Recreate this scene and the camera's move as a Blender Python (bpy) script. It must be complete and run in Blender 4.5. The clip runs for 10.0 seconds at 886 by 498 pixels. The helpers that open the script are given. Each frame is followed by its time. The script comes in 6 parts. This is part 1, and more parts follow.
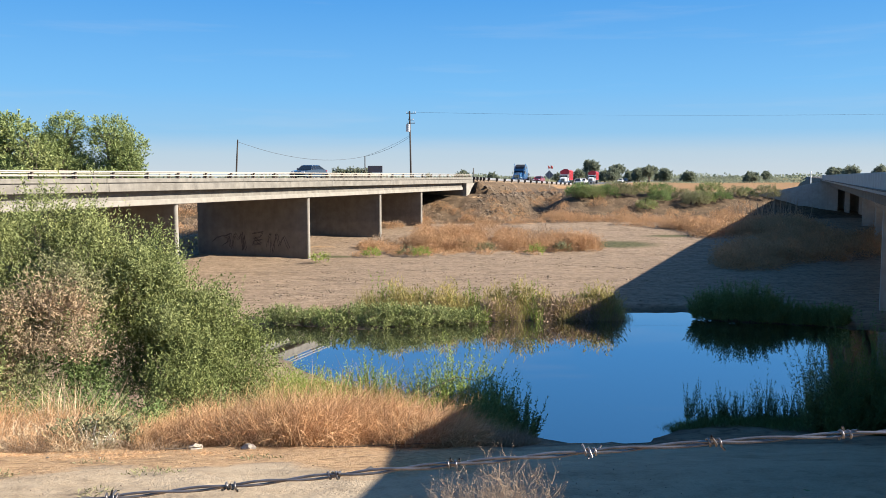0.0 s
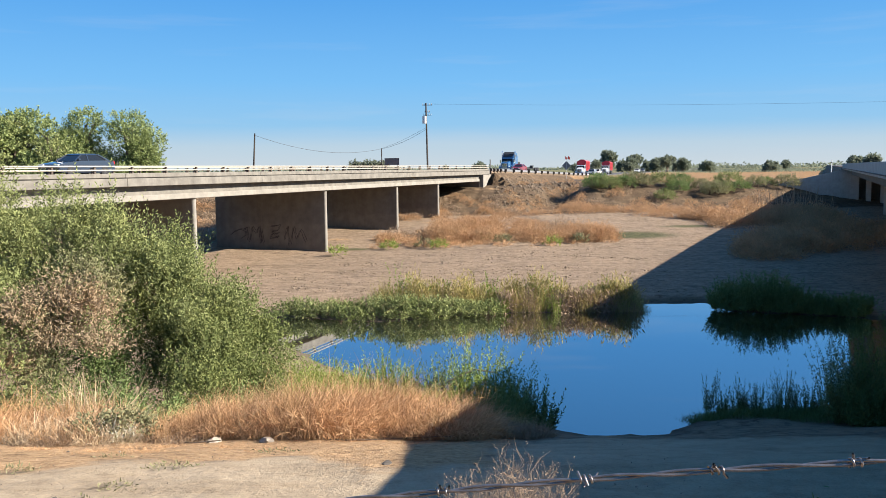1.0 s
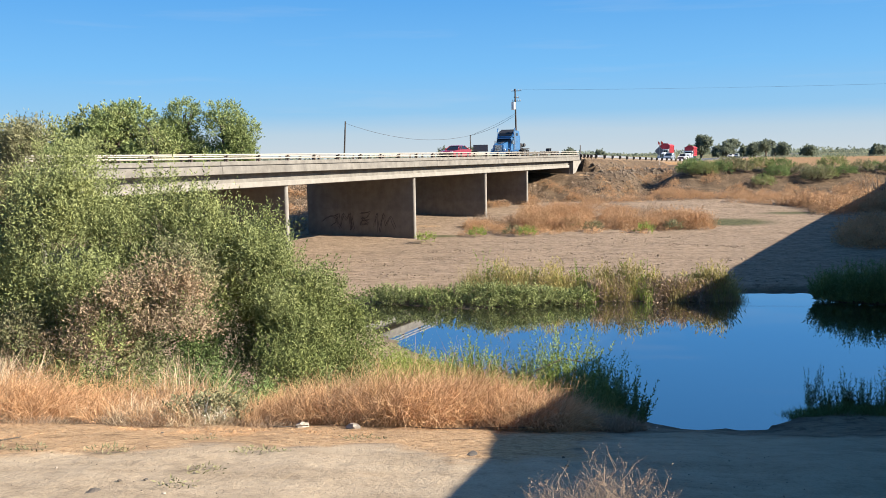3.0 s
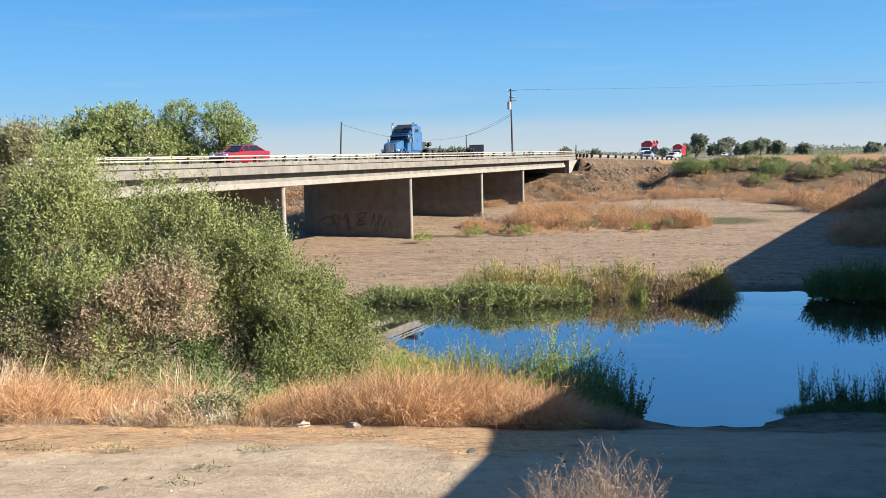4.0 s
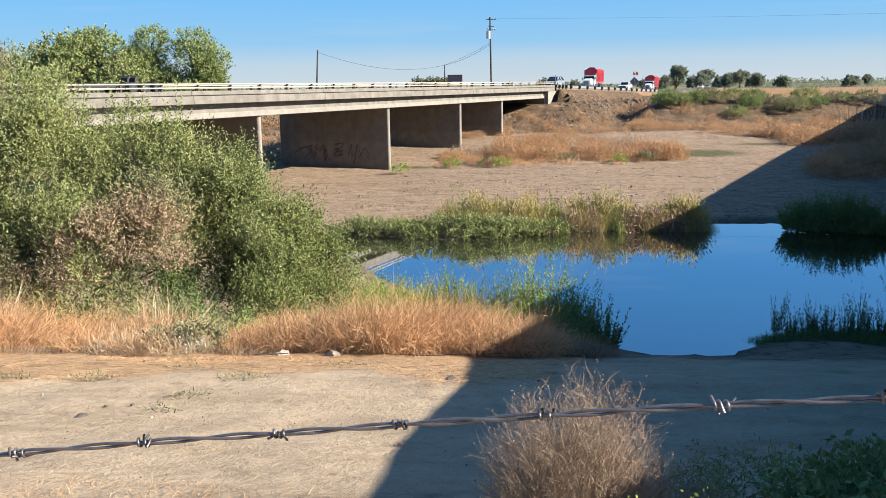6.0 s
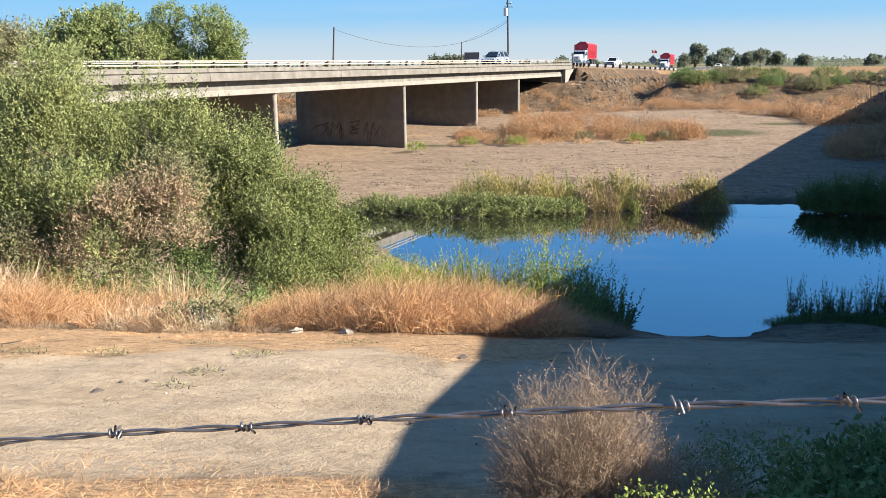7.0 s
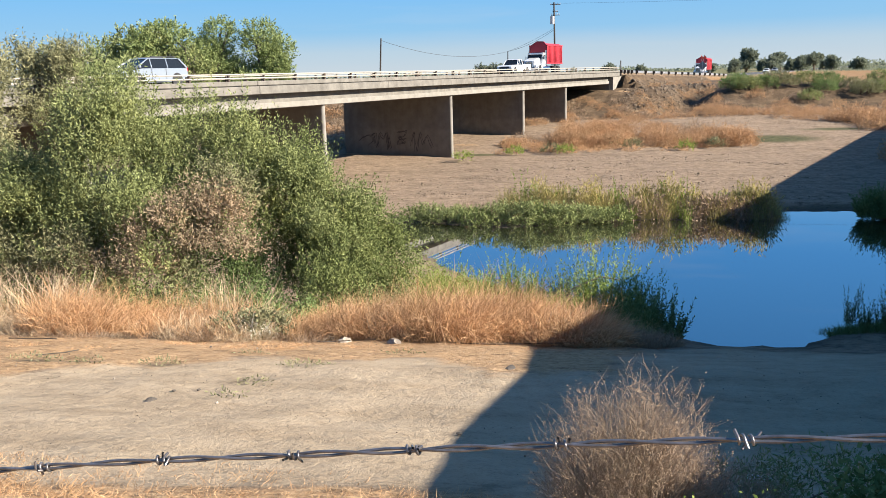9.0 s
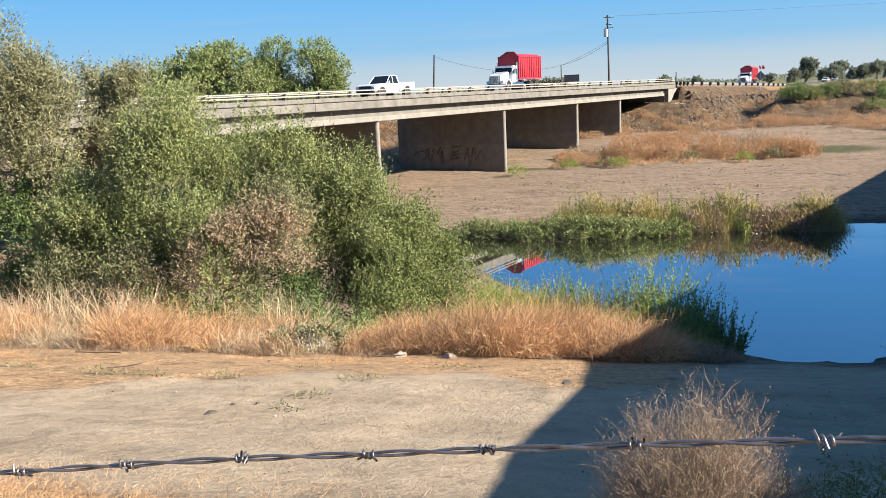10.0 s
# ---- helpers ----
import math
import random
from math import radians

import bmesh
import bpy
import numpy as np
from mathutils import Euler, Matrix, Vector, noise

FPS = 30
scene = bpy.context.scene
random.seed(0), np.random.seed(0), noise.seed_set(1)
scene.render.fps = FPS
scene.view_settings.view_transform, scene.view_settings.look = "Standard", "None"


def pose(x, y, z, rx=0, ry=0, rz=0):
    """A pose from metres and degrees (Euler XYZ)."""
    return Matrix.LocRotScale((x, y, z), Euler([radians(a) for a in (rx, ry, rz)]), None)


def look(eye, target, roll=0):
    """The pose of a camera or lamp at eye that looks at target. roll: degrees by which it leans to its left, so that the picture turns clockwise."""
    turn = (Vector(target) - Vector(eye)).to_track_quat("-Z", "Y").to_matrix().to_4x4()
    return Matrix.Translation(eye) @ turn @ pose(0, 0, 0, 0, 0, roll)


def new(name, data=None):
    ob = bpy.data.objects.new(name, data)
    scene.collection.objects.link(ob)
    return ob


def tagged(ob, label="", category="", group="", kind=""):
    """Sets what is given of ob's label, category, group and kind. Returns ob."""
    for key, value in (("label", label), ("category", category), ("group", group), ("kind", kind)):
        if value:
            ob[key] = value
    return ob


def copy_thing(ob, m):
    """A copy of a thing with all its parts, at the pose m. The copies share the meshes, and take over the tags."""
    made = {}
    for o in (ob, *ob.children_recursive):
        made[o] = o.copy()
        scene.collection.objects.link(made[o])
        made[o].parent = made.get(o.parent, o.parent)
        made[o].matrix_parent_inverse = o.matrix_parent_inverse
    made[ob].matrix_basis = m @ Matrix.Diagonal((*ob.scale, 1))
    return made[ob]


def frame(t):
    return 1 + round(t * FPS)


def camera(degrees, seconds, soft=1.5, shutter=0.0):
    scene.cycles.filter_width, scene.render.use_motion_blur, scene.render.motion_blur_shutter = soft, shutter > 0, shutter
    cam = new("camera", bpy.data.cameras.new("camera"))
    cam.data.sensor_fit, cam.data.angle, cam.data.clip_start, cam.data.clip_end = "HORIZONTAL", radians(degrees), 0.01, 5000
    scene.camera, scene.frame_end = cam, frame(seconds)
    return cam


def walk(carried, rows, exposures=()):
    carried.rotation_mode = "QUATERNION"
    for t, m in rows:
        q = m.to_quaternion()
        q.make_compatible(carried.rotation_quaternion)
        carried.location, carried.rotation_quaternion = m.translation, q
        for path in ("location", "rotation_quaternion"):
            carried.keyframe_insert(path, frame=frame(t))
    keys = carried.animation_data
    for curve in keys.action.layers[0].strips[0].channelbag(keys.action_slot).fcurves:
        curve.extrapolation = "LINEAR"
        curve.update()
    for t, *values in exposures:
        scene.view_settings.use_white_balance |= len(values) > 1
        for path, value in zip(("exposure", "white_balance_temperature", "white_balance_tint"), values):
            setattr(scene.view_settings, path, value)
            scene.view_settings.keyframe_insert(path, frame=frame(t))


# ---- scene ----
cam = camera(55.0, 10.0, soft=0.7)
PATH = [
    (0, (0.042, 0.011, 8.016), (0.032, 2.004, 7.847), -0.1),
    (0.5, (0.052, 0.009, 8.03), (0.015, 2.002, 7.867), -0.4),
    (1, (0.071, 0.053, 8.038), (0.02, 2.043, 7.85), -0.6),
    (1.5, (0.082, 0.223, 8.031), (-0.018, 2.209, 7.825), -0.6),
    (2, (0.086, 0.366, 7.991), (-0.105, 2.346, 7.782), -0.6),
    (2.5, (0.081, 0.447, 7.982), (-0.18, 2.418, 7.768), -0.9),
    (4, (0.076, 0.122, 8.052), (-0.174, 2.094, 7.836), -1.3),
    (4.5, (0.019, 0.056, 8.05), (-0.258, 2.026, 7.843), -1.2),
    (5, (0.001, -0.012, 8.052), (-0.28, 1.959, 7.855), -0.8),
    (5.5, (0.014, -0.009, 8.028), (-0.223, 1.958, 7.755), -1.0),
    (5.7, (0.016, 0.176, 7.988), (-0.195, 2.139, 7.664), -1.2),
    (6.8, (0.087, 0.197, 8.01), (-0.111, 2.144, 7.595), -0.2),
    (7, (0.075, 0.196, 8.007), (-0.159, 2.136, 7.583), -0.7),
    (7.5, (0.065, 0.198, 8.012), (-0.223, 2.125, 7.564), -2.3),
    (8, (0.09, 0.213, 8.017), (-0.189, 2.145, 7.581), -2.8),
    (8.5, (0.088, 0.22, 8.015), (-0.202, 2.155, 7.602), -2.0),
    (9, (0.07, 0.218, 8.016), (-0.274, 2.147, 7.615), -1.6),
    (9.5, (0.06, 0.207, 8.012), (-0.354, 2.125, 7.626), -1.9),
    (10, (0.057, 0.202, 8.008), (-0.411, 2.112, 7.646), -2.6),
]
walk(cam, [(t, look(eye, target, roll)) for t, eye, target, roll in PATH], exposures=[(0.0, 1.5), (5.4, 1.5), (7.2, 1.62), (8.6, 1.52), (10.0, 1.48)])

# ---- light: sky and one sun from the right, slightly behind the camera ----
SUN_EL, SUN_AZ = 28.5, 101.0     # degrees; azimuth clockwise from +y
world = bpy.data.worlds.new("sky")
scene.world = world
world.use_nodes = True
wn, wl = world.node_tree.nodes, world.node_tree.links
sky = wn.new("ShaderNodeTexSky")
sky.sky_type, sky.sun_disc = "NISHITA", False
sky.sun_elevation, sky.sun_rotation = radians(SUN_EL), radians(SUN_AZ)
sky.altitude, sky.air_density, sky.dust_density, sky.ozone_density = 50, 1.0, 1.0, 3.0
hue = wn.new("ShaderNodeHueSaturation")
hue.inputs["Saturation"].default_value = 1.35
hue.inputs["Hue"].default_value = 0.505
hue.inputs["Value"].default_value = 1.9
wl.new(sky.outputs[0], hue.inputs["Color"])
# clear azure that pales to haze along the horizon, and a few thin streaks of cirrus
way = wn.new("ShaderNodeTexCoord")
sep = wn.new("ShaderNodeSeparateXYZ")
wl.new(way.outputs["Generated"], sep.inputs[0])
def by_height(stops):
    node = wn.new("ShaderNodeValToRGB")
    els = node.color_ramp.elements
    while len(els) < len(stops):
        els.new(0.5)
    for el, (p, c) in zip(els, stops):
        el.position, el.color = p, (*c, 1)
    wl.new(sep.outputs["Z"], node.inputs[0])
    return node.outputs[0]


fade = by_height([(0.0, (0.96,) * 3), (0.2, (0.9,) * 3), (0.5, (0.4,) * 3), (1.0, (0.2,) * 3)])
tone = by_height([(0.0, (0.65, 0.735, 0.8)), (0.028, (0.52, 0.685, 0.83)), (0.05, (0.30, 0.60, 0.91)), (0.1, (0.195, 0.54, 0.97)), (0.2, (0.095, 0.39, 0.89)), (0.6, (0.09, 0.32, 0.74))])
gain = wn.new("ShaderNodeMix")
gain.data_type, gain.blend_type = "RGBA", "MULTIPLY"
gain.inputs[0].default_value = 1.0
gain.inputs[7].default_value = (9.6, 9.6, 9.6, 1)
wl.new(tone, gain.inputs[6])
haze = wn.new("ShaderNodeMix")
haze.data_type = "RGBA"
wl.new(fade, haze.inputs[0])
wl.new(gain.outputs[2], haze.inputs[7])
wl.new(hue.outputs[0], haze.inputs[6])
stretch = wn.new("ShaderNodeMapping")
stretch.inputs["Scale"].default_value = (2.0, 2.0, 26.0)
stretch.inputs["Rotation"].default_value = (0.04, 0.03, 0)
wl.new(way.outputs["Generated"], stretch.inputs[0])
wisps = wn.new("ShaderNodeTexNoise")
wisps.inputs["Scale"].default_value, wisps.inputs["Detail"].default_value, wisps.inputs["Roughness"].default_value = 1.6, 5, 0.55
wl.new(stretch.outputs[0], wisps.inputs["Vector"])
thin = wn.new("ShaderNodeMapRange")
for key, v in (("From Min", 0.56), ("From Max", 0.8), ("To Max", 0.18)):
    thin.inputs[key].default_value = v
wl.new(wisps.outputs["Fac"], thin.inputs["Value"])
cirrus = wn.new("ShaderNodeMix")
cirrus.data_type = "RGBA"
cirrus.inputs[7].default_value = (6.4, 7.0, 7.8, 1)
wl.new(thin.outputs[0], cirrus.inputs[0])
wl.new(haze.outputs[2], cirrus.inputs[6])
wl.new(cirrus.outputs[2], wn["Background"].inputs[0])
wn["Background"].inputs[1].default_value = 0.035
sun = new("sun", bpy.data.lights.new("sun", "SUN"))
sun.data.energy, sun.data.angle, sun.data.color = 5.0, radians(0.53), (1.0, 0.92, 0.81)
_e, _a = radians(SUN_EL), radians(SUN_AZ)
sun.matrix_basis = look((0, 0, 60), Vector((0, 0, 60)) - Vector((math.sin(_a) * math.cos(_e), math.cos(_a) * math.cos(_e), math.sin(_e))))


# ---- materials ----
class Mat:
    """A small wrapper round one node material."""

    def __init__(self, name, rough=0.8, metal=0.0, spec=0.5):
        self.m = bpy.data.materials.new(name)
        self.m.use_nodes = True
        self.t = self.m.node_tree
        self.b = self.t.nodes["Principled BSDF"]
        self.b.inputs["Roughness"].default_value = rough
        self.b.inputs["Metallic"].default_value = metal
        self.b.inputs["Specular IOR Level"].default_value = spec

    def n(self, kind, **kw):
        node = self.t.nodes.new(kind)
        for key, val in kw.items():
            node.inputs[key.replace("_", " ")].default_value = val
        return node

    def link(self, a, b):
        self.t.links.new(a, b)

    def noise(self, scale, detail=4.0, rough=0.55, vec=None):
        node = self.n("ShaderNodeTexNoise", Scale=scale, Detail=detail, Roughness=rough)
        if vec is not None:
            self.link(vec, node.inputs["Vector"])
        return node.outputs["Fac"]

    def coord(self, scale=(1, 1, 1)):
        tc, mp = self.n("ShaderNodeTexCoord"), self.n("ShaderNodeMapping")
        mp.inputs["Scale"].default_value = scale
        self.link(tc.outputs["Object"], mp.inputs["Vector"])
        return mp.outputs["Vector"]

    def ramp(self, fac, stops):
        node = self.n("ShaderNodeValToRGB")
        els = node.color_ramp.elements
        while len(els) < len(stops):
            els.new(0.5)
        for el, (p, c) in zip(els, stops):
            el.position, el.color = p, (*c, 1)
        self.link(fac, node.inputs["Fac"])
        return node.outputs["Color"]

    def mix(self, fac, a, b, mode="MIX"):
        node = self.n("ShaderNodeMix")
        node.data_type, node.blend_type = "RGBA", mode
        for sock, val in ((node.inputs["Factor"], fac), (node.inputs["A"], a), (node.inputs["B"], b)):
            if isinstance(val, bpy.types.NodeSocket):
                self.link(val, sock)
            elif isinstance(val, (int, float)):
                sock.default_value = val
            else:
                sock.default_value = (*val, 1)
        # the colour sockets share the names of the float ones
        node2 = node
        for i, val in ((6, a), (7, b)):
            if isinstance(val, bpy.types.NodeSocket):
                self.link(val, node2.inputs[i])
            else:
                node2.inputs[i].default_value = (*val, 1)
        return node.outputs[2]

    def attr(self, name):
        node = self.n("ShaderNodeAttribute")
        node.attribute_name = name
        return node.outputs["Fac"]

    def color(self, sock):
        if isinstance(sock, bpy.types.NodeSocket):
            self.link(sock, self.b.inputs["Base Color"])
        else:
            self.b.inputs["Base Color"].default_value = (*sock, 1)
        return self

    def bump(self, height, strength=0.4, dist=0.05):
        node = self.n("ShaderNodeBump", Strength=strength, Distance=dist)
        self.link(height, node.inputs["Height"])
        self.link(node.outputs["Normal"], self.b.inputs["Normal"])
        return self


def math_node(mat, op, a, b):
    node = mat.n("ShaderNodeMath")
    node.operation = op
    for i, v in enumerate((a, b)):
        if isinstance(v, bpy.types.NodeSocket):
            mat.link(v, node.inputs[i])
        else:
            node.inputs[i].default_value = v
    return node.outputs[0]


def paint(name, rgb, rough=0.5, metal=0.0, var=0.15, scale=6.0, coat=0.0):
    m = Mat(name, rough, metal)
    dark = tuple(c * (1 - var) for c in rgb)
    light = tuple(min(1, c * (1 + var)) for c in rgb)
    m.color(m.ramp(m.noise(scale, 6, 0.65, m.coord()), [(0.3, dark), (0.7, light)]))
    m.b.inputs["Coat Weight"].default_value = coat
    return m.m


def concrete(name, rgb, dark_patch=0.35, streak=True, tide=False):
    m = Mat(name, 0.88)
    # weathering stains in patches darker than rgb
    base = m.ramp(m.noise(1.3, 8, 0.65, m.coord()), [(0.3, tuple(c * (1 - dark_patch) for c in rgb)), (0.65, rgb)])
    if streak:
        run = m.ramp(m.noise(1.0, 6, 0.6, m.coord((1.6, 1.6, 0.12))), [(0.45, (1, 1, 1)), (0.75, (0.62, 0.58, 0.54))])
        base = m.mix(0.4, base, run, "MULTIPLY")
    if tide:
        # flood marks: level bands with a wavering edge
        sp = m.n("ShaderNodeSeparateXYZ")
        m.link(m.coord(), sp.inputs[0])
        level = math_node(m, "ADD", sp.outputs["Z"], math_node(m, "MULTIPLY", m.noise(0.35, 4, 0.6, m.coord()), 1.6))
        lv = m.n("ShaderNodeMapRange")
        lv.inputs["From Max"].default_value = 8.0
        m.link(level, lv.inputs["Value"])
        base = m.mix(0.7, base, m.ramp(lv.outputs[0], [(0.08, (0.8, 0.74, 0.68)), (0.2, (0.95, 0.9, 0.84)), (0.42, (1.08, 1.03, 0.97)), (0.46, (0.84, 0.82, 0.8)), (0.75, (1.0, 0.98, 0.96))]), "MULTIPLY")
    fine = m.noise(40, 4, 0.7, m.coord())
    base = m.mix(0.25, base, m.ramp(fine, [(0.3, (0.6, 0.6, 0.6)), (0.7, (1, 1, 1))]), "MULTIPLY")
    m.color(base).bump(fine, 0.25, 0.02)
    return m.m


def foliage(name, dark, mid, light, trans=0.25, spread=0.5):
    m = Mat(name, 0.8, spec=0.06)
    geo = m.n("ShaderNodeNewGeometry")
    deep, pale = (tuple(a * (1 - spread) + b * spread for a, b in zip(mid, c)) for c in (dark, light))
    col = m.ramp(geo.outputs["Random Per Island"], [(0.0, deep), (0.5, mid), (1.0, pale)])
    patch = m.ramp(m.noise(0.8, 4, 0.6, m.coord()), [(0.33, (0.7, 0.72, 0.66)), (0.5, (1, 1, 1)), (0.67, (1.2, 1.14, 1.04))])
    col = m.mix(0.85, col, patch, "MULTIPLY")
    m.color(col)
    tr = m.n("ShaderNodeBsdfTranslucent")
    m.link(col, tr.inputs["Color"])
    mx = m.n("ShaderNodeMixShader")
    mx.inputs[0].default_value = trans
    m.link(m.b.outputs[0], mx.inputs[1])
    m.link(tr.outputs[0], mx.inputs[2])
    m.link(mx.outputs[0], m.t.nodes["Material Output"].inputs["Surface"])
    return m.m


def ground_material():
    m = Mat("earth", 0.95, spec=0.2)
    co = m.coord()
    mid, fine = m.noise(1.7, 6, 0.65, co), m.noise(22, 5, 0.7, co)
    sand = m.ramp(mid, [(0.3, (0.18, 0.13, 0.087)), (0.5, (0.25, 0.185, 0.127)), (0.75, (0.3, 0.228, 0.16))])
    lanes = m.noise(1.0, 6, 0.6, m.coord((0.3, 1.3, 1.0)))
    # hoof and tyre churned sand: crossing crooked furrows with their shadow painted dark
    churn = None
    for turn, sc in ((0.35, (0.28, 1.5, 1.0)), (-0.5, (0.4, 1.7, 1.0))):
        tc, mp = m.n("ShaderNodeTexCoord"), m.n("ShaderNodeMapping")
        mp.inputs["Rotation"].default_value, mp.inputs["Scale"].default_value = (0, 0, turn), sc
        m.link(tc.outputs["Object"], mp.inputs["Vector"])
        band = m.noise(1.0, 5, 0.62, mp.outputs["Vector"])
        churn = band if churn is None else math_node(m, "MINIMUM", churn, band)
    sand = m.mix(0.62, sand, m.ramp(churn, [(0.31, (0.42, 0.38, 0.35)), (0.39, (0.9, 0.87, 0.85)), (0.52, (1.12, 1.1, 1.08))]), "MULTIPLY")
    road = m.ramp(math_node(m, "ADD", math_node(m, "MULTIPLY", lanes, 0.55), math_node(m, "MULTIPLY", m.noise(2.2, 7, 0.7, co), 0.45)), [(0.32, (0.28, 0.21, 0.135)), (0.5, (0.36, 0.28, 0.188)), (0.68, (0.41, 0.325, 0.224))])
    straw = m.ramp(m.noise(9.0, 8, 0.8, m.coord((0.7, 1.4, 1.0))), [(0.34, (0.17, 0.105, 0.058)), (0.5, (0.4, 0.255, 0.135)), (0.68, (0.56, 0.4, 0.235))])
    field = m.ramp(m.noise(0.5, 7, 0.7, co), [(0.3, (0.2, 0.115, 0.055)), (0.55, (0.3, 0.18, 0.085)), (0.8, (0.24, 0.165, 0.085))])
    green = m.ramp(mid, [(0.35, (0.055, 0.062, 0.026)), (0.7, (0.125, 0.112, 0.052))])
    bank = m.ramp(m.noise(0.9, 8, 0.7, co), [(0.3, (0.052, 0.034, 0.021)), (0.55, (0.120, 0.082, 0.049)), (0.75, (0.206, 0.148, 0.095))])
    far = m.ramp(m.noise(0.012, 3, 0.5, co), [(0.35, (0.219, 0.167, 0.084)), (0.5, (0.125, 0.133, 0.058)), (0.65, (0.263, 0.195, 0.103))])

    def soft(name, jitter=0.5):
        s = math_node(m, "ADD", m.attr(name), math_node(m, "MULTIPLY", math_node(m, "SUBTRACT", mid, 0.5), jitter))
        node = m.n("ShaderNodeMapRange")
        node.inputs["From Min"].default_value, node.inputs["From Max"].default_value = 0.32, 0.68
        m.link(s, node.inputs["Value"])
        return node.outputs[0]

    col = sand
    for name, c in (("bank", bank), ("road", road), ("straw", straw), ("field", field), ("green", green), ("far", far), ("dark_patch", m.ramp(m.noise(6.0, 6, 0.7, co), [(0.35, (0.08, 0.07, 0.05)), (0.6, (0.2, 0.165, 0.115))]))):
        col = m.mix(soft(name, {"straw": 1.3, "road": 0.9}.get(name, 0.5)), col, c)
    wet = math_node(m, "MULTIPLY", m.attr("wet"), 0.6)
    col = m.mix(wet, col, (0.06, 0.05, 0.04))
    clutter = m.noise(2.6, 9, 0.78, m.coord((0.9, 1.15, 1.0)))
    col = m.mix(math_node(m, "SUBTRACT", 0.85, math_node(m, "MULTIPLY", m.attr("road"), 0.5)), col, m.ramp(clutter, [(0.38, (0.45, 0.42, 0.4)), (0.47, (1, 1, 1)), (0.62, (1.12, 1.1, 1.08))]), "MULTIPLY")
    drift = m.noise(0.5, 6, 0.65, m.coord((0.8, 1.2, 1.0)))
    col = m.mix(0.4, col, m.ramp(drift, [(0.36, (0.62, 0.59, 0.56)), (0.47, (0.96, 0.95, 0.94)), (0.6, (1.1, 1.09, 1.08))]), "MULTIPLY")
    speck = m.ramp(fine, [(0.32, (0.62, 0.6, 0.58)), (0.5, (1, 1, 1))])
    col = m.mix(0.6, col, speck, "MULTIPLY")
    m.color(col)
    rough = m.noise(4.2, 6, 0.7, m.coord((0.9, 1.1, 1.0)))
    # lug marks of tyres along the dirt road
    wave = m.n("ShaderNodeTexWave", Scale=4.6, Distortion=3.5, Detail=3.0)
    wave.bands_direction = "X"
    m.link(m.coord((1.0, 0.25, 1.0)), wave.inputs["Vector"])
    rows = m.n("ShaderNodeTexWave", Scale=0.21, Distortion=3.0, Detail=1.0)
    rows.bands_direction = "Y"
    rows.inputs["Detail Scale"].default_value = 0.25
    m.link(m.coord((0.35, 1.0, 1.0)), rows.inputs["Vector"])
    mask = m.n("ShaderNodeMapRange")
    mask.inputs["From Min"].default_value, mask.inputs["From Max"].default_value = 0.86, 0.97
    m.link(rows.outputs["Fac"], mask.inputs["Value"])
    lugs = math_node(m, "MULTIPLY", math_node(m, "MULTIPLY", wave.outputs["Fac"], mask.outputs[0]), math_node(m, "MULTIPLY", m.attr("road"), 0.009))
    calm = math_node(m, "SUBTRACT", 1.0, math_node(m, "MULTIPLY", m.attr("road"), 0.55))
    h = math_node(m, "ADD", math_node(m, "ADD", mid, math_node(m, "MULTIPLY", fine, 0.3)), math_node(m, "ADD", math_node(m, "MULTIPLY", math_node(m, "MINIMUM", churn, 0.45), 2.2), math_node(m, "MULTIPLY", rough, 0.9)))
    h = math_node(m, "ADD", math_node(m, "MULTIPLY", h, calm), lugs)
    m.bump(h, 0.85, 0.13)
    return m.m


def water_material():
    m = Mat("pond_water", 0.03, spec=0.0)
    m.color((0.014, 0.016, 0.011))
    m.bump(m.noise(1.1, 3, 0.5, m.coord()), 0.02, 0.02)
    gloss, fr, mx = m.n("ShaderNodeBsdfGlossy", Roughness=0.02), m.n("ShaderNodeFresnel", IOR=1.33), m.n("ShaderNodeMixShader")
    gloss.inputs["Color"].default_value = (0.95, 0.96, 0.98, 1)
    for node in (gloss, fr):
        m.link(m.b.inputs["Normal"].links[0].from_socket, node.inputs["Normal"])
    m.link(math_node(m, "MINIMUM", math_node(m, "MULTIPLY", math_node(m, "POWER", fr.outputs[0], 0.44), 1.08), 1.0), mx.inputs[0])
    m.link(m.b.outputs[0], mx.inputs[1])
    m.link(gloss.outputs[0], mx.inputs[2])
    m.link(mx.outputs[0], m.t.nodes["Material Output"].inputs["Surface"])
    return m.m


def bank_dirt():
    m = Mat("bank_dirt", 0.95, spec=0.2)
    n = m.noise(1.1, 9, 0.75, m.coord())
    m.color(m.ramp(n, [(0.3, (0.07, 0.05, 0.035)), (0.5, (0.16, 0.115, 0.075)), (0.72, (0.27, 0.2, 0.14))]))
    m.bump(n, 0.8, 0.2)
    return m.m


EARTH, WATER, BANK_DIRT = ground_material(), water_material(), bank_dirt()
CONC = concrete("weathered_concrete", (0.205, 0.188, 0.16), 0.45)
CONC_DARK = concrete("pier_concrete", (0.21, 0.182, 0.152), 0.3, tide=True)
CONC_LIGHT = concrete("pale_concrete", (0.265, 0.245, 0.21), 0.3)
CONC_PALE = concrete("pale_grey_concrete", (0.42, 0.4, 0.36), 0.25)
STEEL = paint("galvanised_steel", (0.5, 0.5, 0.5), 0.42, 0.8, 0.12)
RAIL = paint("weathered_rail", (0.36, 0.325, 0.27), 0.6, 0.2, 0.2, 9)
RUST = paint("rusted_bracket", (0.09, 0.065, 0.05), 0.8)
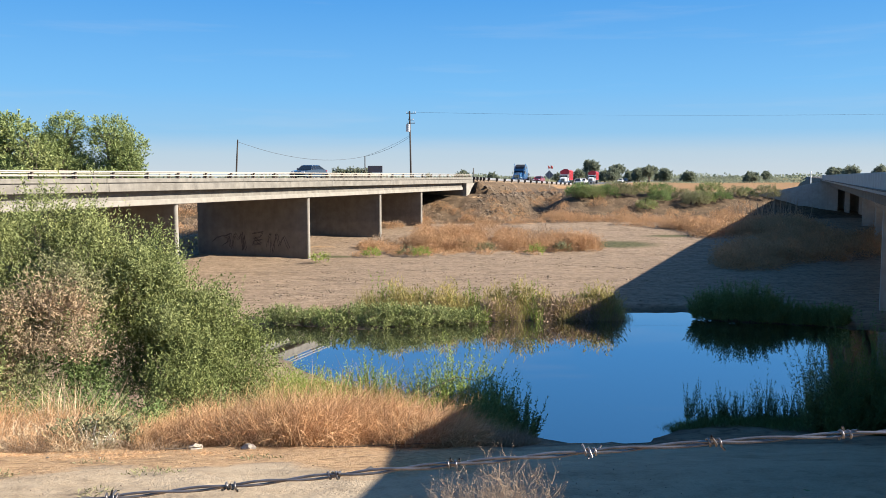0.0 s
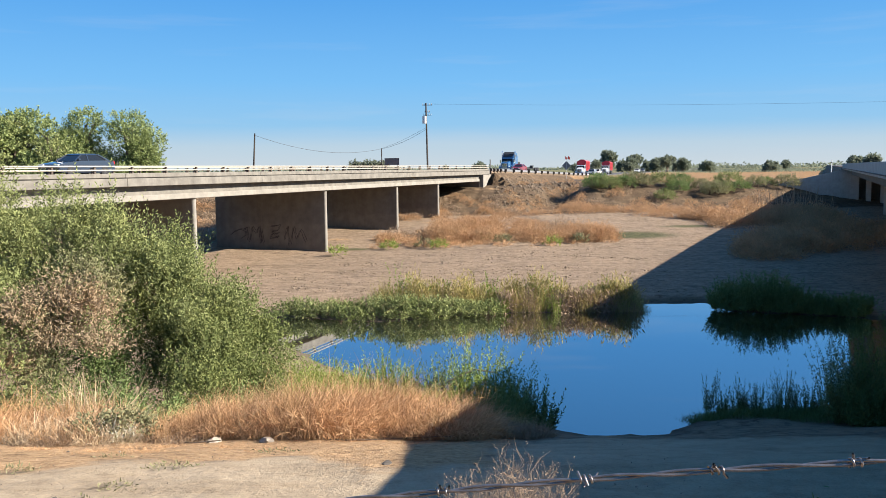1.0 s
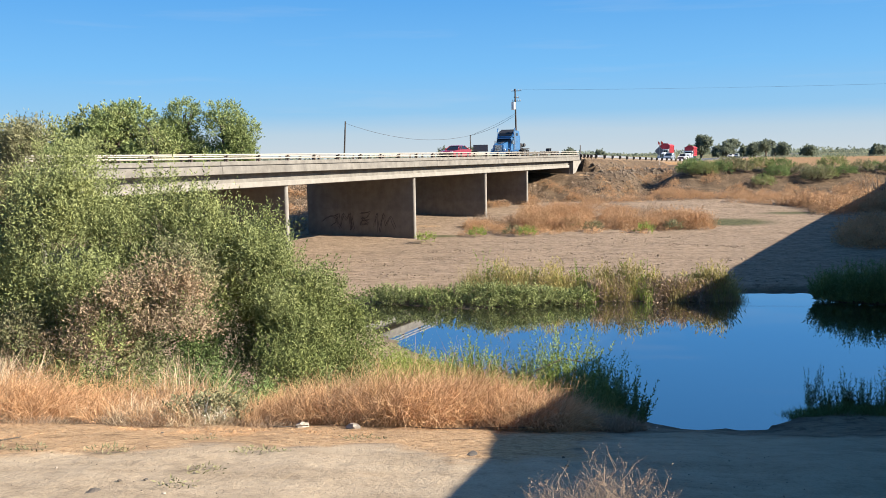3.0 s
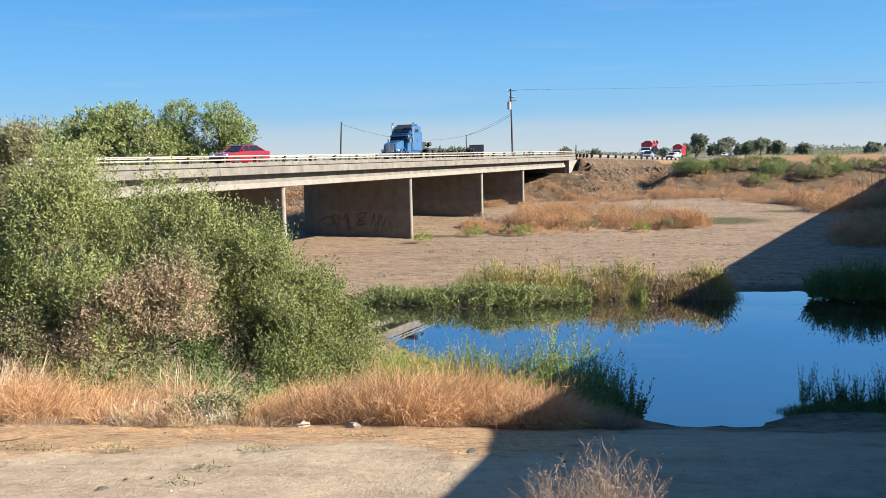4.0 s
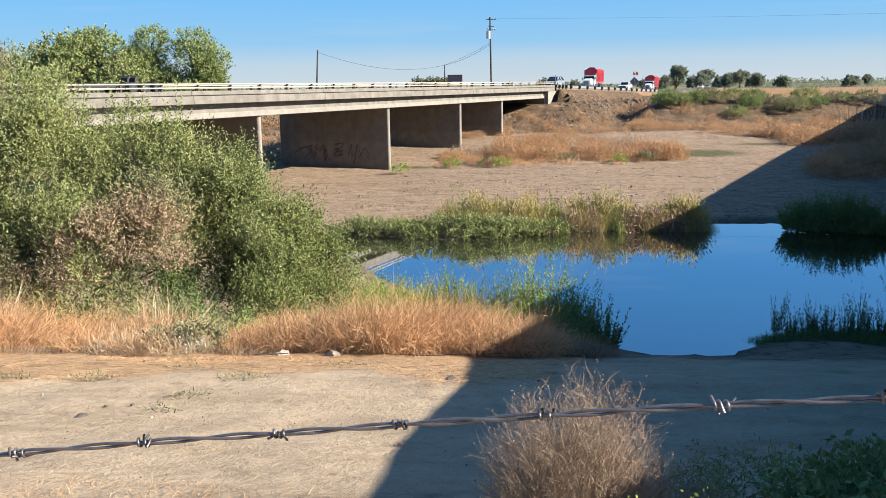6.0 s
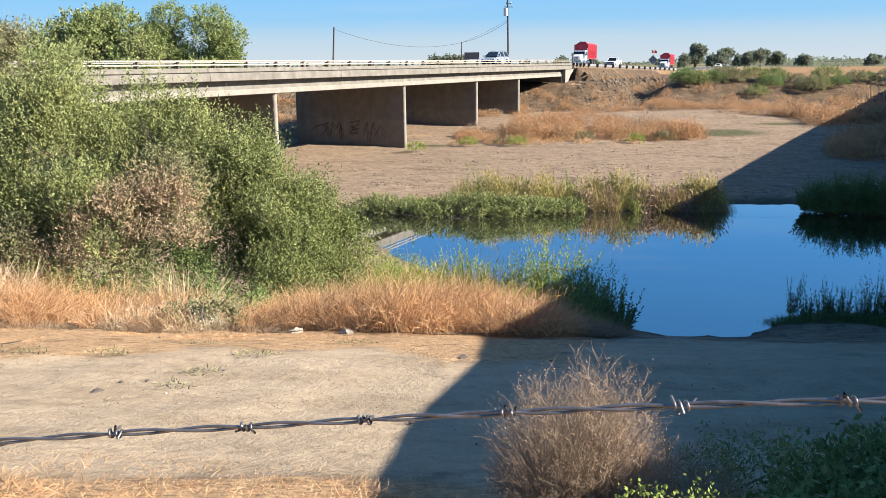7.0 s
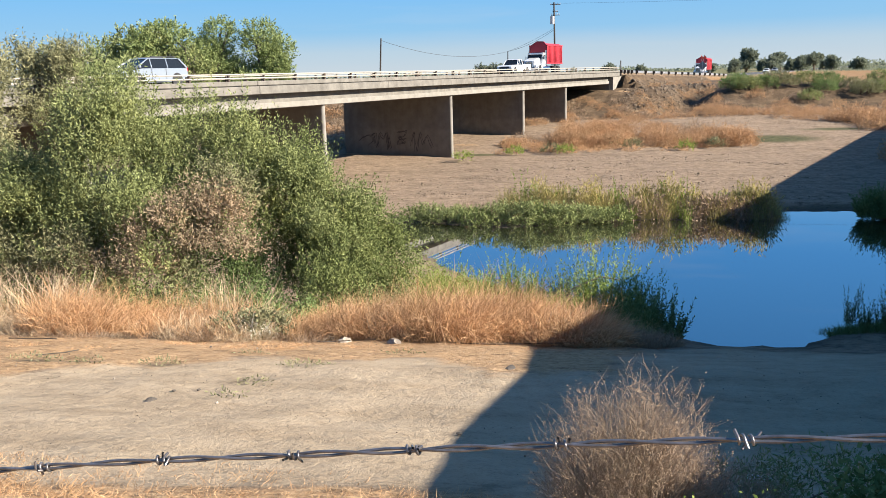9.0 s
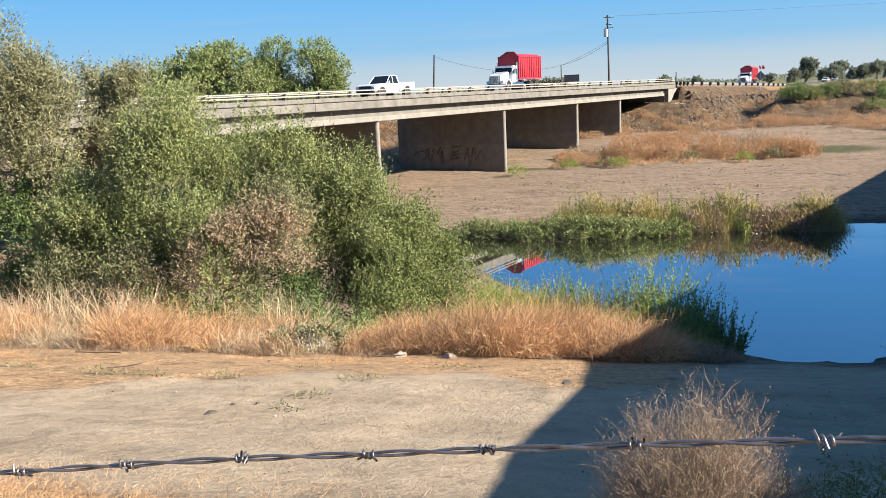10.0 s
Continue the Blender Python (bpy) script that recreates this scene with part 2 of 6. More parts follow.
WOOD = paint("weathered_pole_wood", (0.04, 0.031, 0.025), 0.9, 0, 0.3, 12)
ASPHALT = paint("asphalt", (0.055, 0.055, 0.057), 0.9, 0, 0.2, 3)
BARK = paint("bark", (0.12, 0.095, 0.07), 0.95, 0, 0.35, 9)
LEAF_WILLOW = foliage("willow_leaf", (0.075, 0.09, 0.032), (0.228, 0.256, 0.102), (0.4, 0.43, 0.21), 0.26, 0.5)
LEAF_GREEN = foliage("green_leaf", (0.06, 0.075, 0.028), (0.172, 0.202, 0.074), (0.32, 0.355, 0.15), 0.26, 0.5)
LEAF_GREY = foliage("grey_leaf", (0.11, 0.107, 0.057), (0.23, 0.225, 0.12), (0.37, 0.355, 0.22))
LEAF_DEAD = foliage("dead_leaf", (0.14, 0.1, 0.065), (0.35, 0.268, 0.178), (0.5, 0.4, 0.28), 0.3, 0.4)
LEAF_TREE = foliage("tree_leaf", (0.12, 0.15, 0.055), (0.25, 0.3, 0.12), (0.34, 0.39, 0.18), 0.4)
# foliage of the plain, with distance haze mixed into its pale colour
LEAF_HAZY = foliage("hazy_leaf", (0.12, 0.14, 0.1), (0.2, 0.225, 0.165), (0.23, 0.255, 0.19), 0.5, 0.3)
LEAF_DARK = foliage("dark_leaf", (0.075, 0.118, 0.044), (0.155, 0.215, 0.08), (0.27, 0.34, 0.145))
LEAF_YELLOW = foliage("yellow_green_leaf", (0.122, 0.174, 0.035), (0.235, 0.296, 0.070), (0.383, 0.435, 0.148))
STRAW_ORANGE = foliage("orange_dry_grass", (0.24, 0.125, 0.06), (0.53, 0.325, 0.175), (0.72, 0.5, 0.31), 0.2)
STRAW_RUST = foliage("rusty_brush", (0.22, 0.12, 0.062), (0.435, 0.272, 0.155), (0.6, 0.39, 0.23), 0.35, 0.2)
STRAW_PALE = foliage("pale_dry_grass", (0.331, 0.235, 0.148), (0.505, 0.392, 0.261), (0.644, 0.548, 0.409), 0.2)
STRAW_BROWN = foliage("brown_dry_weed", (0.174, 0.117, 0.078), (0.325, 0.238, 0.168), (0.452, 0.357, 0.261), 0.25, 0.35)
REED = foliage("reed_blade", (0.12, 0.11, 0.04), (0.38, 0.32, 0.13), (0.5, 0.41, 0.19), 0.35)


# ---- mesh helpers ----
def empty(name, at=(0, 0, 0), rz=0.0):
    ob = new(name)
    ob.empty_display_size = 0.2
    ob.matrix_basis = pose(*at, 0, 0, rz)
    return ob


def part(name, bm, material, parent=None, label="", m=None):
    """Links a bmesh as one mesh object, under a thing or a part."""
    me = bpy.data.meshes.new(name)
    bm.to_mesh(me)
    bm.free()
    me.materials.append(material)
    ob = new(name, me)
    ob.parent = parent
    if m is not None:
        ob.matrix_basis = m
    return tagged(ob, label)


def box(bm, x0, x1, y0, y1, z0, z1, bevel=0.0):
    r = bmesh.ops.create_cube(bm, size=1)
    bmesh.ops.transform(bm, verts=r["verts"], matrix=Matrix.Translation(((x0 + x1) / 2, (y0 + y1) / 2, (z0 + z1) / 2)) @ Matrix.Diagonal((x1 - x0, y1 - y0, z1 - z0, 1)))
    if bevel:
        edges = list({e for v in r["verts"] for e in v.link_edges})
        bmesh.ops.bevel(bm, geom=edges, offset=bevel, segments=1, affect="EDGES")
    return bm


def boxed(*dims, bevel=0.0):
    return box(bmesh.new(), *dims, bevel=bevel)


def tube(bm, a, b, r0, r1=None, n=8):
    a, b = Vector(a), Vector(b)
    r = bmesh.ops.create_cone(bm, cap_ends=True, segments=n, radius1=r0, radius2=r0 if r1 is None else r1, depth=(b - a).length)
    bmesh.ops.transform(bm, verts=r["verts"], matrix=Matrix.Translation((a + b) / 2) @ (b - a).to_track_quat("Z", "Y").to_matrix().to_4x4())
    return bm


def prism(bm, pts, x0, x1, axis="x"):
    """Extrudes an outline (two coordinates) along one axis."""
    def at(p, k):
        return (k, p[0], p[1]) if axis == "x" else ((p[0], k, p[1]) if axis == "y" else (p[0], p[1], k))
    a = [bm.verts.new(at(p, x0)) for p in pts]
    b = [bm.verts.new(at(p, x1)) for p in pts]
    bm.faces.new(a)
    bm.faces.new(b[::-1])
    for i in range(len(pts)):
        j = (i + 1) % len(pts)
        bm.faces.new((a[i], b[i], b[j], a[j]))
    bmesh.ops.recalc_face_normals(bm, faces=bm.faces)
    return bm


def raw_mesh(name, verts, loops, totals, material, smooth=False):
    me = bpy.data.meshes.new(name)
    me.vertices.add(len(verts))
    me.vertices.foreach_set("co", np.asarray(verts, np.float32).ravel())
    me.loops.add(len(loops))
    me.loops.foreach_set("vertex_index", np.asarray(loops, np.int32))
    starts = np.concatenate([[0], np.cumsum(totals)[:-1]]).astype(np.int32)
    me.polygons.add(len(totals))
    me.polygons.foreach_set("loop_start", starts)
    me.update(calc_edges=True)
    if smooth:
        me.polygons.foreach_set("use_smooth", np.ones(len(totals), bool))
    me.materials.append(material)
    return me


def leaves(name, c, d, length, width, material, rng):
    """Many small rhombic leaves: foot c, way d."""
    n = len(c)
    d = d / np.linalg.norm(d, axis=1, keepdims=True)
    side = np.cross(d, rng.normal(size=(n, 3)))
    side /= np.linalg.norm(side, axis=1, keepdims=True) + 1e-9
    length, width = np.broadcast_to(length, n)[:, None], np.broadcast_to(width, n)[:, None]
    mid = c + d * length * 0.45
    v = np.stack([c, mid + side * width / 2, c + d * length, mid - side * width / 2], 1).reshape(-1, 3)
    return raw_mesh(name, v, np.arange(4 * n), np.full(n, 4), material)


def drooping(name, foot, way, length, width, bend, material, rng):
    """Thin blades of three pieces that arch over more and more."""
    n = len(foot)

    def unit(v):
        return v / (np.linalg.norm(v, axis=1, keepdims=True) + 1e-9)
    way = unit(way)
    side = unit(np.cross(way, rng.normal(size=(n, 3))))
    length, width = np.broadcast_to(length, n)[:, None], np.broadcast_to(width, n)[:, None]
    a = foot + way * length * 0.45
    w2 = unit(way + bend * 0.55)
    b = a + w2 * length * 0.3
    w3 = unit(w2 + bend * 1.1)
    v = np.stack([foot - side * width / 2, foot + side * width / 2, a - side * width * 0.45, a + side * width * 0.45, b - side * width * 0.35, b + side * width * 0.35, b + w3 * length * 0.3], 1).reshape(-1, 3)
    loops = (7 * np.arange(n)[:, None] + np.array([0, 1, 3, 2, 2, 3, 5, 4, 4, 5, 6])).ravel()
    return raw_mesh(name, v, loops, np.tile([4, 4, 3], n), material)


def blades(name, foot, way, length, width, bend, material, rng):
    """Many thin bent blades, of two pieces each."""
    n = len(foot)
    way = way / np.linalg.norm(way, axis=1, keepdims=True)
    side = np.cross(way, rng.normal(size=(n, 3)))
    side /= np.linalg.norm(side, axis=1, keepdims=True) + 1e-9
    length, width = np.broadcast_to(length, n)[:, None], np.broadcast_to(width, n)[:, None]
    mid = foot + way * length * 0.55
    tip = mid + (way + bend) / np.linalg.norm(way + bend, axis=1, keepdims=True) * length * 0.5
    v = np.stack([foot - side * width / 2, foot + side * width / 2, mid - side * width * 0.4, mid + side * width * 0.4, tip], 1).reshape(-1, 3)
    base = 5 * np.arange(n)[:, None]
    loops = (base + np.array([0, 1, 3, 2, 2, 3, 4])).ravel()
    return raw_mesh(name, v, loops, np.tile([4, 3], n), material)


# ---- lie of the land ----
TH_L, TH_R = radians(18.6), radians(22.6)          # the two bridges' headings
UL, NL = np.array([math.sin(TH_L), math.cos(TH_L)]), np.array([-math.cos(TH_L), math.sin(TH_L)])
UR, NR = np.array([math.sin(TH_R), math.cos(TH_R)]), np.array([math.cos(TH_R), -math.sin(TH_R)])
OL, ORR = np.array([-13.7, 83.8]), np.array([2.9, 0.0])
WATER_Z = -0.45
POND = np.array([(4.0, 26.6), (6.5, 26.7), (9.0, 29.0), (13.0, 29.2), (20, 30), (26, 36), (24.5, 45.5), (21.5, 47.4), (18.5, 48.6), (15.6, 49.6), (14.9, 53.2), (10.7, 53.0),
                 (9.5, 50.5), (5.5, 49.6), (1.5, 49.4), (-4.5, 46.8), (-10, 48.5), (-16, 47), (-15, 43), (-9, 41), (-5, 35), (-0.5, 30.0), (1.6, 28.2), (3.0, 27.2)])


def pond_distance(x, y):
    """Metres to the shore line, negative in the water."""
    best, inside = np.full(x.shape, 1e9), np.zeros(x.shape, bool)
    for i in range(len(POND)):
        (ax, ay), (bx, by) = POND[i], POND[(i + 1) % len(POND)]
        dx, dy = bx - ax, by - ay
        t = np.clip(((x - ax) * dx + (y - ay) * dy) / (dx * dx + dy * dy), 0, 1)
        best = np.minimum(best, np.hypot(x - ax - t * dx, y - ay - t * dy))
        cross = (ay > y) != (by > y)
        inside ^= cross & (x < dx * (y - ay) / (dy if dy else 1e-9) + ax)
    return np.where(inside, -best, best)


def waves(x, y, scale, seed):
    """Smooth noise from a few crossed sines, about -1 to 1."""
    r, out = np.random.RandomState(seed), 0
    for k in range(7):
        a, f = r.uniform(0, 2 * np.pi), (0.6 + 0.5 * k) / scale
        out = out + np.sin((x * np.cos(a) + y * np.sin(a)) * f * 2.1 + r.uniform(0, 6.28)) / (1 + 0.5 * k)
    return out / 2.6


def step(a, b, v):
    t = np.clip((v - a) / (b - a), 0, 1)
    return t * t * (3 - 2 * t)


def land(x, y):
    x, y = np.asarray(x, float), np.asarray(y, float)
    near = np.interp(y + waves(x, y, 9, 1) * 0.35, [-40, 0.4, 2.6, 4.5, 6.8, 10.3, 13.0, 18.3, 22, 26.5, 30], [6.45, 6.4, 6.2, 5.3, 4.5, 3.75, 3.4, 2.1, 1.0, -0.25, -0.3])
    sd = (x - OL[0]) * UL[0] + (y - OL[1]) * UL[1]
    bed = np.interp(y + 0.12 * x, [26, 60, 85, 110, 120], [-0.3, -0.15, 0.1, 1.2, 1.7])
    bed = bed + 0.12 * waves(x, y, 5, 2) + 0.2 * waves(x, y, 22, 3) * step(50, 90, y)
    mixy = step(24, 32, y)
    z = near * (1 - mixy) + bed * mixy
    # far bank: rises to the plain past the bridges' ends
    toe = 117 + 0.16 * x + 1.6 * waves(x, y * 0.3, 16, 4)
    rise = 0.62 * step(0, 13, y - toe) + 0.38 * step(7, 17, y - toe)
    plain = 5.35 + 0.15 * waves(x, y, 60, 5) - 0.3 * step(200, 1500, y)
    z = z * (1 - rise) + plain * rise + (0.28 * waves(x, y, 3, 6) + 0.3 * waves(x, y, 1.5, 7)) * rise * (1 - rise) * 3 + 0.12 * waves(x, y, 5, 9) * rise * step(30, 10, y - toe)
    # gully where the bank has washed out
    g = np.exp(-((x - 15.5 - 0.25 * (y - 136)) / 3.0) ** 2) * step(118, 126, y) * (1 - step(136, 144, y))
    z = z - 2.2 * g
    # fill that carries the left road down to the plain
    rs, rw = (x - OL[0]) * UL[0] + (y - OL[1]) * UL[1], (x - OL[0]) * NL[0] + (y - OL[1]) * NL[1]
    out = np.maximum(np.maximum(-rw - 1.3, rw - 14.0), 0)
    fill = 7.3 - 0.019 * np.clip(rs - 54.2, 0, 110) - 0.62 * out + 0.35 * waves(x, y, 2.2, 11) * np.clip(out, 0, 1)
    z = np.where(rs > 53.6, np.maximum(z, fill), z)
    # bank under the near end of the far-left road
    left = step(-44, -60, sd) * step(-32, -50, x)
    z = z * (1 - left) + 6.6 * left
    d = pond_distance(x, y)
    shore = WATER_Z + np.clip(d, -4, 60) * 0.22
    z = np.where(d < 0, np.minimum(z, shore), np.where(d < 6, z + (np.minimum(z, shore) - z) * (1 - step(0.3, 6, d)), z))
    return z


def z_at(x, y):
    return float(land(np.array([x]), np.array([y]))[0])


def span(lo, hi, fine_lo, fine_hi, fine, grow=1.12):
    """Coordinates that are close between fine_lo and fine_hi and widen outside."""
    mid = list(np.arange(fine_lo, fine_hi + fine / 2, fine))
    out, s, v = [], fine, fine_hi
    while v < hi:
        s *= grow
        v += s
        out.append(min(v, hi))
    low, s, v = [], fine, fine_lo
    while v > lo:
        s *= grow
        v -= s
        low.append(max(v, lo))
    return np.array(low[::-1] + mid + out)


# dark weedy dirt and painted shade of a swell: x, y, half sizes, strength
DARK_PATCHES = [(-5.3, 10.8, 0.5, 0.3, 0.62), (-4.6, 10.9, 0.5, 0.2, 0.5), (-4.9, 11.9, 0.5, 0.25, 0.55), (-8.2, 12.6, 0.5, 0.18, 0.9), (-9.4, 12.8, 0.8, 0.16, 0.7), (-7.0, 12.8, 0.5, 0.2, 0.7), (-11.5, 13.2, 0.7, 0.2, 0.6),
          (-4.6, 12.9, 0.6, 0.3, 0.7), (-2.2, 16.2, 1.5, 0.4, 0.35), (-3.0, 6.6, 0.8, 0.25, 0.6), (-1.2, 6.9, 0.6, 0.2, 0.5), (-0.4, 7.4, 0.5, 0.25, 0.6), (3.0, 21.5, 1.2, 0.3, 0.5), (4.6, 23.5, 1.5, 0.3, 0.5)]


def build_ground():
    xs = span(-3500, 3500, -22, 18, 0.42, 1.045)
    near = span(-400, 62, 1, 62, 0.42, 1.06)
    ys = np.concatenate([near, np.arange(62.6, 112, 0.9), np.arange(112, 142, 0.6), span(142, 4500, 142, 143, 0.6, 1.08)])
    ys = np.unique(np.round(ys, 4))
    gx, gy = np.meshgrid(xs, ys)
    gz = land(gx, gy)
    detail = 0.045 * waves(gx, gy, 0.9, 11) + 0.03 * waves(gx, gy, 0.45, 12)
    gz = gz + detail * (np.abs(gx) < 60) * (gy < 140)
    nx, ny = len(xs), len(ys)
    idx = (np.arange(ny - 1)[:, None] * nx + np.arange(nx - 1)[None, :]).ravel()
    loops = np.stack([idx, idx + 1, idx + nx + 1, idx + nx], 1).ravel()
    me = raw_mesh("ground", np.stack([gx, gy, gz], -1).reshape(-1, 3), loops, np.full(len(idx), 4), EARTH, True)
    x, y = gx.ravel(), gy.ravel()
    d = pond_distance(x, y)
    toe = 117 + 0.16 * x + 1.6 * waves(x, y * 0.3, 16, 4)
    wob = waves(x, y, 2.5, 8)
    zones = {
        "road": step(19.0, 17.6, y + 0.3 * wob) * step(5.6, 6.8, y + 0.5 * wob),
        "straw": np.maximum(np.maximum(step(7.3, 6.2, y + 0.6 * wob + 0.5 * step(-1.5, 0.5, x)), step(12.2, 14.8, y + 1.2 * wob - 0.36 * np.minimum(x + 4, 0)) * step(26, 23, y) * step(2.5, -0.5, x + wob)),
                            np.maximum(step(0.3, 0.9, waves(x, y, 3, 21)) * step(84, 92, y) * step(17, 12, x) * 0.55, 0.8 * np.exp(-((x - 3) / 8) ** 4 - ((y - 94) / 7) ** 4))),
        "bank": step(-2, 3, y - toe) * step(24, 18, y - toe) * 0.95 + np.exp(-((x - 15.5 - 0.25 * (y - 136)) / 6.0) ** 2) * step(112, 120, y) * step(158, 148, y) + step(13, 9, np.abs(-((x - OL[0]) * NL[0] + (y - OL[1]) * NL[1]) - 2)) * step(115, 121, y) * step(200, 180, y),
        "field": step(19, 24, y - toe) * (1 - step(13, 9, np.abs(-((x - OL[0]) * NL[0] + (y - OL[1]) * NL[1]) - 2)) * step(200, 180, y)) * step(420, 300, y + 30 * wob),
        "green": np.maximum(0.9 * np.exp(-((x - 18.5) / 5.5) ** 2 - ((y - 93.5) / 3.6) ** 2) + 0.8 * np.exp(-((x - 27) / 5) ** 2 - ((y - 101) / 1.6) ** 2) + 0.8 * np.exp(-((x + 11) / 2.5) ** 2 - ((y - 85.5) / 1.2) ** 2), step(1.6, 0.4, d) * step(-1.0, 0.2, d) * step(44, 47, y) * 0.5),
        "dark_patch": sum(a * np.exp(-((x - cx) / rx) ** 2 - ((y - cy) / ry) ** 2) for cx, cy, rx, ry, a in DARK_PATCHES),
        "far": step(300, 420, y + 30 * wob),
        "wet": step(1.2, 0.1, d),
    }
    zones["road"] = zones["road"] * (1 - 0.85 * np.clip(zones["straw"], 0, 1))
    for name, val in zones.items():
        at = me.attributes.new(name, "FLOAT", "POINT")
        at.data.foreach_set("value", np.clip(val, 0, 1).astype(np.float32))
    tagged(new("ground", me), "sandy river bed and dusty dirt banks with dry straw patches", "ground", kind="structure")
    me = raw_mesh("pond", [(-18, 25, WATER_Z), (32, 25, WATER_Z), (32, 56, WATER_Z), (-18, 56, WATER_Z)], [0, 1, 2, 3], [4], WATER)
    tagged(new("water", me), "still dark blue pond mirroring sky and reeds", "water", kind="structure")


build_ground()


# ---- bridges ----
def bridge_frame(name, origin, heading, label):
    """An empty whose +y runs along the bridge and +x across it, to the right of that way."""
    ob = empty(name, (origin[0], origin[1], 0), -math.degrees(heading))
    return tagged(ob, label, "bridge")


def left_bridge():
    b = bridge_frame("road_bridge", OL, TH_L, "long concrete girder highway bridge with steel tube railing on wall piers")
    s0, s1, wide = -62.0, 53.0, 13.4       # along; across runs from +0.95 (near edge) to -wide
    piers = (-43.0, -21.0, 0.0, 18.0, 32.0)
    part("deck_slab", boxed(-wide, 0.34, s0, s1, 7.07, 7.72), CONC, b)
    part("roadway", boxed(-wide + 0.52, 0.33, s0, s1, 7.724, 7.8), ASPHALT, b)
    for side, (xa, xb, xc) in enumerate(((0.35, 0.95, 0.8), (-wide - 0.05, -wide + 0.5, -wide + 0.35))):
        # kerb in pours with narrow joints
        step_s, s = 16.4, s0
        while s < s1:
            e = min(s + step_s, s1)
            bm = boxed(min(xa, xb), max(xa, xb), s + 0.012, e - 0.012, 7.06, 7.6, bevel=0.025)
            box(bm, xa + 0.1, xc - 0.12, s + 0.012, e - 0.012, 7.58, 7.66)
            box(bm, xa + 0.02 if side else xa, xc, s + 0.012, e - 0.012, 7.65, 7.93, bevel=0.03)
            part("kerb", bm, CONC, b)
            s = e
    for k in range(6):
        xg = 0.24 if k == 0 else -k * (wide - 0.5) / 5.2
        g = part("girder", boxed(xg - 0.2, xg, s0, s1 - 3.6, 6.42, 7.07), CONC_DARK if k else CONC, b)
        part("bottom_flange", boxed(xg - 0.42, xg + 0.14, s0, s1 - 3.6, 6.03, 6.425, bevel=0.03), CONC_LIGHT, g)
    for s in piers:
        p = part("pier_wall", boxed(-12.6, 0.02, s - 0.2, s + 0.2, -1.0, 6.03), CONC_DARK, b, "stained board-marked concrete pier wall")
        part("pier_nose", tube(bmesh.new(), (0.0, s, -1.0), (0.0, s, 6.03), 0.2, n=16), CONC_LIGHT, p)
    # far abutment with its flared cheek
    ab = part("abutment", boxed(-wide, 0.3, s1 - 3.3, s1 - 0.2, 3.5, 7.06), CONC_DARK, b)
    part("wing_cheek", prism(bmesh.new(), [(s1 - 3.2, 7.06), (s1 - 3.2, 4.4), (s1 - 2.4, 4.4), (s1 - 1.6, 5.4), (s1 - 0.4, 6.3), (s1 + 1.0, 6.9), (s1 + 1.0, 7.06)], 0.32, 0.86), CONC_LIGHT, ab)
    part("near_abutment", boxed(-wide, 0.3, s0 - 1.5, s0 + 0.5, 2.0, 7.06), CONC_DARK, b)
    # tube railing
    post = boxed(-0.07, 0.07, -0.075, 0.075, 7.93, 8.44, bevel=0.02)
    box(post, -0.16, -0.07, -0.16, 0.02, 7.93, 8.3)
    me = bpy.data.meshes.new("rail_post")
    post.to_mesh(me)
    post.free()
    me.materials.append(RUST)
    for side in (0.6, -wide + 0.2):
        n = int((s1 - s0) / 3.5)
        for k in range(n + 1):
            ob = new("rail_post", me)
            ob.parent, ob.matrix_basis = b, pose(side, s1 - 0.8 - k * 3.5, 0)
        for z in (8.15, 8.4):
            part("rail_tube", boxed(side + 0.06, side + 0.16, s0, s1 + 0.2, z - 0.045, z + 0.045, bevel=0.02), RAIL, b)
    graffiti(b)
    return b


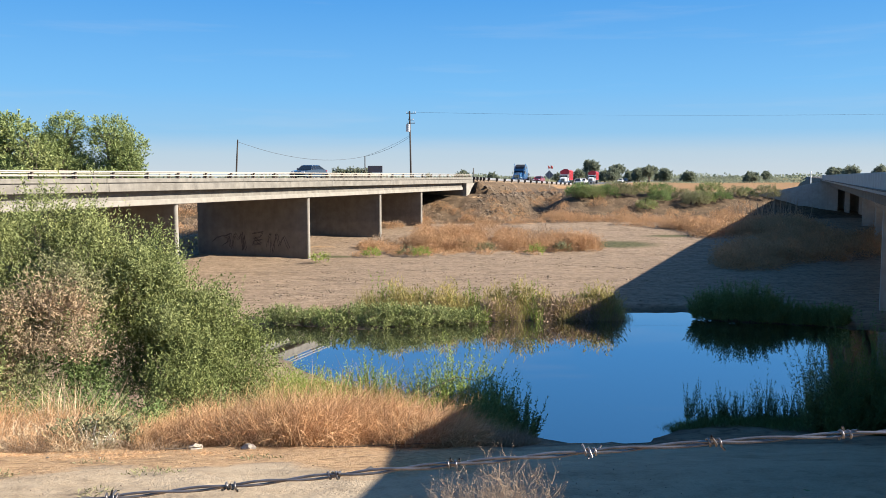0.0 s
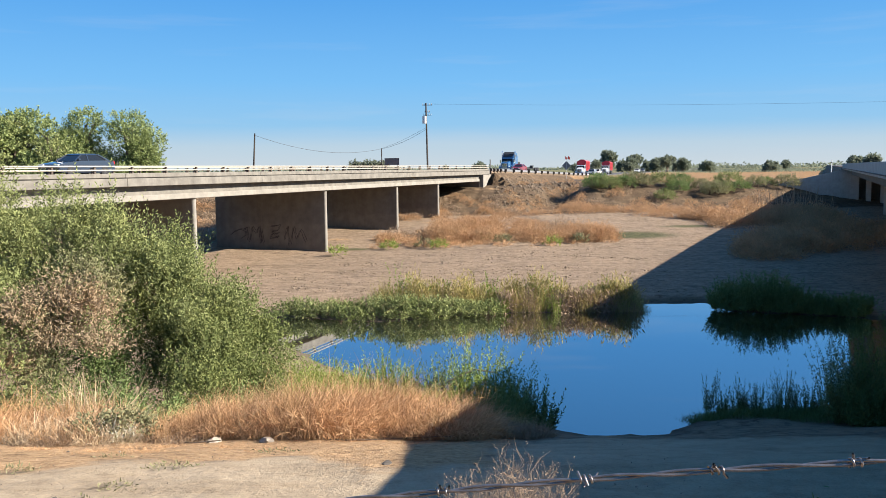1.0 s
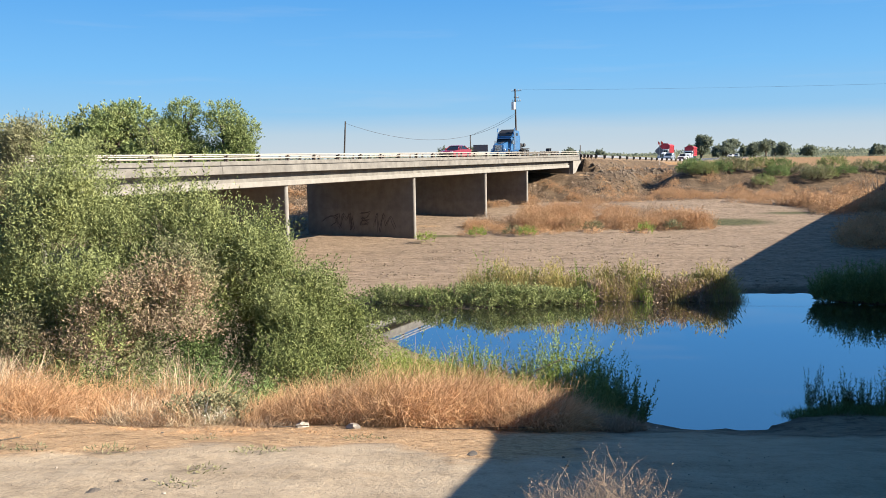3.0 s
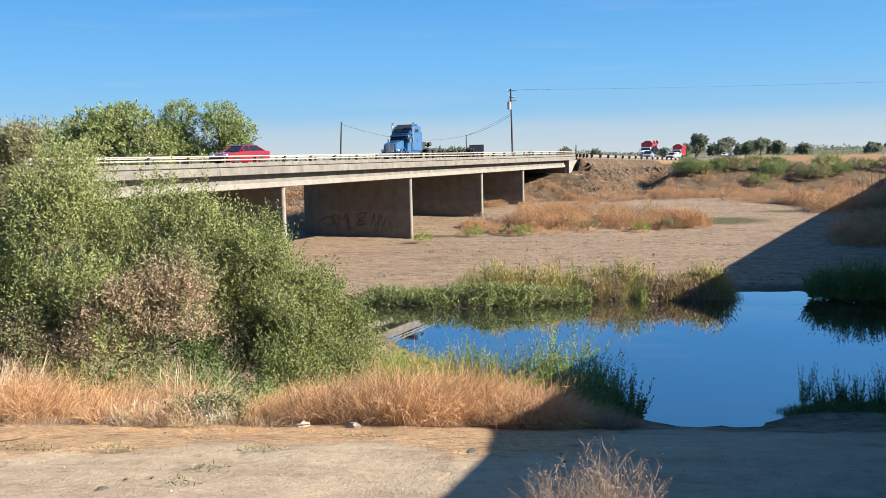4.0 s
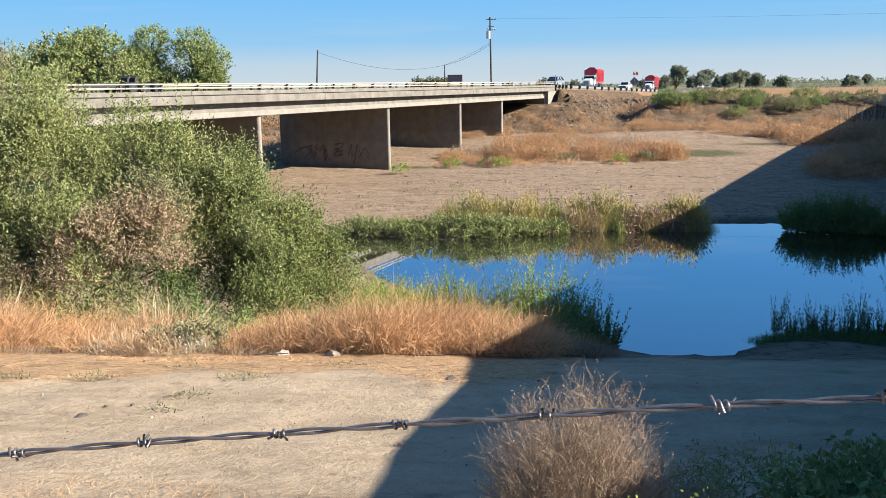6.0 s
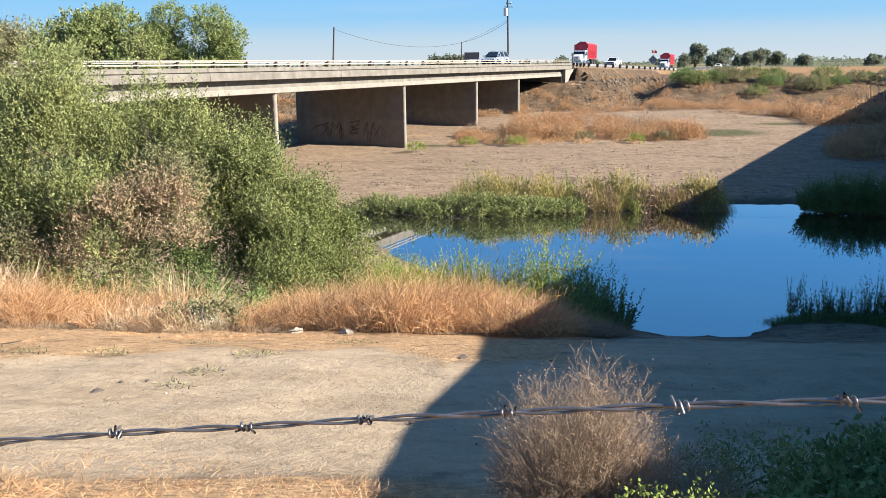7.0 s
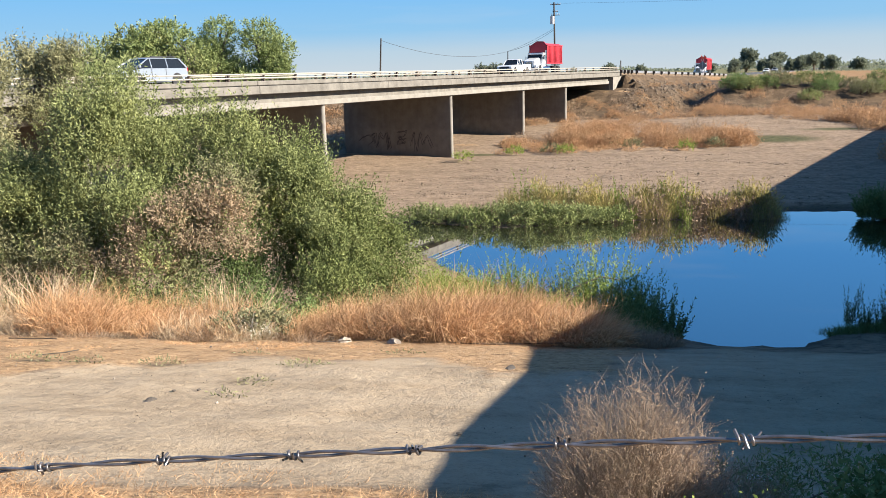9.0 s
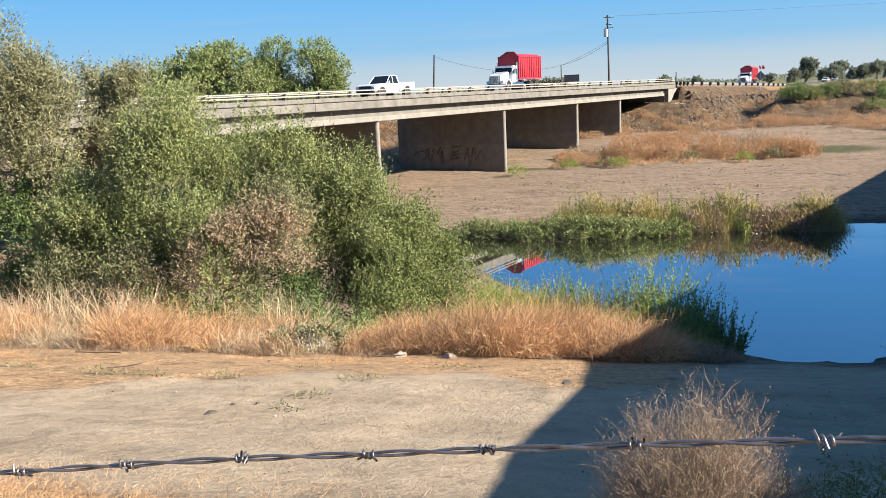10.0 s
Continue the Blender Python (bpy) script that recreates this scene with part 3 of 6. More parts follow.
def graffiti(b):
    """Faded outlines sprayed on one pier wall, as thin bent strokes."""
    rng = random.Random(5)
    bm = bmesh.new()

    def stroke(pts, w=0.055):
        for (x0, z0), (x1, z1) in zip(pts, pts[1:]):
            dx, dz = x1 - x0, z1 - z0
            ln = math.hypot(dx, dz) or 1e-6
            ox, oz = -dz / ln * w / 2, dx / ln * w / 2
            vs = [bm.verts.new((x, -0.206, z)) for x, z in ((x0 + ox, z0 + oz), (x1 + ox, z1 + oz), (x1 - ox, z1 - oz), (x0 - ox, z0 - oz))]
            bm.faces.new(vs)
    spray = paint("faded_spray_paint", (0.03, 0.022, 0.022), 0.8)
    shapes = [[(0, 0.5), (0.5, 0.9), (1.2, 1.15), (1.9, 0.95), (1.7, 0.4), (1.2, 0.1)], [(0, 1.1), (0.6, 1.35), (0.5, 0.2), (0.8, -0.2)], [(0, 0), (0.3, 1.4), (0.75, 0.7), (1.1, 1.45), (1.25, -0.3)],
              [(0, -0.4), (0.15, 1.2), (0.4, -0.3)], [(0, 1.5), (1.1, 1.6), (0.85, 1.05), (0.15, 0.95), (0.9, 0.35), (0, 0.25), (0.2, 0.7), (1.0, 0.75)], [(0, 0.1), (0.4, 1.5), (0.5, -0.5)], [(0, -0.6), (0.5, 1.45), (0.8, 0.2), (1.3, 1.2), (1.9, -0.1)]]
    starts = (-10.9, -9.4, -8.6, -7.4, -6.2, -4.6, -4.0)
    for sx, sh in zip(starts, shapes):
        bm = bmesh.new()
        for off in (0.0, 0.16):
            pts = [(sx + px + off, 0.95 + pz * 0.95 + off * 0.7) for px, pz in sh]
            fine = []
            for (ax, az), (cx, cz) in zip(pts, pts[1:]):
                fine += [(ax + (cx - ax) * k / 4 + rng.uniform(-0.05, 0.05), az + (cz - az) * k / 4 + rng.uniform(-0.04, 0.04)) for k in range(4)]
            stroke(fine + [pts[-1]], 0.042)
        part("spray_outline", bm, spray, b, "faded dark spray-paint outline")


def right_bridge():
    b = bridge_frame("parallel_bridge", ORR, TH_R, "second concrete highway bridge, its shaded side towards the river bed")
    s0, s1, wide = 4.0, 147.0, 19.0       # across: 0 near edge to +wide
    part("deck_slab", boxed(0.35, wide, s0, s1, 7.4, 7.62), CONC_PALE, b)
    part("roadway", boxed(0.45, wide - 0.4, -80, s1, 7.624, 7.68), ASPHALT, b)
    for xa, xb in ((0.0, 0.34), (wide - 0.3, wide + 0.02)):
        s = s0 - 3
        while s < s1:
            e = min(s + 15.0, s1)
            bm = boxed(xa, xb, s + 0.012, e - 0.012, 7.32, 8.16, bevel=0.025)
            part("parapet", bm, CONC_PALE, b)
            s = e
    part("drain_pipe", tube(bmesh.new(), (-0.06, s0, 7.5), (-0.06, s1, 7.5), 0.035), RUST, b)
    for k in range(7):
        xg = 1.5 + k * 2.6
        part("girder", boxed(xg - 0.25, xg + 0.25, s0, s1 - 2.0, 6.5, 7.4), CONC_DARK, b)
    for s in (15.5, 35.8, 57.0, 79.0, 101.0, 123.0):
        inset = 1.1 if s < 40 else (1.9 if s < 60 else 4.6)
        p = part("pier_wall", boxed(inset, wide - 0.8, s - 0.25, s + 0.25, -1.2, 6.0), CONC_PALE, b)
        part("pier_cap", prism(bmesh.new(), [(inset - 0.6, 6.5), (wide - 0.3, 6.5), (wide - 0.9, 5.9), (inset, 5.9)], s - 0.45, s + 0.45, "y"), CONC_PALE, p)
    ab = part("abutment", boxed(0.3, 2.4, s1 - 2.0, s1, 1.0, 7.4), CONC_PALE, b)
    # darker concrete puts the deep shade under the deck into this wall's colour
    part("back_wall", boxed(2.4, wide, s1 - 0.4, s1, 1.0, 7.4), CONC_DARK, ab)
    for k in range(8):
        part("pile", boxed(3.4 + 2.0 * k, 4.1 + 2.0 * k, s1 - 2.0, s1 - 1.3, 1.0, 6.5), CONC_PALE, ab)
    part("wing_wall", prism(bmesh.new(), [(s1 - 1.9, 0.8), (s1 - 1.9, 7.3), (s1 - 1.3, 7.3), (s1 - 1.3, 0.8)], -0.3, 0.3), CONC_PALE, ab)
    part("flared_wing", prism(bmesh.new(), [(0.0, 7.2), (-13, 4.2), (-13, 2.0), (0.0, 0.8)], s1 - 1.6, s1 - 1.2, "y"), CONC_PALE, ab)
    part("near_abutment", boxed(0.3, wide, s0 - 1.5, s0 + 0.6, 2.0, 7.4), CONC_PALE, b)
    return b


left_bridge()
right_bridge()


# ---- plants ----
def shoots(lobes, per_m2, rng, rise=0.9, length=(0.5, 1.1), n_leaf=14, droop=0.0):
    """Feet and ways of leaves on upright shoots that grow out of ellipsoid lobes (cx, cy, cz, rx, ry, rz)."""
    foot, way = [], []
    for cx, cy, cz, rx, ry, rz in lobes:
        n = int(per_m2 * 4 * np.pi * ((rx * ry) ** 1.6 / 3 + (rx * rz) ** 1.6 / 3 + (ry * rz) ** 1.6 / 3) ** (1 / 1.6))
        u = rng.normal(size=(n, 3))
        u /= np.linalg.norm(u, axis=1, keepdims=True)
        u = u[u[:, 2] > -0.55]
        n = len(u)
        rad = rng.uniform(0.62, 1.0, (n, 1)) ** 0.6
        lump = 1 + 0.2 * np.sin(u[:, :1] * 9 + cx) * np.cos(u[:, 1:2] * 8 + cy) + 0.13 * np.sin(u[:, 2:] * 11 + cz)
        p = np.array([cx, cy, cz]) + u * rad * lump * (rx, ry, rz)
        d = u * 0.75 + (0, 0, rise) + rng.normal(size=(n, 3)) * 0.3
        d /= np.linalg.norm(d, axis=1, keepdims=True)
        ln = rng.uniform(*length, n)[:, None]
        for k in range(n_leaf):
            t = (k + rng.uniform(0, 1, (n, 1))) / n_leaf
            foot.append(p + d * ln * t - np.array([0, 0, droop]) * t * t + rng.normal(size=(n, 3)) * 0.03)
            way.append(d * 0.7 + rng.normal(size=(n, 3)) * 0.75)
    return np.concatenate(foot), np.concatenate(way)


def stems(bm, base, lobes, r, rng, material=None):
    for cx, cy, cz, rx, ry, rz in lobes:
        a = Vector((base[0] + rng.uniform(-0.4, 0.4), base[1] + rng.uniform(-0.4, 0.4), base[2]))
        mid = a.lerp(Vector((cx, cy, cz)), 0.55) + Vector((rng.uniform(-0.3, 0.3), rng.uniform(-0.3, 0.3), 0.2))
        tube(bm, a, mid, r, r * 0.7, 6)
        tube(bm, mid, (cx, cy, cz), r * 0.7, r * 0.35, 6)
        for _ in range(4):
            e = Vector((cx + rng.uniform(-0.7, 0.7) * rx, cy + rng.uniform(-0.7, 0.7) * ry, cz + rng.uniform(0.1, 0.8) * rz))
            tube(bm, mid.lerp(Vector((cx, cy, cz)), rng.uniform(0.3, 1)), e, r * 0.4, r * 0.12, 5)


GROUPS = {"willow_sprout": "willow sprouts on the shores", "leafy_tree": "trees of the plain", "bank_shrub": "shrubs on the far bank", "sand_shrub": "shrubs on the sand",
          "water_plant": "water plants", "weed_bush": "weeds by the fence", "shore_willow": "willows in the shade", "willow_shrub": "willows of the near bank"}


def clumped(lobes, k, rng):
    """Breaks each lobe into k smaller ones spread over its shell, with gaps between."""
    out = []
    for cx, cy, cz, rx, ry, rz in lobes:
        out.append((cx, cy, cz, rx * 0.64, ry * 0.64, rz * 0.64))
        for _ in range(k):
            u = rng.normal(size=3)
            u /= np.linalg.norm(u)
            u[2] = abs(u[2]) * 1.1 - 0.25
            s = rng.uniform(0.24, 0.42)
            q = rng.uniform(0.72, 1.0)
            out.append((cx + u[0] * rx * q, cy + u[1] * ry * q, cz + u[2] * rz * q, rx * s, ry * s, rz * s * 1.15))
    return out


def bush(name, label, category, base, lobes, material, seed, per_m2=22, leaf=(0.07, 0.13), wide=0.2, r=0.05, extra=(), clumps=0, wand=0.0, **kw):
    """A woody plant: stems and one or more leaf masses. extra: (lobes, material) of other colour."""
    rng = np.random.RandomState(seed)
    b = empty(name, base)
    bm = bmesh.new()
    stems(bm, base, lobes, r, rng)
    for _, ls in enumerate([(lobes, material), *extra]):
        lb, mt = ls
        f, w = shoots(clumped(lb, clumps, rng) if clumps else lb, per_m2, rng, **kw)
        ln = rng.uniform(*leaf, len(f))
        ob = new("crown", leaves("crown", f - np.array(base), w, ln, ln * wide, mt, rng))
        ob.parent = b
        tagged(ob, kind="stuff")
    if wand:
        # long upright shoots that stand out of the mass
        f, w = shoots([(cx, cy, cz, rx * 0.95, ry * 0.95, rz * 0.95) for cx, cy, cz, rx, ry, rz in lobes], wand, rng, rise=2.4, length=(0.7, 1.5), n_leaf=34)
        ln = rng.uniform(*leaf, len(f)) * 1.05
        ob = new("crown", leaves("crown", f - np.array(base), w + (0, 0, 0.4), ln, ln * wide * 0.9, material, rng))
        ob.parent = b
        tagged(ob, kind="stuff")
    bmesh.ops.translate(bm, verts=bm.verts, vec=-Vector(base))
    part("branching_stem", bm, BARK, b)
    return tagged(b, label, category, GROUPS.get(name, ""))


def grass_mass(name, label, category, spots, n, material, seed, tall=(0.6, 1.2), width=0.008, lean=(0, 0), spread=0.35, bend=0.8, kind="stuff", dome=True, arch=False):
    """Blades over ellipses (x, y, rx, ry, height factor) of ground."""
    rng = np.random.RandomState(seed)
    area = np.array([s[2] * s[3] for s in spots])
    pick = rng.choice(len(spots), n, p=area / area.sum())
    s = np.array(spots)[pick]
    a, q = rng.uniform(0, 2 * np.pi, n), np.sqrt(rng.uniform(0, 1, n))
    ox, oy = np.cos(a) * q, np.sin(a) * q
    x, y = s[:, 0] + ox * s[:, 2], s[:, 1] + oy * s[:, 3]
    h = rng.uniform(*tall, n) * s[:, 4] * (np.sqrt(1 - 0.8 * q * q) if dome else 1)
    foot = np.stack([x, y, land(x, y) - 0.03], 1)
    way = np.stack([ox * spread + lean[0], oy * spread + lean[1], np.ones(n)], 1) + rng.normal(size=(n, 3)) * (spread * 0.8, spread * 0.8, 0.1)
    bd = rng.normal(size=(n, 3)) * bend + (lean[0] * 2, lean[1] * 2, -bend * 0.6)
    c = foot.mean(0)
    ob = new(name, (drooping if arch else blades)(name, foot - c, way, h, width * rng.uniform(0.6, 1.5, n), bd, material, rng))
    ob.location = c
    return tagged(ob, label, category, kind=kind)



def wands(name, label, category, x, y, n, h, spread, material, seed, leaf=(0.06, 0.12), wide=0.2, per=34, lean=0.16, base=None):
    """A clump of upright leafy wands: thin stems with narrow leaves all along them."""
    rng = np.random.RandomState(seed)
    z = z_at(x, y) if base is None else base
    b = empty(name, (x, y, z))
    a, q = rng.uniform(0, 2 * np.pi, n), np.sqrt(rng.uniform(0, 1, n))
    out = np.stack([np.cos(a) * q, np.sin(a) * q * 0.8, np.zeros(n)], 1)
    foot = out * spread + (0, 0, -0.04)
    d = out * lean + (0, 0, 1) + rng.normal(size=(n, 3)) * (lean * 0.5, lean * 0.5, 0.05)
    d /= np.linalg.norm(d, axis=1, keepdims=True)
    ln = h * rng.uniform(0.45, 1.0, n) * (1 - 0.25 * q)
    bow = rng.normal(size=(n, 3)) * (0.12, 0.12, 0.02)
    ob = new("stem_mass", blades("stem_mass", foot, d, ln, 0.009, bow, material, rng))
    tagged(ob, kind="stuff").parent = b
    t = rng.uniform(0.12, 1.0, (n, per))
    p = foot[:, None] + d[:, None] * (ln[:, None] * t)[:, :, None] + bow[:, None] * (t * t * ln[:, None] * 0.5)[:, :, None]
    w = d[:, None] * 0.85 + rng.normal(size=(n, per, 3)) * 0.6
    L = rng.uniform(*leaf, (n, per)) * (1.25 - 0.6 * t)
    ob = new("crown", leaves("crown", p.reshape(-1, 3), w.reshape(-1, 3), L.ravel(), L.ravel() * wide, material, rng))
    tagged(ob, kind="stuff").parent = b
    return tagged(b, label, category, GROUPS.get(name, ""))


def puffs(name, label, category, spots, per_m2, material, seed, twig=(0.13, 0.3), wide=0.17, rise=0.3):
    """Rounded fluffy mounds of dead twigs over ground spots (x, y, rx, ry, height)."""
    rng = np.random.RandomState(seed)
    foot, way = [], []
    for x, y, rx, ry, h in spots:
        n = int(per_m2 * 2 * np.pi * ((rx * ry) ** 1.6 / 3 + (rx * h) ** 1.6 / 3 + (ry * h) ** 1.6 / 3) ** (1 / 1.6))
        u = rng.normal(size=(n, 3))
        u /= np.linalg.norm(u, axis=1, keepdims=True)
        u[:, 2] = np.abs(u[:, 2])
        ph = rng.uniform(0, 6.28, 4)
        lump = 1 + 0.2 * np.sin(u[:, 0] * 5 + ph[0]) * np.cos(u[:, 1] * 5 + ph[1]) + 0.14 * np.sin(u[:, 0] * 12 + ph[2]) * np.sin(u[:, 2] * 9 + ph[3]) - 0.12 * np.cos(u[:, 1] * 13 + ph[1])
        r = (lump * rng.uniform(0.35, 1.0, n) ** 0.4)[:, None]
        p = u * r * (rx, ry, h) + (x, y, 0)
        p[:, 2] += land(p[:, 0], p[:, 1]) - 0.05
        foot.append(p)
        way.append(u * 0.7 + (0, 0, rise) + rng.normal(size=(n, 3)) * 0.8)
    foot, way = np.concatenate(foot), np.concatenate(way)
    c = foot.mean(0)
    L = rng.uniform(*twig, len(foot))
    ob = new(name, leaves(name, foot - c, way, L, L * wide, material, rng))
    ob.location = c
    return tagged(ob, label, category, kind="stuff")


def tufts(x0, x1, y0, y1, n, size, height, seed, slope=0.0, hump=0.0):
    """Spots for many small tufts over a strip of ground."""
    r = random.Random(seed)
    out = []
    for _ in range(n):
        x = r.uniform(x0, x1)
        out.append((x, r.uniform(y0, y1) + slope * (x - x0), r.uniform(*size) * 1.2, r.uniform(*size), r.uniform(*height) * math.sqrt(1 - hump * ((2 * x - x0 - x1) / (x1 - x0)) ** 2)))
    return out


# ---- near bank: willows ----
WILLOW = dict(leaf=(0.07, 0.138), wide=0.34, per_m2=31, clumps=9, rise=1.15, length=(0.35, 0.95), n_leaf=12, wand=2.6)
bush("willow_shrub", "large grey-green willow thicket with a dead tan patch", "shrub", (-14.5, 24.8, 0.2),
     [(-18.0, 25.2, 3.0, 1.7, 1.9, 2.7), (-14.7, 25.0, 4.5, 2.1, 1.9, 3.7), (-16.6, 24.0, 2.8, 1.9, 1.4, 2.4), (-11.9, 26.0, 4.0, 1.8, 1.6, 3.1), (-10.2, 26.6, 3.2, 1.3, 1.4, 2.6), (-13.4, 23.7, 2.9, 1.5, 1.2, 2.0), (-15.0, 23.3, 1.6, 1.5, 0.9, 1.3)], LEAF_WILLOW, 3,
     extra=[([(-11.6, 23.6, 4.2, 0.5, 0.5, 0.6), (-10.6, 23.7, 3.9, 0.55, 0.5, 0.7), (-11.2, 23.4, 3.2, 0.6, 0.5, 0.6), (-10.2, 23.7, 2.9, 0.5, 0.5, 0.6), (-12.2, 23.2, 2.6, 0.5, 0.4, 0.5), (-13.0, 22.7, 3.4, 0.35, 0.3, 0.4), (-14.6, 22.7, 2.6, 0.4, 0.3, 0.4), (-13.2, 22.7, 2.4, 0.6, 0.4, 0.7), (-12.2, 22.9, 3.9, 0.5, 0.4, 0.5), (-15.4, 22.5, 1.8, 0.6, 0.4, 0.6)], LEAF_DEAD),
            ([(-11.0, 24.2, 4.4, 0.9, 0.7, 0.9), (-12.3, 23.5, 3.6, 0.8, 0.6, 0.9), (-11.8, 23.3, 2.0, 0.8, 0.6, 0.8), (-15.6, 22.9, 2.6, 1.0, 0.6, 1.0), (-17.8, 22.9, 2.4, 1.0, 0.6, 1.0)], LEAF_GREY),
            # dark leaf low in the thicket takes the place of its deep shade
            ([(-11.7, 24.8, 1.9, 1.2, 0.7, 1.6), (-10.7, 25.2, 1.6, 0.9, 0.6, 1.6), (-17.2, 23.2, 0.9, 1.6, 0.8, 1.0), (-14.6, 23.0, 0.8, 1.6, 0.7, 0.9), (-12.6, 23.2, 0.8, 1.4, 0.7, 0.9)], LEAF_DARK),
            ([(-18.0, 24.2, 4.7, 0.5, 0.5, 0.8), (-16.1, 24.4, 6.3, 0.45, 0.5, 1.2), (-14.4, 24.3, 6.6, 0.5, 0.5, 1.3), (-15.2, 24.0, 5.6, 0.6, 0.5, 0.9), (-12.9, 24.8, 5.7, 0.4, 0.4, 0.8), (-11.6, 25.6, 5.6, 0.35, 0.4, 0.9), (-17.2, 23.2, 4.2, 0.7, 0.5, 0.8)], LEAF_WILLOW)], **WILLOW)
bush("willow_shrub", "bright green rounded willow bush at the water's edge", "shrub", (-8.0, 26.6, -0.1),
     [(-7.7, 23.9, 1.3, 1.0, 0.8, 1.2), (-9.0, 26.6, 3.0, 1.4, 1.5, 2.4), (-7.8, 26.9, 2.5, 1.2, 1.4, 2.0), (-6.7, 27.2, 1.6, 1.0, 1.1, 1.5), (-7.7, 25.3, 1.9, 1.1, 0.8, 1.4), (-6.8, 26.0, 1.0, 1.2, 0.8, 1.0)], LEAF_GREEN, 4,
     # dark leaf lobes fill the hollow beside the bush as its shade
     extra=[([(-9.7, 27.4, 1.4, 1.3, 0.8, 1.7), (-10.9, 27.6, 1.2, 1.2, 0.8, 1.5), (-9.0, 27.0, 0.6, 1.0, 0.8, 0.9), (-9.9, 23.3, 0.8, 1.2, 0.6, 0.8), (-10.8, 22.6, 1.0, 0.8, 0.5, 0.6)], LEAF_DARK), ([(-7.3, 24.9, 0.6, 1.2, 0.6, 0.7)], LEAF_DARK), ([(-9.3, 25.8, 4.8, 0.4, 0.4, 0.8), (-8.4, 26.0, 4.4, 0.4, 0.4, 0.7), (-7.4, 26.2, 3.6, 0.4, 0.4, 0.7), (-8.3, 25.0, 3.2, 0.6, 0.4, 0.7), (-7.4, 25.2, 2.4, 0.6, 0.4, 0.6)], LEAF_WILLOW)], **WILLOW)
bush("willow_shrub", "small fresh green willow sapling among dry grass", "shrub", (-12.2, 21.2, 1.2),
     [(-12.3, 21.2, 1.7, 0.55, 0.5, 0.8), (-10.6, 21.3, 1.7, 0.45, 0.4, 0.7)], LEAF_GREEN, 41, leaf=(0.08, 0.14), wide=0.3, per_m2=30, r=0.02)
# low lobes in dark leaf colour stand for deep shade behind the thicket
bush("tall_willow", "tall olive-green willow tree beyond the thicket", "tree", (-23.6, 29.5, 0.0),
     [(-24.6, 30.0, 8.6, 1.5, 1.6, 2.6), (-23.3, 30.2, 8.0, 1.2, 1.4, 2.0), (-23.4, 30.0, 6.2, 1.5, 1.6, 2.6), (-26.5, 30.0, 6.5, 2.2, 2.0, 3.6), (-23.0, 30.6, 3.6, 1.4, 1.2, 2.2)], LEAF_GREY, 7, extra=[([(-25.0, 30.4, 3.2, 2.0, 1.2, 2.4), (-21.4, 27.6, 1.6, 1.8, 1.0, 2.0), (-22.6, 26.4, 0.9, 1.6, 0.9, 1.4)], LEAF_DARK)], r=0.13, leaf=(0.11, 0.2), wide=0.32, per_m2=17, clumps=7)
bush("young_willow", "sparse grey-leaved young willow before the bridge", "tree", (-26.8, 40.0, 0.2),
     [(-27.6, 40.0, 8.0, 1.2, 1.2, 2.0), (-26.0, 40.0, 7.8, 1.2, 1.2, 2.0), (-26.8, 40.0, 6.2, 1.6, 1.4, 1.6)], LEAF_GREY, 8, r=0.08, leaf=(0.12, 0.22), wide=0.3, per_m2=20, clumps=6)
bush("low_shrub", "feathery low green shrub beside the willow", "shrub", (-5.4, 27.0, -0.2),
     [(-5.5, 27.0, 0.5, 1.2, 0.9, 0.9), (-4.6, 27.4, 0.3, 0.9, 0.8, 0.7)], LEAF_YELLOW, 9, leaf=(0.04, 0.08), wide=0.25, per_m2=70, r=0.015)

# leafy sprouts along the near shore
for k, (x, y, h, w, mat, lab) in enumerate([
        (-4.6, 27.6, 1.8, 0.7, LEAF_YELLOW, "sunlit yellow-green willow sprouts on the shore"), (-3.2, 27.2, 1.2, 0.6, LEAF_YELLOW, "sunlit yellow-green willow sprouts on the shore"), (-1.4, 27.0, 1.2, 0.6, LEAF_YELLOW, "sunlit yellow-green willow sprouts on the shore"), (0.0, 26.6, 1.3, 0.7, LEAF_YELLOW, "sunlit yellow-green willow sprouts on the shore"), (-3.6, 28.6, 1.5, 0.55, LEAF_YELLOW, "sunlit yellow-green willow sprouts on the shore"), (-2.6, 28.9, 1.8, 0.6, LEAF_YELLOW, "sunlit yellow-green willow sprouts on the shore"),
        (-1.9, 28.4, 1.4, 0.45, LEAF_YELLOW, "sunlit yellow-green willow sprouts on the shore"), (-0.6, 28.4, 1.7, 0.6, LEAF_GREEN, "leafy green willow sprouts over the water"),
        (0.4, 28.2, 2.3, 0.75, LEAF_YELLOW, "leafy green willow sprouts over the water"), (1.2, 27.8, 1.9, 0.6, LEAF_YELLOW, "leafy green willow sprouts over the water"),
        (1.5, 26.6, 1.6, 0.6, LEAF_DARK, "shaded dark green willow clump on the shore"), (2.1, 25.9, 1.3, 0.7, LEAF_DARK, "shaded dark green willow clump on the shore"), (1.2, 25.2, 1.1, 0.6, LEAF_DARK, "shaded dark green willow clump on the shore")]):
    wands("willow_sprout", lab, "shrub", x, y, int(80 * w / 0.6), h * 1.5, w * 0.95, mat, 50 + k, leaf=(0.08, 0.17), wide=0.26, per=60, lean=0.3)
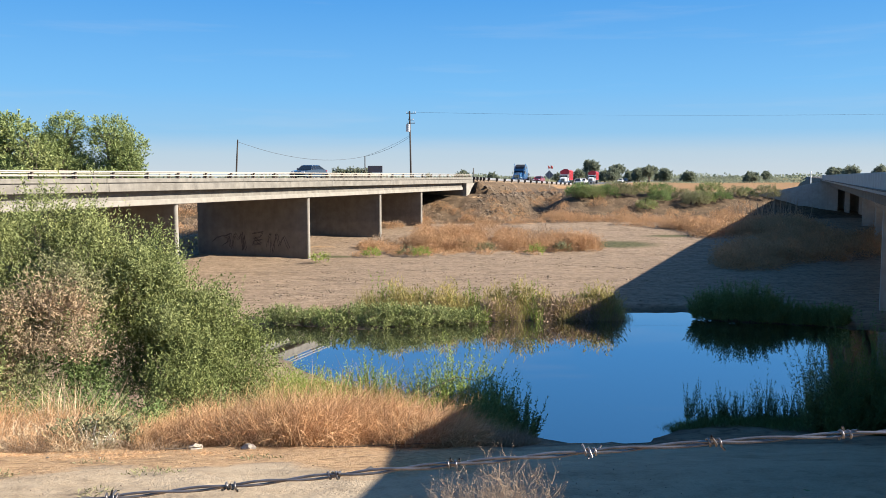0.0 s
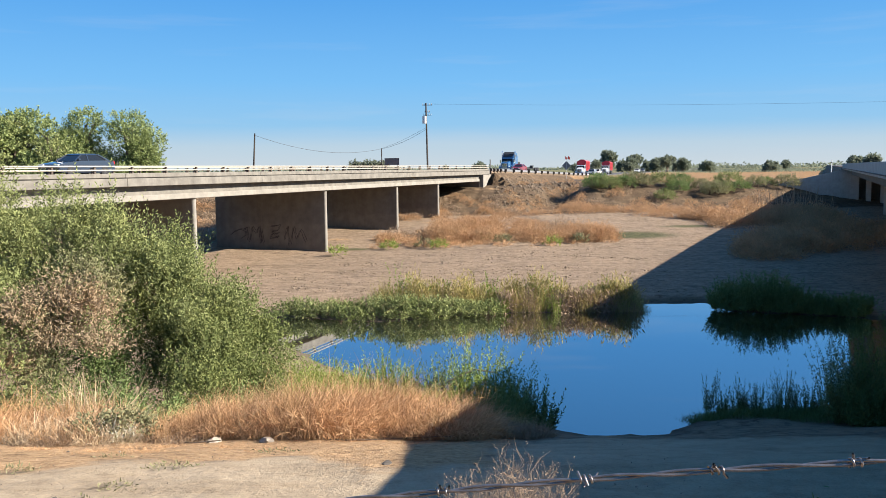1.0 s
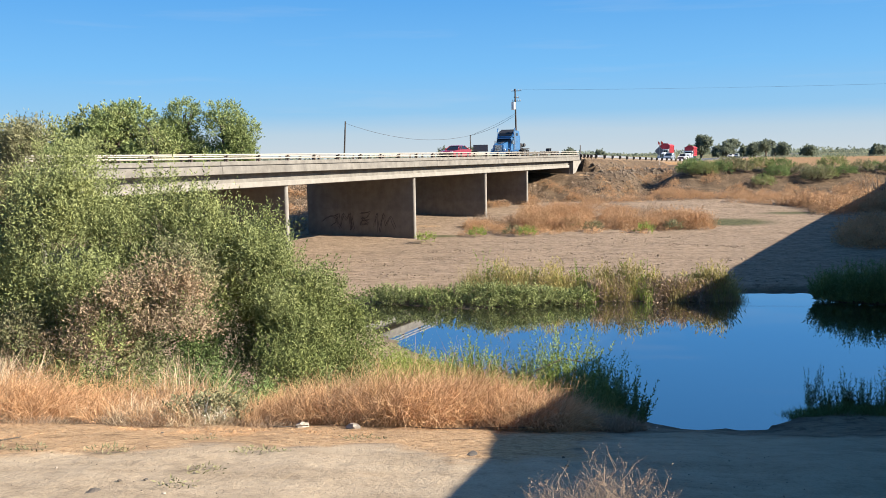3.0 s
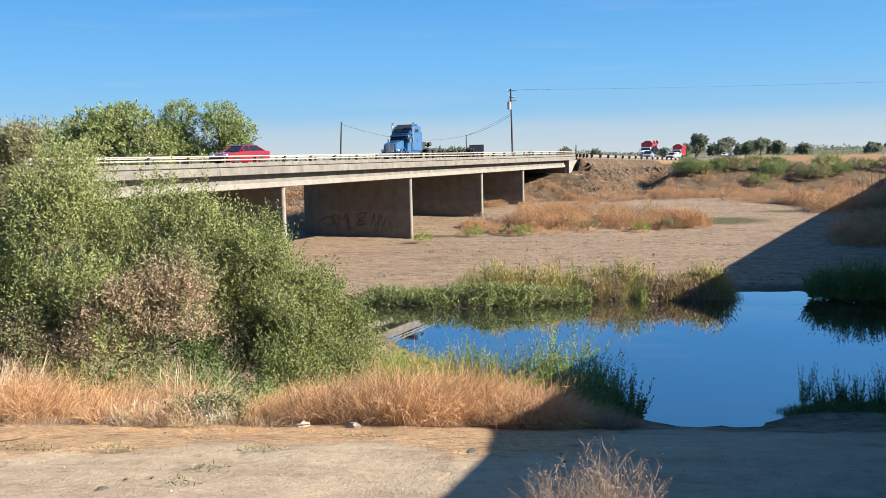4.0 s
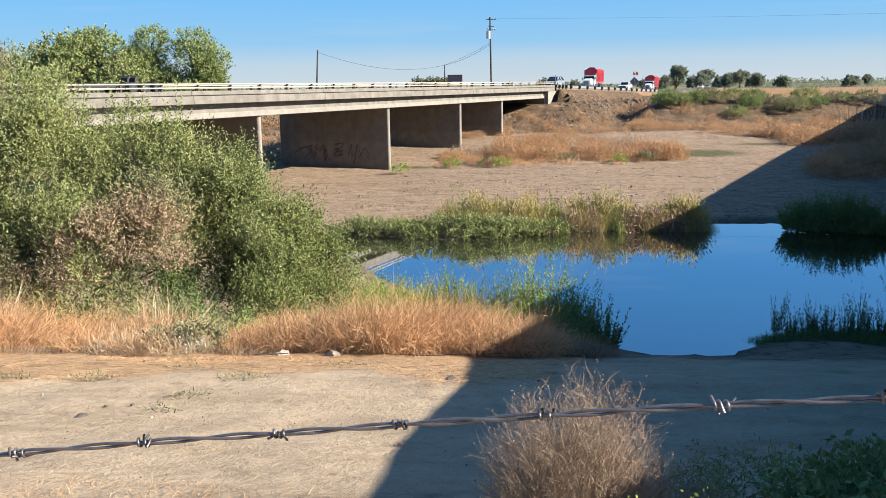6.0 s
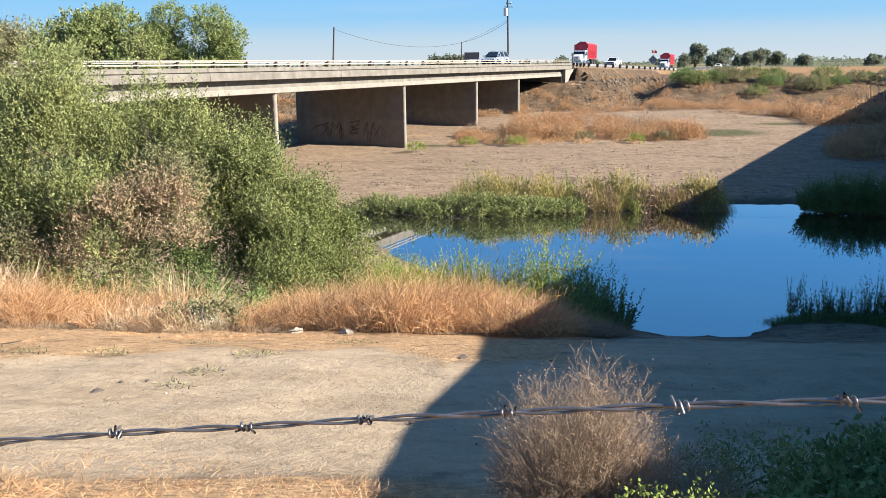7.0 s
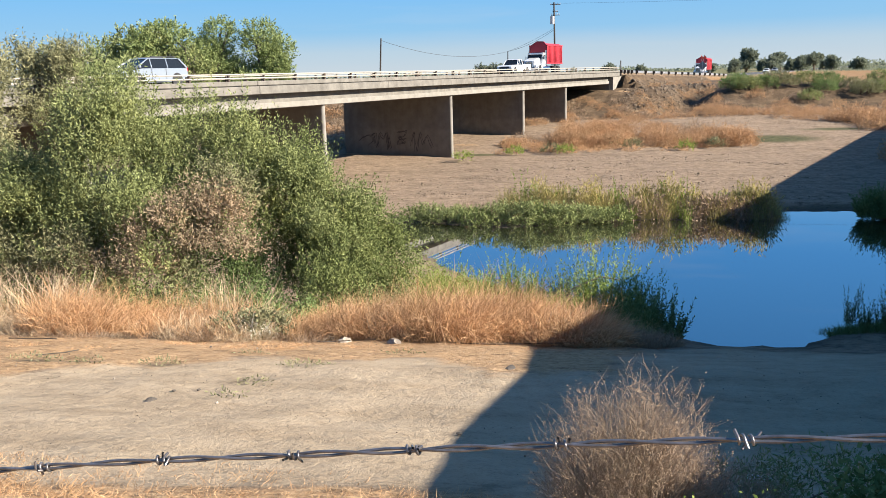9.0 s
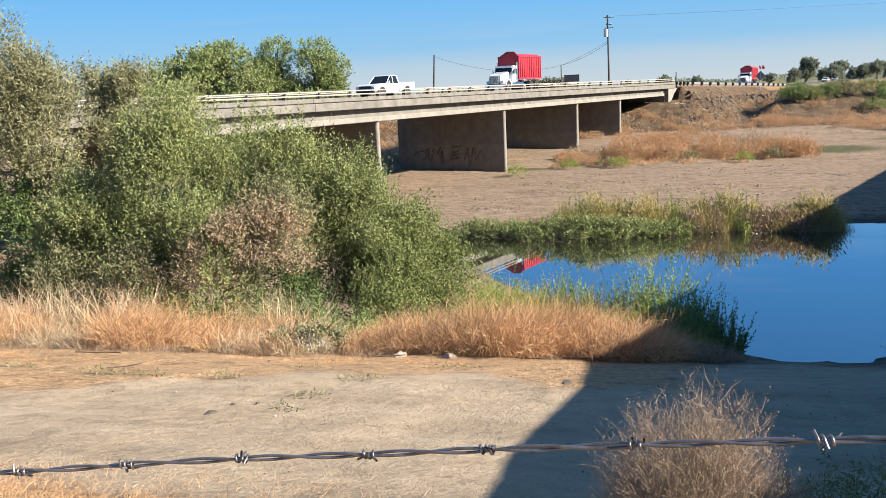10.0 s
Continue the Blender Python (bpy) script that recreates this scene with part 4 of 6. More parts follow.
grass_mass("shore_grass", "green and straw grass behind the bunch grass", "grass", [(-4.6, 29.6, 1.6, 1.4, 1), (-5.5, 24.2, 2.2, 1.2, 1), (-2.5, 24.0, 2.4, 1.3, 1), (0.0, 23.6, 1.8, 1.2, 1), (-3, 26.4, 2.5, 1.2, 1)], 15000, REED, 27, tall=(0.5, 1.1), width=0.011, bend=0.8, spread=0.5, dome=False)
for mat, per, sd in ((REED, 60, 44), (LEAF_YELLOW, 46, 45)):
    r = random.Random(sd)
    puffs("shore_weed", "feathery yellow-green weeds along the near shore", "weeds", [(x, 26.2 - (x + 1) * 0.95 + r.uniform(-1.0, 2.2), r.uniform(0.4, 0.8), r.uniform(0.4, 0.8), r.uniform(0.5, 1.2)) for x in (r.uniform(-6.4, 0.2) for _ in range(22))], per, mat, sd, twig=(0.1, 0.24), wide=0.18, rise=1.0)
bm = bmesh.new()
for a, b in (((-1.2, 27.5, 0.2), (-0.5, 27.8, 1.0)), ((-0.5, 27.8, 1.0), (0.35, 28.0, 1.35)), ((0.35, 28.0, 1.35), (1.0, 28.2, 1.2))):
    tube(bm, a, b, 0.03, 0.022, 6)
tagged(part("bent_branch", bm, BARK), "bare dark branch bent over the shore", "branch")

# ---- near bank: dry grass ----
DRY = dict(width=0.008, bend=0.85, spread=0.55)
grass_mass("dry_grass_clump", "dense orange-brown bunch grass beside the dirt road", "dry grass", tufts(-6.7, 0.2, 18.5, 20.3, 44, (0.45, 0.85), (0.75, 1.15), 1, hump=0.7), 48000, STRAW_ORANGE, 5, arch=True, tall=(1.2, 2.2), lean=(0.2, -0.12), **DRY)
grass_mass("dry_grass_clump", "ragged orange dry grass under the willows", "dry grass", tufts(-19, -8.0, 17.6, 20.4, 46, (0.3, 0.8), (0.3, 1.0), 2), 34000, STRAW_ORANGE, 15, arch=True, tall=(0.9, 2.1), lean=(0.18, -0.1), **DRY)
grass_mass("dry_grass_clump", "pale straw mixed into the roadside grass", "dry grass", tufts(-18, -7.5, 17.4, 20.0, 40, (0.3, 0.8), (0.4, 1.0), 7) + tufts(-6, 0, 18.4, 19.6, 14, (0.3, 0.6), (0.5, 0.9), 8), 14000, STRAW_PALE, 16, arch=True, tall=(0.7, 1.8), lean=(0.2, -0.1), **DRY)
grass_mass("dry_weed", "brown dry weeds along the road's edge", "dry weed", [(-9, 17.6, 1.2, 0.5, 0.6), (-12, 17.2, 2.0, 0.5, 0.5), (-6.5, 17.9, 1.0, 0.4, 0.55), (0.3, 18.9, 0.9, 0.6, 0.7), (-2.5, 18.2, 2.5, 0.35, 0.5), (-16, 16.9, 2, 0.5, 0.5)], 12000, STRAW_BROWN, 17, tall=(0.3, 0.9), width=0.008, bend=1.1, spread=0.7)
grass_mass("bare_stalk_patch", "thin pale dead stalks standing above the grass", "dry weed", [(-14.6, 20.4, 1.6, 0.5, 1.0), (-9.2, 20.4, 0.8, 0.4, 0.9), (-17.0, 20.2, 1.2, 0.5, 1.0)], 700, STRAW_PALE, 18, tall=(1.3, 2.2), width=0.02, bend=0.5, spread=0.25, dome=False)
grass_mass("straw_litter", "trampled straw lying on the near slope", "straw", [(-4.5, 6.3, 3.4, 1.1, 0.5), (-6.5, 5.6, 3.0, 1.2, 0.5), (-1.4, 5.9, 1.6, 0.9, 0.55)], 12000, STRAW_ORANGE, 19, tall=(0.12, 0.4), width=0.004, bend=1.4, spread=1.8, dome=False)
grass_mass("straw_litter", "flattened straw along the road's far edge", "straw", [(-12, 15.9, 6.5, 1.0, 0.4), (-4, 17.0, 3.4, 0.7, 0.4), (-17, 15, 5, 1.2, 0.4), (-10, 14.6, 4.0, 1.0, 0.3), (-6.5, 16.2, 3.0, 0.9, 0.35)], 22000, STRAW_ORANGE, 20, tall=(0.1, 0.35), width=0.007, bend=1.4, spread=2.5, dome=False)
grass_mass("dry_weed", "tawny dry weed stems in the bridge shade", "dry weed", [(0.9, 19.4, 1.2, 0.9, 0.7), (0.2, 20.6, 1.2, 0.9, 0.8)], 9000, STRAW_BROWN, 24, tall=(0.5, 1.1), width=0.008, bend=0.9, spread=0.5)

# mounds added so that the hollow's deep shade is there as dark colour
puffs("dry_weed", "brown twig tangle added to darken the shaded hollow under the willows", "dry weed", tufts(-11.2, -7.4, 20.9, 23.0, 9, (0.3, 0.6), (0.4, 0.7), 67), 110, STRAW_BROWN, 28, twig=(0.08, 0.2), wide=0.16)
puffs("hollow_fill", "dark green leaf fill put in for the hollow's shade", "weeds", tufts(-11.2, -7.4, 21.2, 23.6, 22, (0.5, 0.9), (0.6, 1.15), 68), 130, LEAF_DARK, 29, twig=(0.07, 0.14), wide=0.4)

puffs("road_weed", "low dull green weed tufts on the dirt road", "weeds", [(x, y, rx * 0.8, ry * 1.1, 0.09 + 0.05 * a) for x, y, rx, ry, a in DARK_PATCHES[3:8]] + [(-4.9, 11.7, 0.3, 0.25, 0.12), (-5.0, 10.9, 0.3, 0.16, 0.1), (-6.2, 14.6, 0.4, 0.2, 0.1), (-3.4, 15.4, 0.5, 0.2, 0.1)], 260, LEAF_GREY, 30, twig=(0.04, 0.1), wide=0.25)

# grey prickly plant among the grass, with pale seed heads
bush("prickly_plant", "grey-green prickly plant with white seed heads", "plant", (-7.7, 18.1, 2.05),
     [(-8.0, 18.0, 2.3, 0.5, 0.35, 0.3), (-7.3, 18.1, 2.35, 0.5, 0.35, 0.35)], LEAF_GREY, 25, leaf=(0.06, 0.13), wide=0.45, per_m2=90, r=0.015, length=(0.15, 0.35), n_leaf=8)
grass_mass("seed_head_patch", "white bristly seed stalks", "plant", [(-7.6, 18.0, 0.6, 0.3, 1.0)], 90, paint("white_seed_head", (0.75, 0.72, 0.6), 0.8), 26, tall=(0.5, 0.75), width=0.03, bend=0.4, spread=0.3)


# ---- foreground weeds at the fence ----
def twiggy_weed(name, label, at, height, radius, n_stem, material, seed, twig=14, leaf=(0.005, 0.012), squash=0.75):
    """A dry, finely branched weed: stems that fork into twigs, with seed husks on them."""
    rng = np.random.RandomState(seed)
    b = empty(name, at)
    foot, way, ln, wd, bd, hf, hw = [], [], [], [], [], [], []
    for _ in range(n_stem):
        a, q = rng.uniform(0, 2 * np.pi), np.sqrt(rng.uniform(0, 1))
        top = np.array([np.cos(a) * q * radius, np.sin(a) * q * radius * squash, height * (1 - 0.30 * q * q) * rng.uniform(0.5, 1.0)])
        root = top * (0.18, 0.18, 0)
        d = top - root
        h = np.linalg.norm(d)
        foot.append(root); way.append(d); ln.append(h); wd.append(0.006); bd.append(rng.normal(size=3) * 0.25)
        for k in range(twig):
            t = rng.uniform(0.3, 1.0)
            p = root + d * t
            w = d / h * 0.8 + rng.normal(size=3) * (0.55, 0.55, 0.3)
            L = rng.uniform(0.10, 0.24) * (1.15 - 0.5 * t)
            foot.append(p); way.append(w); ln.append(L); wd.append(0.002); bd.append(rng.normal(size=3) * 0.4)
            wn_ = w / np.linalg.norm(w)
            for _k in range(6):
                hf.append(p + wn_ * L * rng.uniform(0.15, 1.0) + rng.normal(size=3) * 0.006); hw.append(wn_ * 0.5 + rng.normal(size=3))
    ob = new("twig_mass", blades("twig_mass", np.array(foot), np.array(way), np.array(ln), np.array(wd), np.array(bd), material, rng))
    tagged(ob, kind="stuff").parent = b
    L = rng.uniform(*leaf, len(hf))
    ob = new("husk_mass", leaves("husk_mass", np.array(hf), np.array(hw), L, L * 0.5, material, rng))
    tagged(ob, kind="stuff").parent = b
    return tagged(b, label, "dry weed")


FZ = z_at(0.4, 4.3)
twiggy_weed("tumbleweed_bush", "dry tan finely branched weed behind the fence wire", (0.28, 4.3, FZ - 0.05), 1.2, 0.5, 620, STRAW_BROWN, 31, twig=18)
twiggy_weed("tumbleweed_bush", "brown dry weed in the shade behind the fence", (0.95, 5.2, z_at(0.95, 5.2) - 0.03), 0.66, 0.42, 150, STRAW_BROWN, 32)
twiggy_weed("dry_stalk", "bare pale weed stalk with forked tips", (0.89, 3.6, z_at(0.89, 3.6)), 0.6, 0.10, 6, STRAW_PALE, 33)
twiggy_weed("dry_stalk", "low dry weed tips at the slope's edge", (-0.42, 4.6, z_at(-0.42, 4.6) - 0.02), 0.26, 0.32, 14, STRAW_PALE, 34, twig=8)
twiggy_weed("dry_stalk", "rusty forked weed stalk on the slope", (-2.45, 4.4, z_at(-2.45, 4.4) - 0.02), 0.5, 0.3, 7, STRAW_BROWN, 37, twig=9)
grass_mass("dry_weed", "golden dry grass tuft at the weed's foot", "dry grass", [(0.22, 3.95, 0.3, 0.16, 1.0), (-0.2, 4.3, 0.25, 0.15, 0.6)], 420, STRAW_PALE, 35, tall=(0.3, 0.62), width=0.004, bend=0.6, spread=0.45)
bush("yellow_shrub", "small yellow-green leafy weed by the fence", "shrub", (0.60, 3.3, z_at(0.6, 3.3) - 0.02),
     [(0.51, 3.3, z_at(0.6, 3.3) + 0.33, 0.10, 0.1, 0.13), (0.69, 3.33, z_at(0.6, 3.3) + 0.31, 0.10, 0.1, 0.12), (0.6, 3.28, z_at(0.6, 3.3) + 0.16, 0.16, 0.1, 0.14)], LEAF_YELLOW, 36, leaf=(0.012, 0.026), wide=0.55, per_m2=420, r=0.005, length=(0.04, 0.1), n_leaf=9)
for k, (x, y, h, r) in enumerate([(1.75, 5.0, 0.5, 0.35), (2.3, 5.3, 0.6, 0.45), (1.9, 6.6, 0.35, 0.55), (2.7, 6.3, 0.5, 0.5), (1.5, 4.3, 0.35, 0.3), (2.1, 4.5, 0.45, 0.35), (1.35, 7.0, 0.2, 0.4)]):
    z = z_at(x, y)
    bush("weed_bush", "dark green broad-leaved weeds in the bridge shade", "shrub", (x, y, z), [(x, y, z + h * 0.4, r, r * 0.8, h * 0.5)], LEAF_WILLOW if k in (2, 6) else LEAF_DARK, 60 + k,
         leaf=(0.03, 0.08), wide=0.2 if k in (2, 6) else 0.5, per_m2=150, r=0.01, length=(0.08, 0.25), n_leaf=10)

# ---- pond's far shore ----
REEDY = dict(width=0.016, bend=0.55, spread=0.22)
grass_mass("reed_bed", "yellow-green reeds along the pond's far shore", "reeds", tufts(-5.0, 10.3, 49.6, 51.2, 64, (0.3, 0.75), (0.4, 1.05), 9, 0.03), 11000, REED, 71, tall=(1.2, 2.3), **REEDY)
grass_mass("reed_bed", "green rushes between the reeds", "reeds", tufts(-5.0, 10.3, 49.4, 51.0, 30, (0.25, 0.6), (0.4, 0.9), 19, 0.03), 5000, LEAF_YELLOW, 73, tall=(1.2, 2.2), **REEDY)
grass_mass("reed_bed", "brown dead stems at the foot of the reeds", "reeds", tufts(-8.0, 10.3, 49.0, 50.6, 44, (0.3, 0.8), (0.35, 0.9), 29, 0.05), 9000, STRAW_BROWN, 72, tall=(0.9, 1.8), **REEDY)
puffs("reed_bed", "tangled straw and yellow-green stems of the shore", "reeds", tufts(-4.6, 10.0, 49.9, 51.0, 34, (0.4, 0.8), (1.1, 2.1), 39, 0.03), 70, REED, 74, twig=(0.14, 0.34), wide=0.2, rise=0.9)
puffs("reed_bed", "brown tangle low along the water's edge", "reeds", tufts(2.0, 10.2, 49.6, 50.3, 22, (0.4, 0.7), (0.7, 1.5), 49, 0.05), 66, STRAW_BROWN, 75, twig=(0.14, 0.34), wide=0.2, rise=0.6)
rngs = random.Random(9)
for k in range(13):
    x = -10.2 + k * 0.95
    y = 48.6 + rngs.uniform(-0.3, 0.4) - (0.9 if 3 < k < 10 else 0)
    bush("water_plant", "low bright green water plants over the shore line", "plant", (x, y, WATER_Z), [(x, y, WATER_Z + 0.25, 0.85, 0.7, 0.42 + 0.2 * (k % 3 == 1) + 0.35 * (4 < k < 10))], LEAF_WILLOW if k % 4 else LEAF_GREEN, 80 + k,
         leaf=(0.09, 0.19), wide=0.4, per_m2=34, r=0.01, length=(0.2, 0.5), n_leaf=9)
for k, (x, y, h) in enumerate([(-4.1, 50.6, 2.5), (-3.2, 50.7, 1.8), (1.6, 50.6, 2.4), (4.6, 50.6, 2.0), (5.4, 50.8, 2.1), (3.6, 50.8, 1.6), (-1.2, 50.8, 1.7), (0.2, 50.5, 1.6), (8.6, 51.4, 1.6), (9.6, 51.6, 1.5), (7.4, 51.0, 1.3), (-2.2, 50.4, 1.4)]):
    wands("willow_sprout", "tall leafy green shoot standing over the reeds", "shrub", x, y, 12 if h > 1.7 else 16, h * 1.25, 0.35, LEAF_YELLOW, 100 + k, leaf=(0.13, 0.24), wide=0.32, per=40, lean=0.16)

# shaded plants on the far right shore
for k, (x, y, h, w) in enumerate([(15.5, 50.0, 2.3, 0.8), (16.6, 49.6, 2.9, 1.0), (17.8, 49.4, 2.9, 1.0), (18.8, 49.0, 2.2, 0.8), (20.4, 48.6, 1.5, 1.0), (21.8, 48.0, 1.6, 1.0)]):
    wands("shore_willow", "dark green willow clump in the bridge shade", "shrub", x, y, 190, h, w, LEAF_DARK, 110 + k, leaf=(0.14, 0.26), wide=0.2, per=50, lean=0.32, base=WATER_Z)
for k in range(12):
    x, y = 8.5 + k * 0.42 + rngs.uniform(-0.15, 0.15), 28.9 + rngs.uniform(-0.3, 0.2)
    h = (1.65, 1.1, 1.3, 0.9, 1.2, 1.5)[k % 6] * rngs.uniform(0.9, 1.1)
    wands("willow_sprout", "shaded upright willow shoots by the water", "shrub", x, y, 24, h * 1.2, 0.2, LEAF_DARK if k % 3 else LEAF_GREEN, 120 + k, leaf=(0.06, 0.13), wide=0.22, per=44, lean=0.1, base=WATER_Z)
grass_mass("shore_grass", "dark short grass on the shaded shore", "grass", [(9.5, 28.3, 2.4, 0.8, 1), (12, 28.2, 2.5, 1.0, 1), (8.0, 28.2, 0.9, 0.5, 1)], 9000, LEAF_DARK, 130, tall=(0.2, 0.5), width=0.012, bend=0.9, spread=0.6)
for k, (x, y, h, w) in enumerate([(12.6, 27.4, 3.6, 0.9), (13.8, 27.0, 4.6, 1.2), (15.2, 27.2, 4.4, 1.3), (14.4, 25.6, 2.6, 1.2), (12.9, 26.2, 1.8, 0.9)]):
    wands("shore_willow", "tall dark willow bush beside the bridge pier", "shrub", x, y, 190, h * 1.05, w * 0.9, LEAF_DARK if k else LEAF_WILLOW, 140 + k, leaf=(0.08, 0.17), wide=0.22, per=70, lean=0.22)

# ---- river bed and far bank brush ----
puffs("dry_brush", "fluffy rusty orange dry brush on the river bed", "dry brush", tufts(-9, 0, 86, 93, 20, (0.6, 1.2), (0.5, 1.0), 3) + tufts(-3, 8.5, 88, 101, 52, (0.9, 2.0), (1.0, 2.0), 4) + tufts(10, 15.5, 89, 95, 18, (0.9, 1.7), (1.0, 1.8), 5), 105, STRAW_RUST, 150)
puffs("dry_brush", "grey-brown dead brush among the orange", "dry brush", tufts(6.5, 12.5, 93, 101, 24, (0.8, 1.6), (0.6, 1.4), 61) + tufts(-8, -4, 92, 97, 8, (0.6, 1.2), (0.6, 1.1), 62), 52, STRAW_BROWN, 151, twig=(0.2, 0.5), wide=0.13)
puffs("dry_brush", "dark weedy brush behind the piers", "dry brush", tufts(-35, -25, 90, 106, 30, (0.9, 1.8), (0.7, 1.4), 66), 40, STRAW_BROWN, 157)
puffs("dry_brush", "pale straw tufts between the brush", "dry brush", tufts(-8, 12, 85, 90, 26, (0.3, 0.8), (0.2, 0.5), 63), 70, STRAW_ORANGE, 156)
far_spots = [(rngs.uniform(-44, 46), 0, rngs.uniform(0.7, 1.9), rngs.uniform(0.6, 1.4), rngs.uniform(0.5, 1.2)) for _ in range(150)]
far_spots = [(x, 117 + 0.16 * x + rngs.uniform(-5, 9), a, b, h) for x, _, a, b, h in far_spots]
skirt = [(x, 133.0 - 0.86 * x + rngs.uniform(-1.5, 4.5), rngs.uniform(1.0, 2.2), rngs.uniform(0.8, 1.6), rngs.uniform(0.7, 1.5)) for x in (rngs.uniform(14, 37) for _ in range(34))]
puffs("bank_brush", "rust-coloured dry brush on the far bank", "dry brush", far_spots + skirt, 52, STRAW_RUST, 152, twig=(0.16, 0.36))
puffs("bank_brush", "dark dead brush on the far bank", "dry brush", [(x + 1.5, y + 2, a, b, h * 0.9) for x, y, a, b, h in far_spots[::2]], 42, STRAW_BROWN, 153, twig=(0.18, 0.36), wide=0.24)
slope_spots = [(float(p[0]), float(p[1]), rngs.uniform(0.4, 1.2), rngs.uniform(0.4, 0.9), rngs.uniform(0.3, 0.8)) for p in (OL + UL * rngs.uniform(42, 74) - NL * rngs.uniform(5, 13) for _ in range(34))]
puffs("bank_brush", "dry tufts between the rubble of the bank", "dry brush", slope_spots, 70, STRAW_RUST, 155)
puffs("bank_brush", "brown brush in the shade of the bridge", "dry brush", tufts(24.5, 38, 70, 80, 46, (1.2, 2.6), (0.9, 1.9), 64, 1.2) + tufts(36, 54, 80, 92, 40, (1.2, 2.6), (0.9, 1.8), 69, 0.5) + tufts(30, 46, 98, 110, 46, (1.2, 2.6), (0.9, 1.8), 65, 0.2), 26, STRAW_RUST, 154, twig=(0.2, 0.4), wide=0.26)
grass_mass("tall_stalk_patch", "tall dead weed stalks before the wing wall", "dry weed", [(44, 123, 3.5, 1.5, 1.0), (51, 127, 3.5, 1.5, 1.0)], 90, STRAW_BROWN, 158, tall=(1.6, 3.6), width=0.09, bend=0.15, spread=0.12, dome=False)
for k in range(20):
    x = (20, 20.5, 22, 25, 28, 31, 34, 37, 40, 43, 46, 30, 33, 38.5, 42, 21, 26.5, 23.5, 48, 51)[k]
    y = 129 + 0.16 * x + rngs.uniform(-2.5, 2.5) - (4 if k in (11, 12, 13) else 0)
    h = rngs.uniform(1.2, 2.2)
    z = z_at(x, y)
    bush("bank_shrub", "grey-green saltbush on the far bank's rim", "shrub", (x, y, z), [(x, y, z + h * 0.4, h * 0.95, h * 0.8, h * 0.5)], (LEAF_DARK, LEAF_GREY, LEAF_WILLOW)[k % 3], 160 + k, leaf=(0.14, 0.26), wide=0.36, per_m2=18, r=0.04, n_leaf=8, length=(0.2, 0.6))
for k, (x, y) in enumerate([(-7.5, 84.5), (-4.0, 85.5), (-2.5, 84.5), (4, 87), (9, 86), (12, 88), (-12, 80), (2, 90)]):
    z = z_at(x, y)
    bush("sand_shrub", "small pale green shrub on the sand", "shrub", (x, y, z), [(x, y, z + 0.35, 0.8, 0.6, 0.4)], LEAF_GREY if k % 2 else LEAF_YELLOW, 190 + k, leaf=(0.12, 0.24), wide=0.35, per_m2=18, r=0.02, n_leaf=8, length=(0.2, 0.5))


# ---- trees ----
def tree(label, x, y, top, crown, lean_mat, seed, lobes=9, leaf=(0.18, 0.34), dens=9.0, ground=None):
    """A tapered trunk with limbs and an uneven crown of leaf masses. crown: (radius, lower edge)."""
    rr = random.Random(seed)
    g = z_at(x, y) if ground is None else ground
    rad, low = crown
    lb = []
    for _ in range(lobes):
        a, q, t = rr.uniform(0, 6.28), rr.uniform(0.1, 0.75), rr.uniform(0, 1)
        cz = g + low + (top - g - low) * (0.18 + 0.62 * t)
        s = rad * rr.uniform(0.36, 0.58) * (1.1 - 0.35 * t)
        lb.append((x + math.cos(a) * q * rad, y + math.sin(a) * q * rad, cz, s, s, s * rr.uniform(0.8, 1.1)))
    lb.append((x, y, top - rad * 0.45, rad * 0.5, rad * 0.5, rad * 0.45))
    return bush("leafy_tree", label, "tree", (x, y, g), lb, lean_mat, seed, per_m2=dens, leaf=leaf, wide=0.5, r=max(0.12, (top - g) * 0.025), length=(0.5, 1.1), n_leaf=9, rise=0.6)


tree("round cottonwood with dense dark green crown", -44.4, 100, 15.2, (3.5, 0.0), LEAF_TREE, 201, 24, dens=8.5, leaf=(0.19, 0.32))
tree("broad cottonwood with light green crown", -39.2, 100, 14.8, (4.2, 0.0), LEAF_TREE, 202, 26, dens=7, leaf=(0.19, 0.32))
for k, (x, y, top, rad) in enumerate([(-54, 97, 14.4, 5.4), (-50.5, 98, 14.9, 5.2), (-57.5, 95, 11.6, 4.2), (-52, 92, 10.6, 4.0), (-48, 94, 10.0, 3.4), (-56, 91, 9.8, 4.0), (-62, 92, 12, 4.5), (-46.0, 92, 8.8, 2.6), (-47.5, 97, 13.6, 3.4), (-45.6, 94, 11.4, 2.8), (-51.5, 99, 15.0, 3.6)]):
    tree("dense willow tree beyond the bridge", x, y, top, (rad, 0.2), LEAF_WILLOW if k % 3 == 0 else LEAF_TREE, 210 + k, 16, dens=3.6, leaf=(0.25, 0.42))
for k, (px, wpx, h) in enumerate([(1022, 14, 6), (1040, 24, 12), (1068, 16, 6), (1082, 18, 7), (1094, 20, 9.5), (1110, 16, 6), (1128, 20, 7), (1146, 20, 8), (1160, 12, 5), (1172, 16, 7), (1215, 20, 4.5), (1325, 18, 5), (1352, 12, 5), (870, 14, 5), (985, 10, 4.5), (820, 16, 5.5), (757, 10, 4), (1470, 22, 6.5), (1500, 22, 8), (1556, 24, 8)]):
    y = 360 + (k * 37) % 50
    x = (px - 790) / 1506 * y
    tree("distant dark field tree on the plain", x, y, 5.6 + h * 0.78, (wpx / 1506 * y * 0.72, 0.05), LEAF_HAZY, 230 + k, 7, leaf=(0.6, 1.0), dens=2.0)
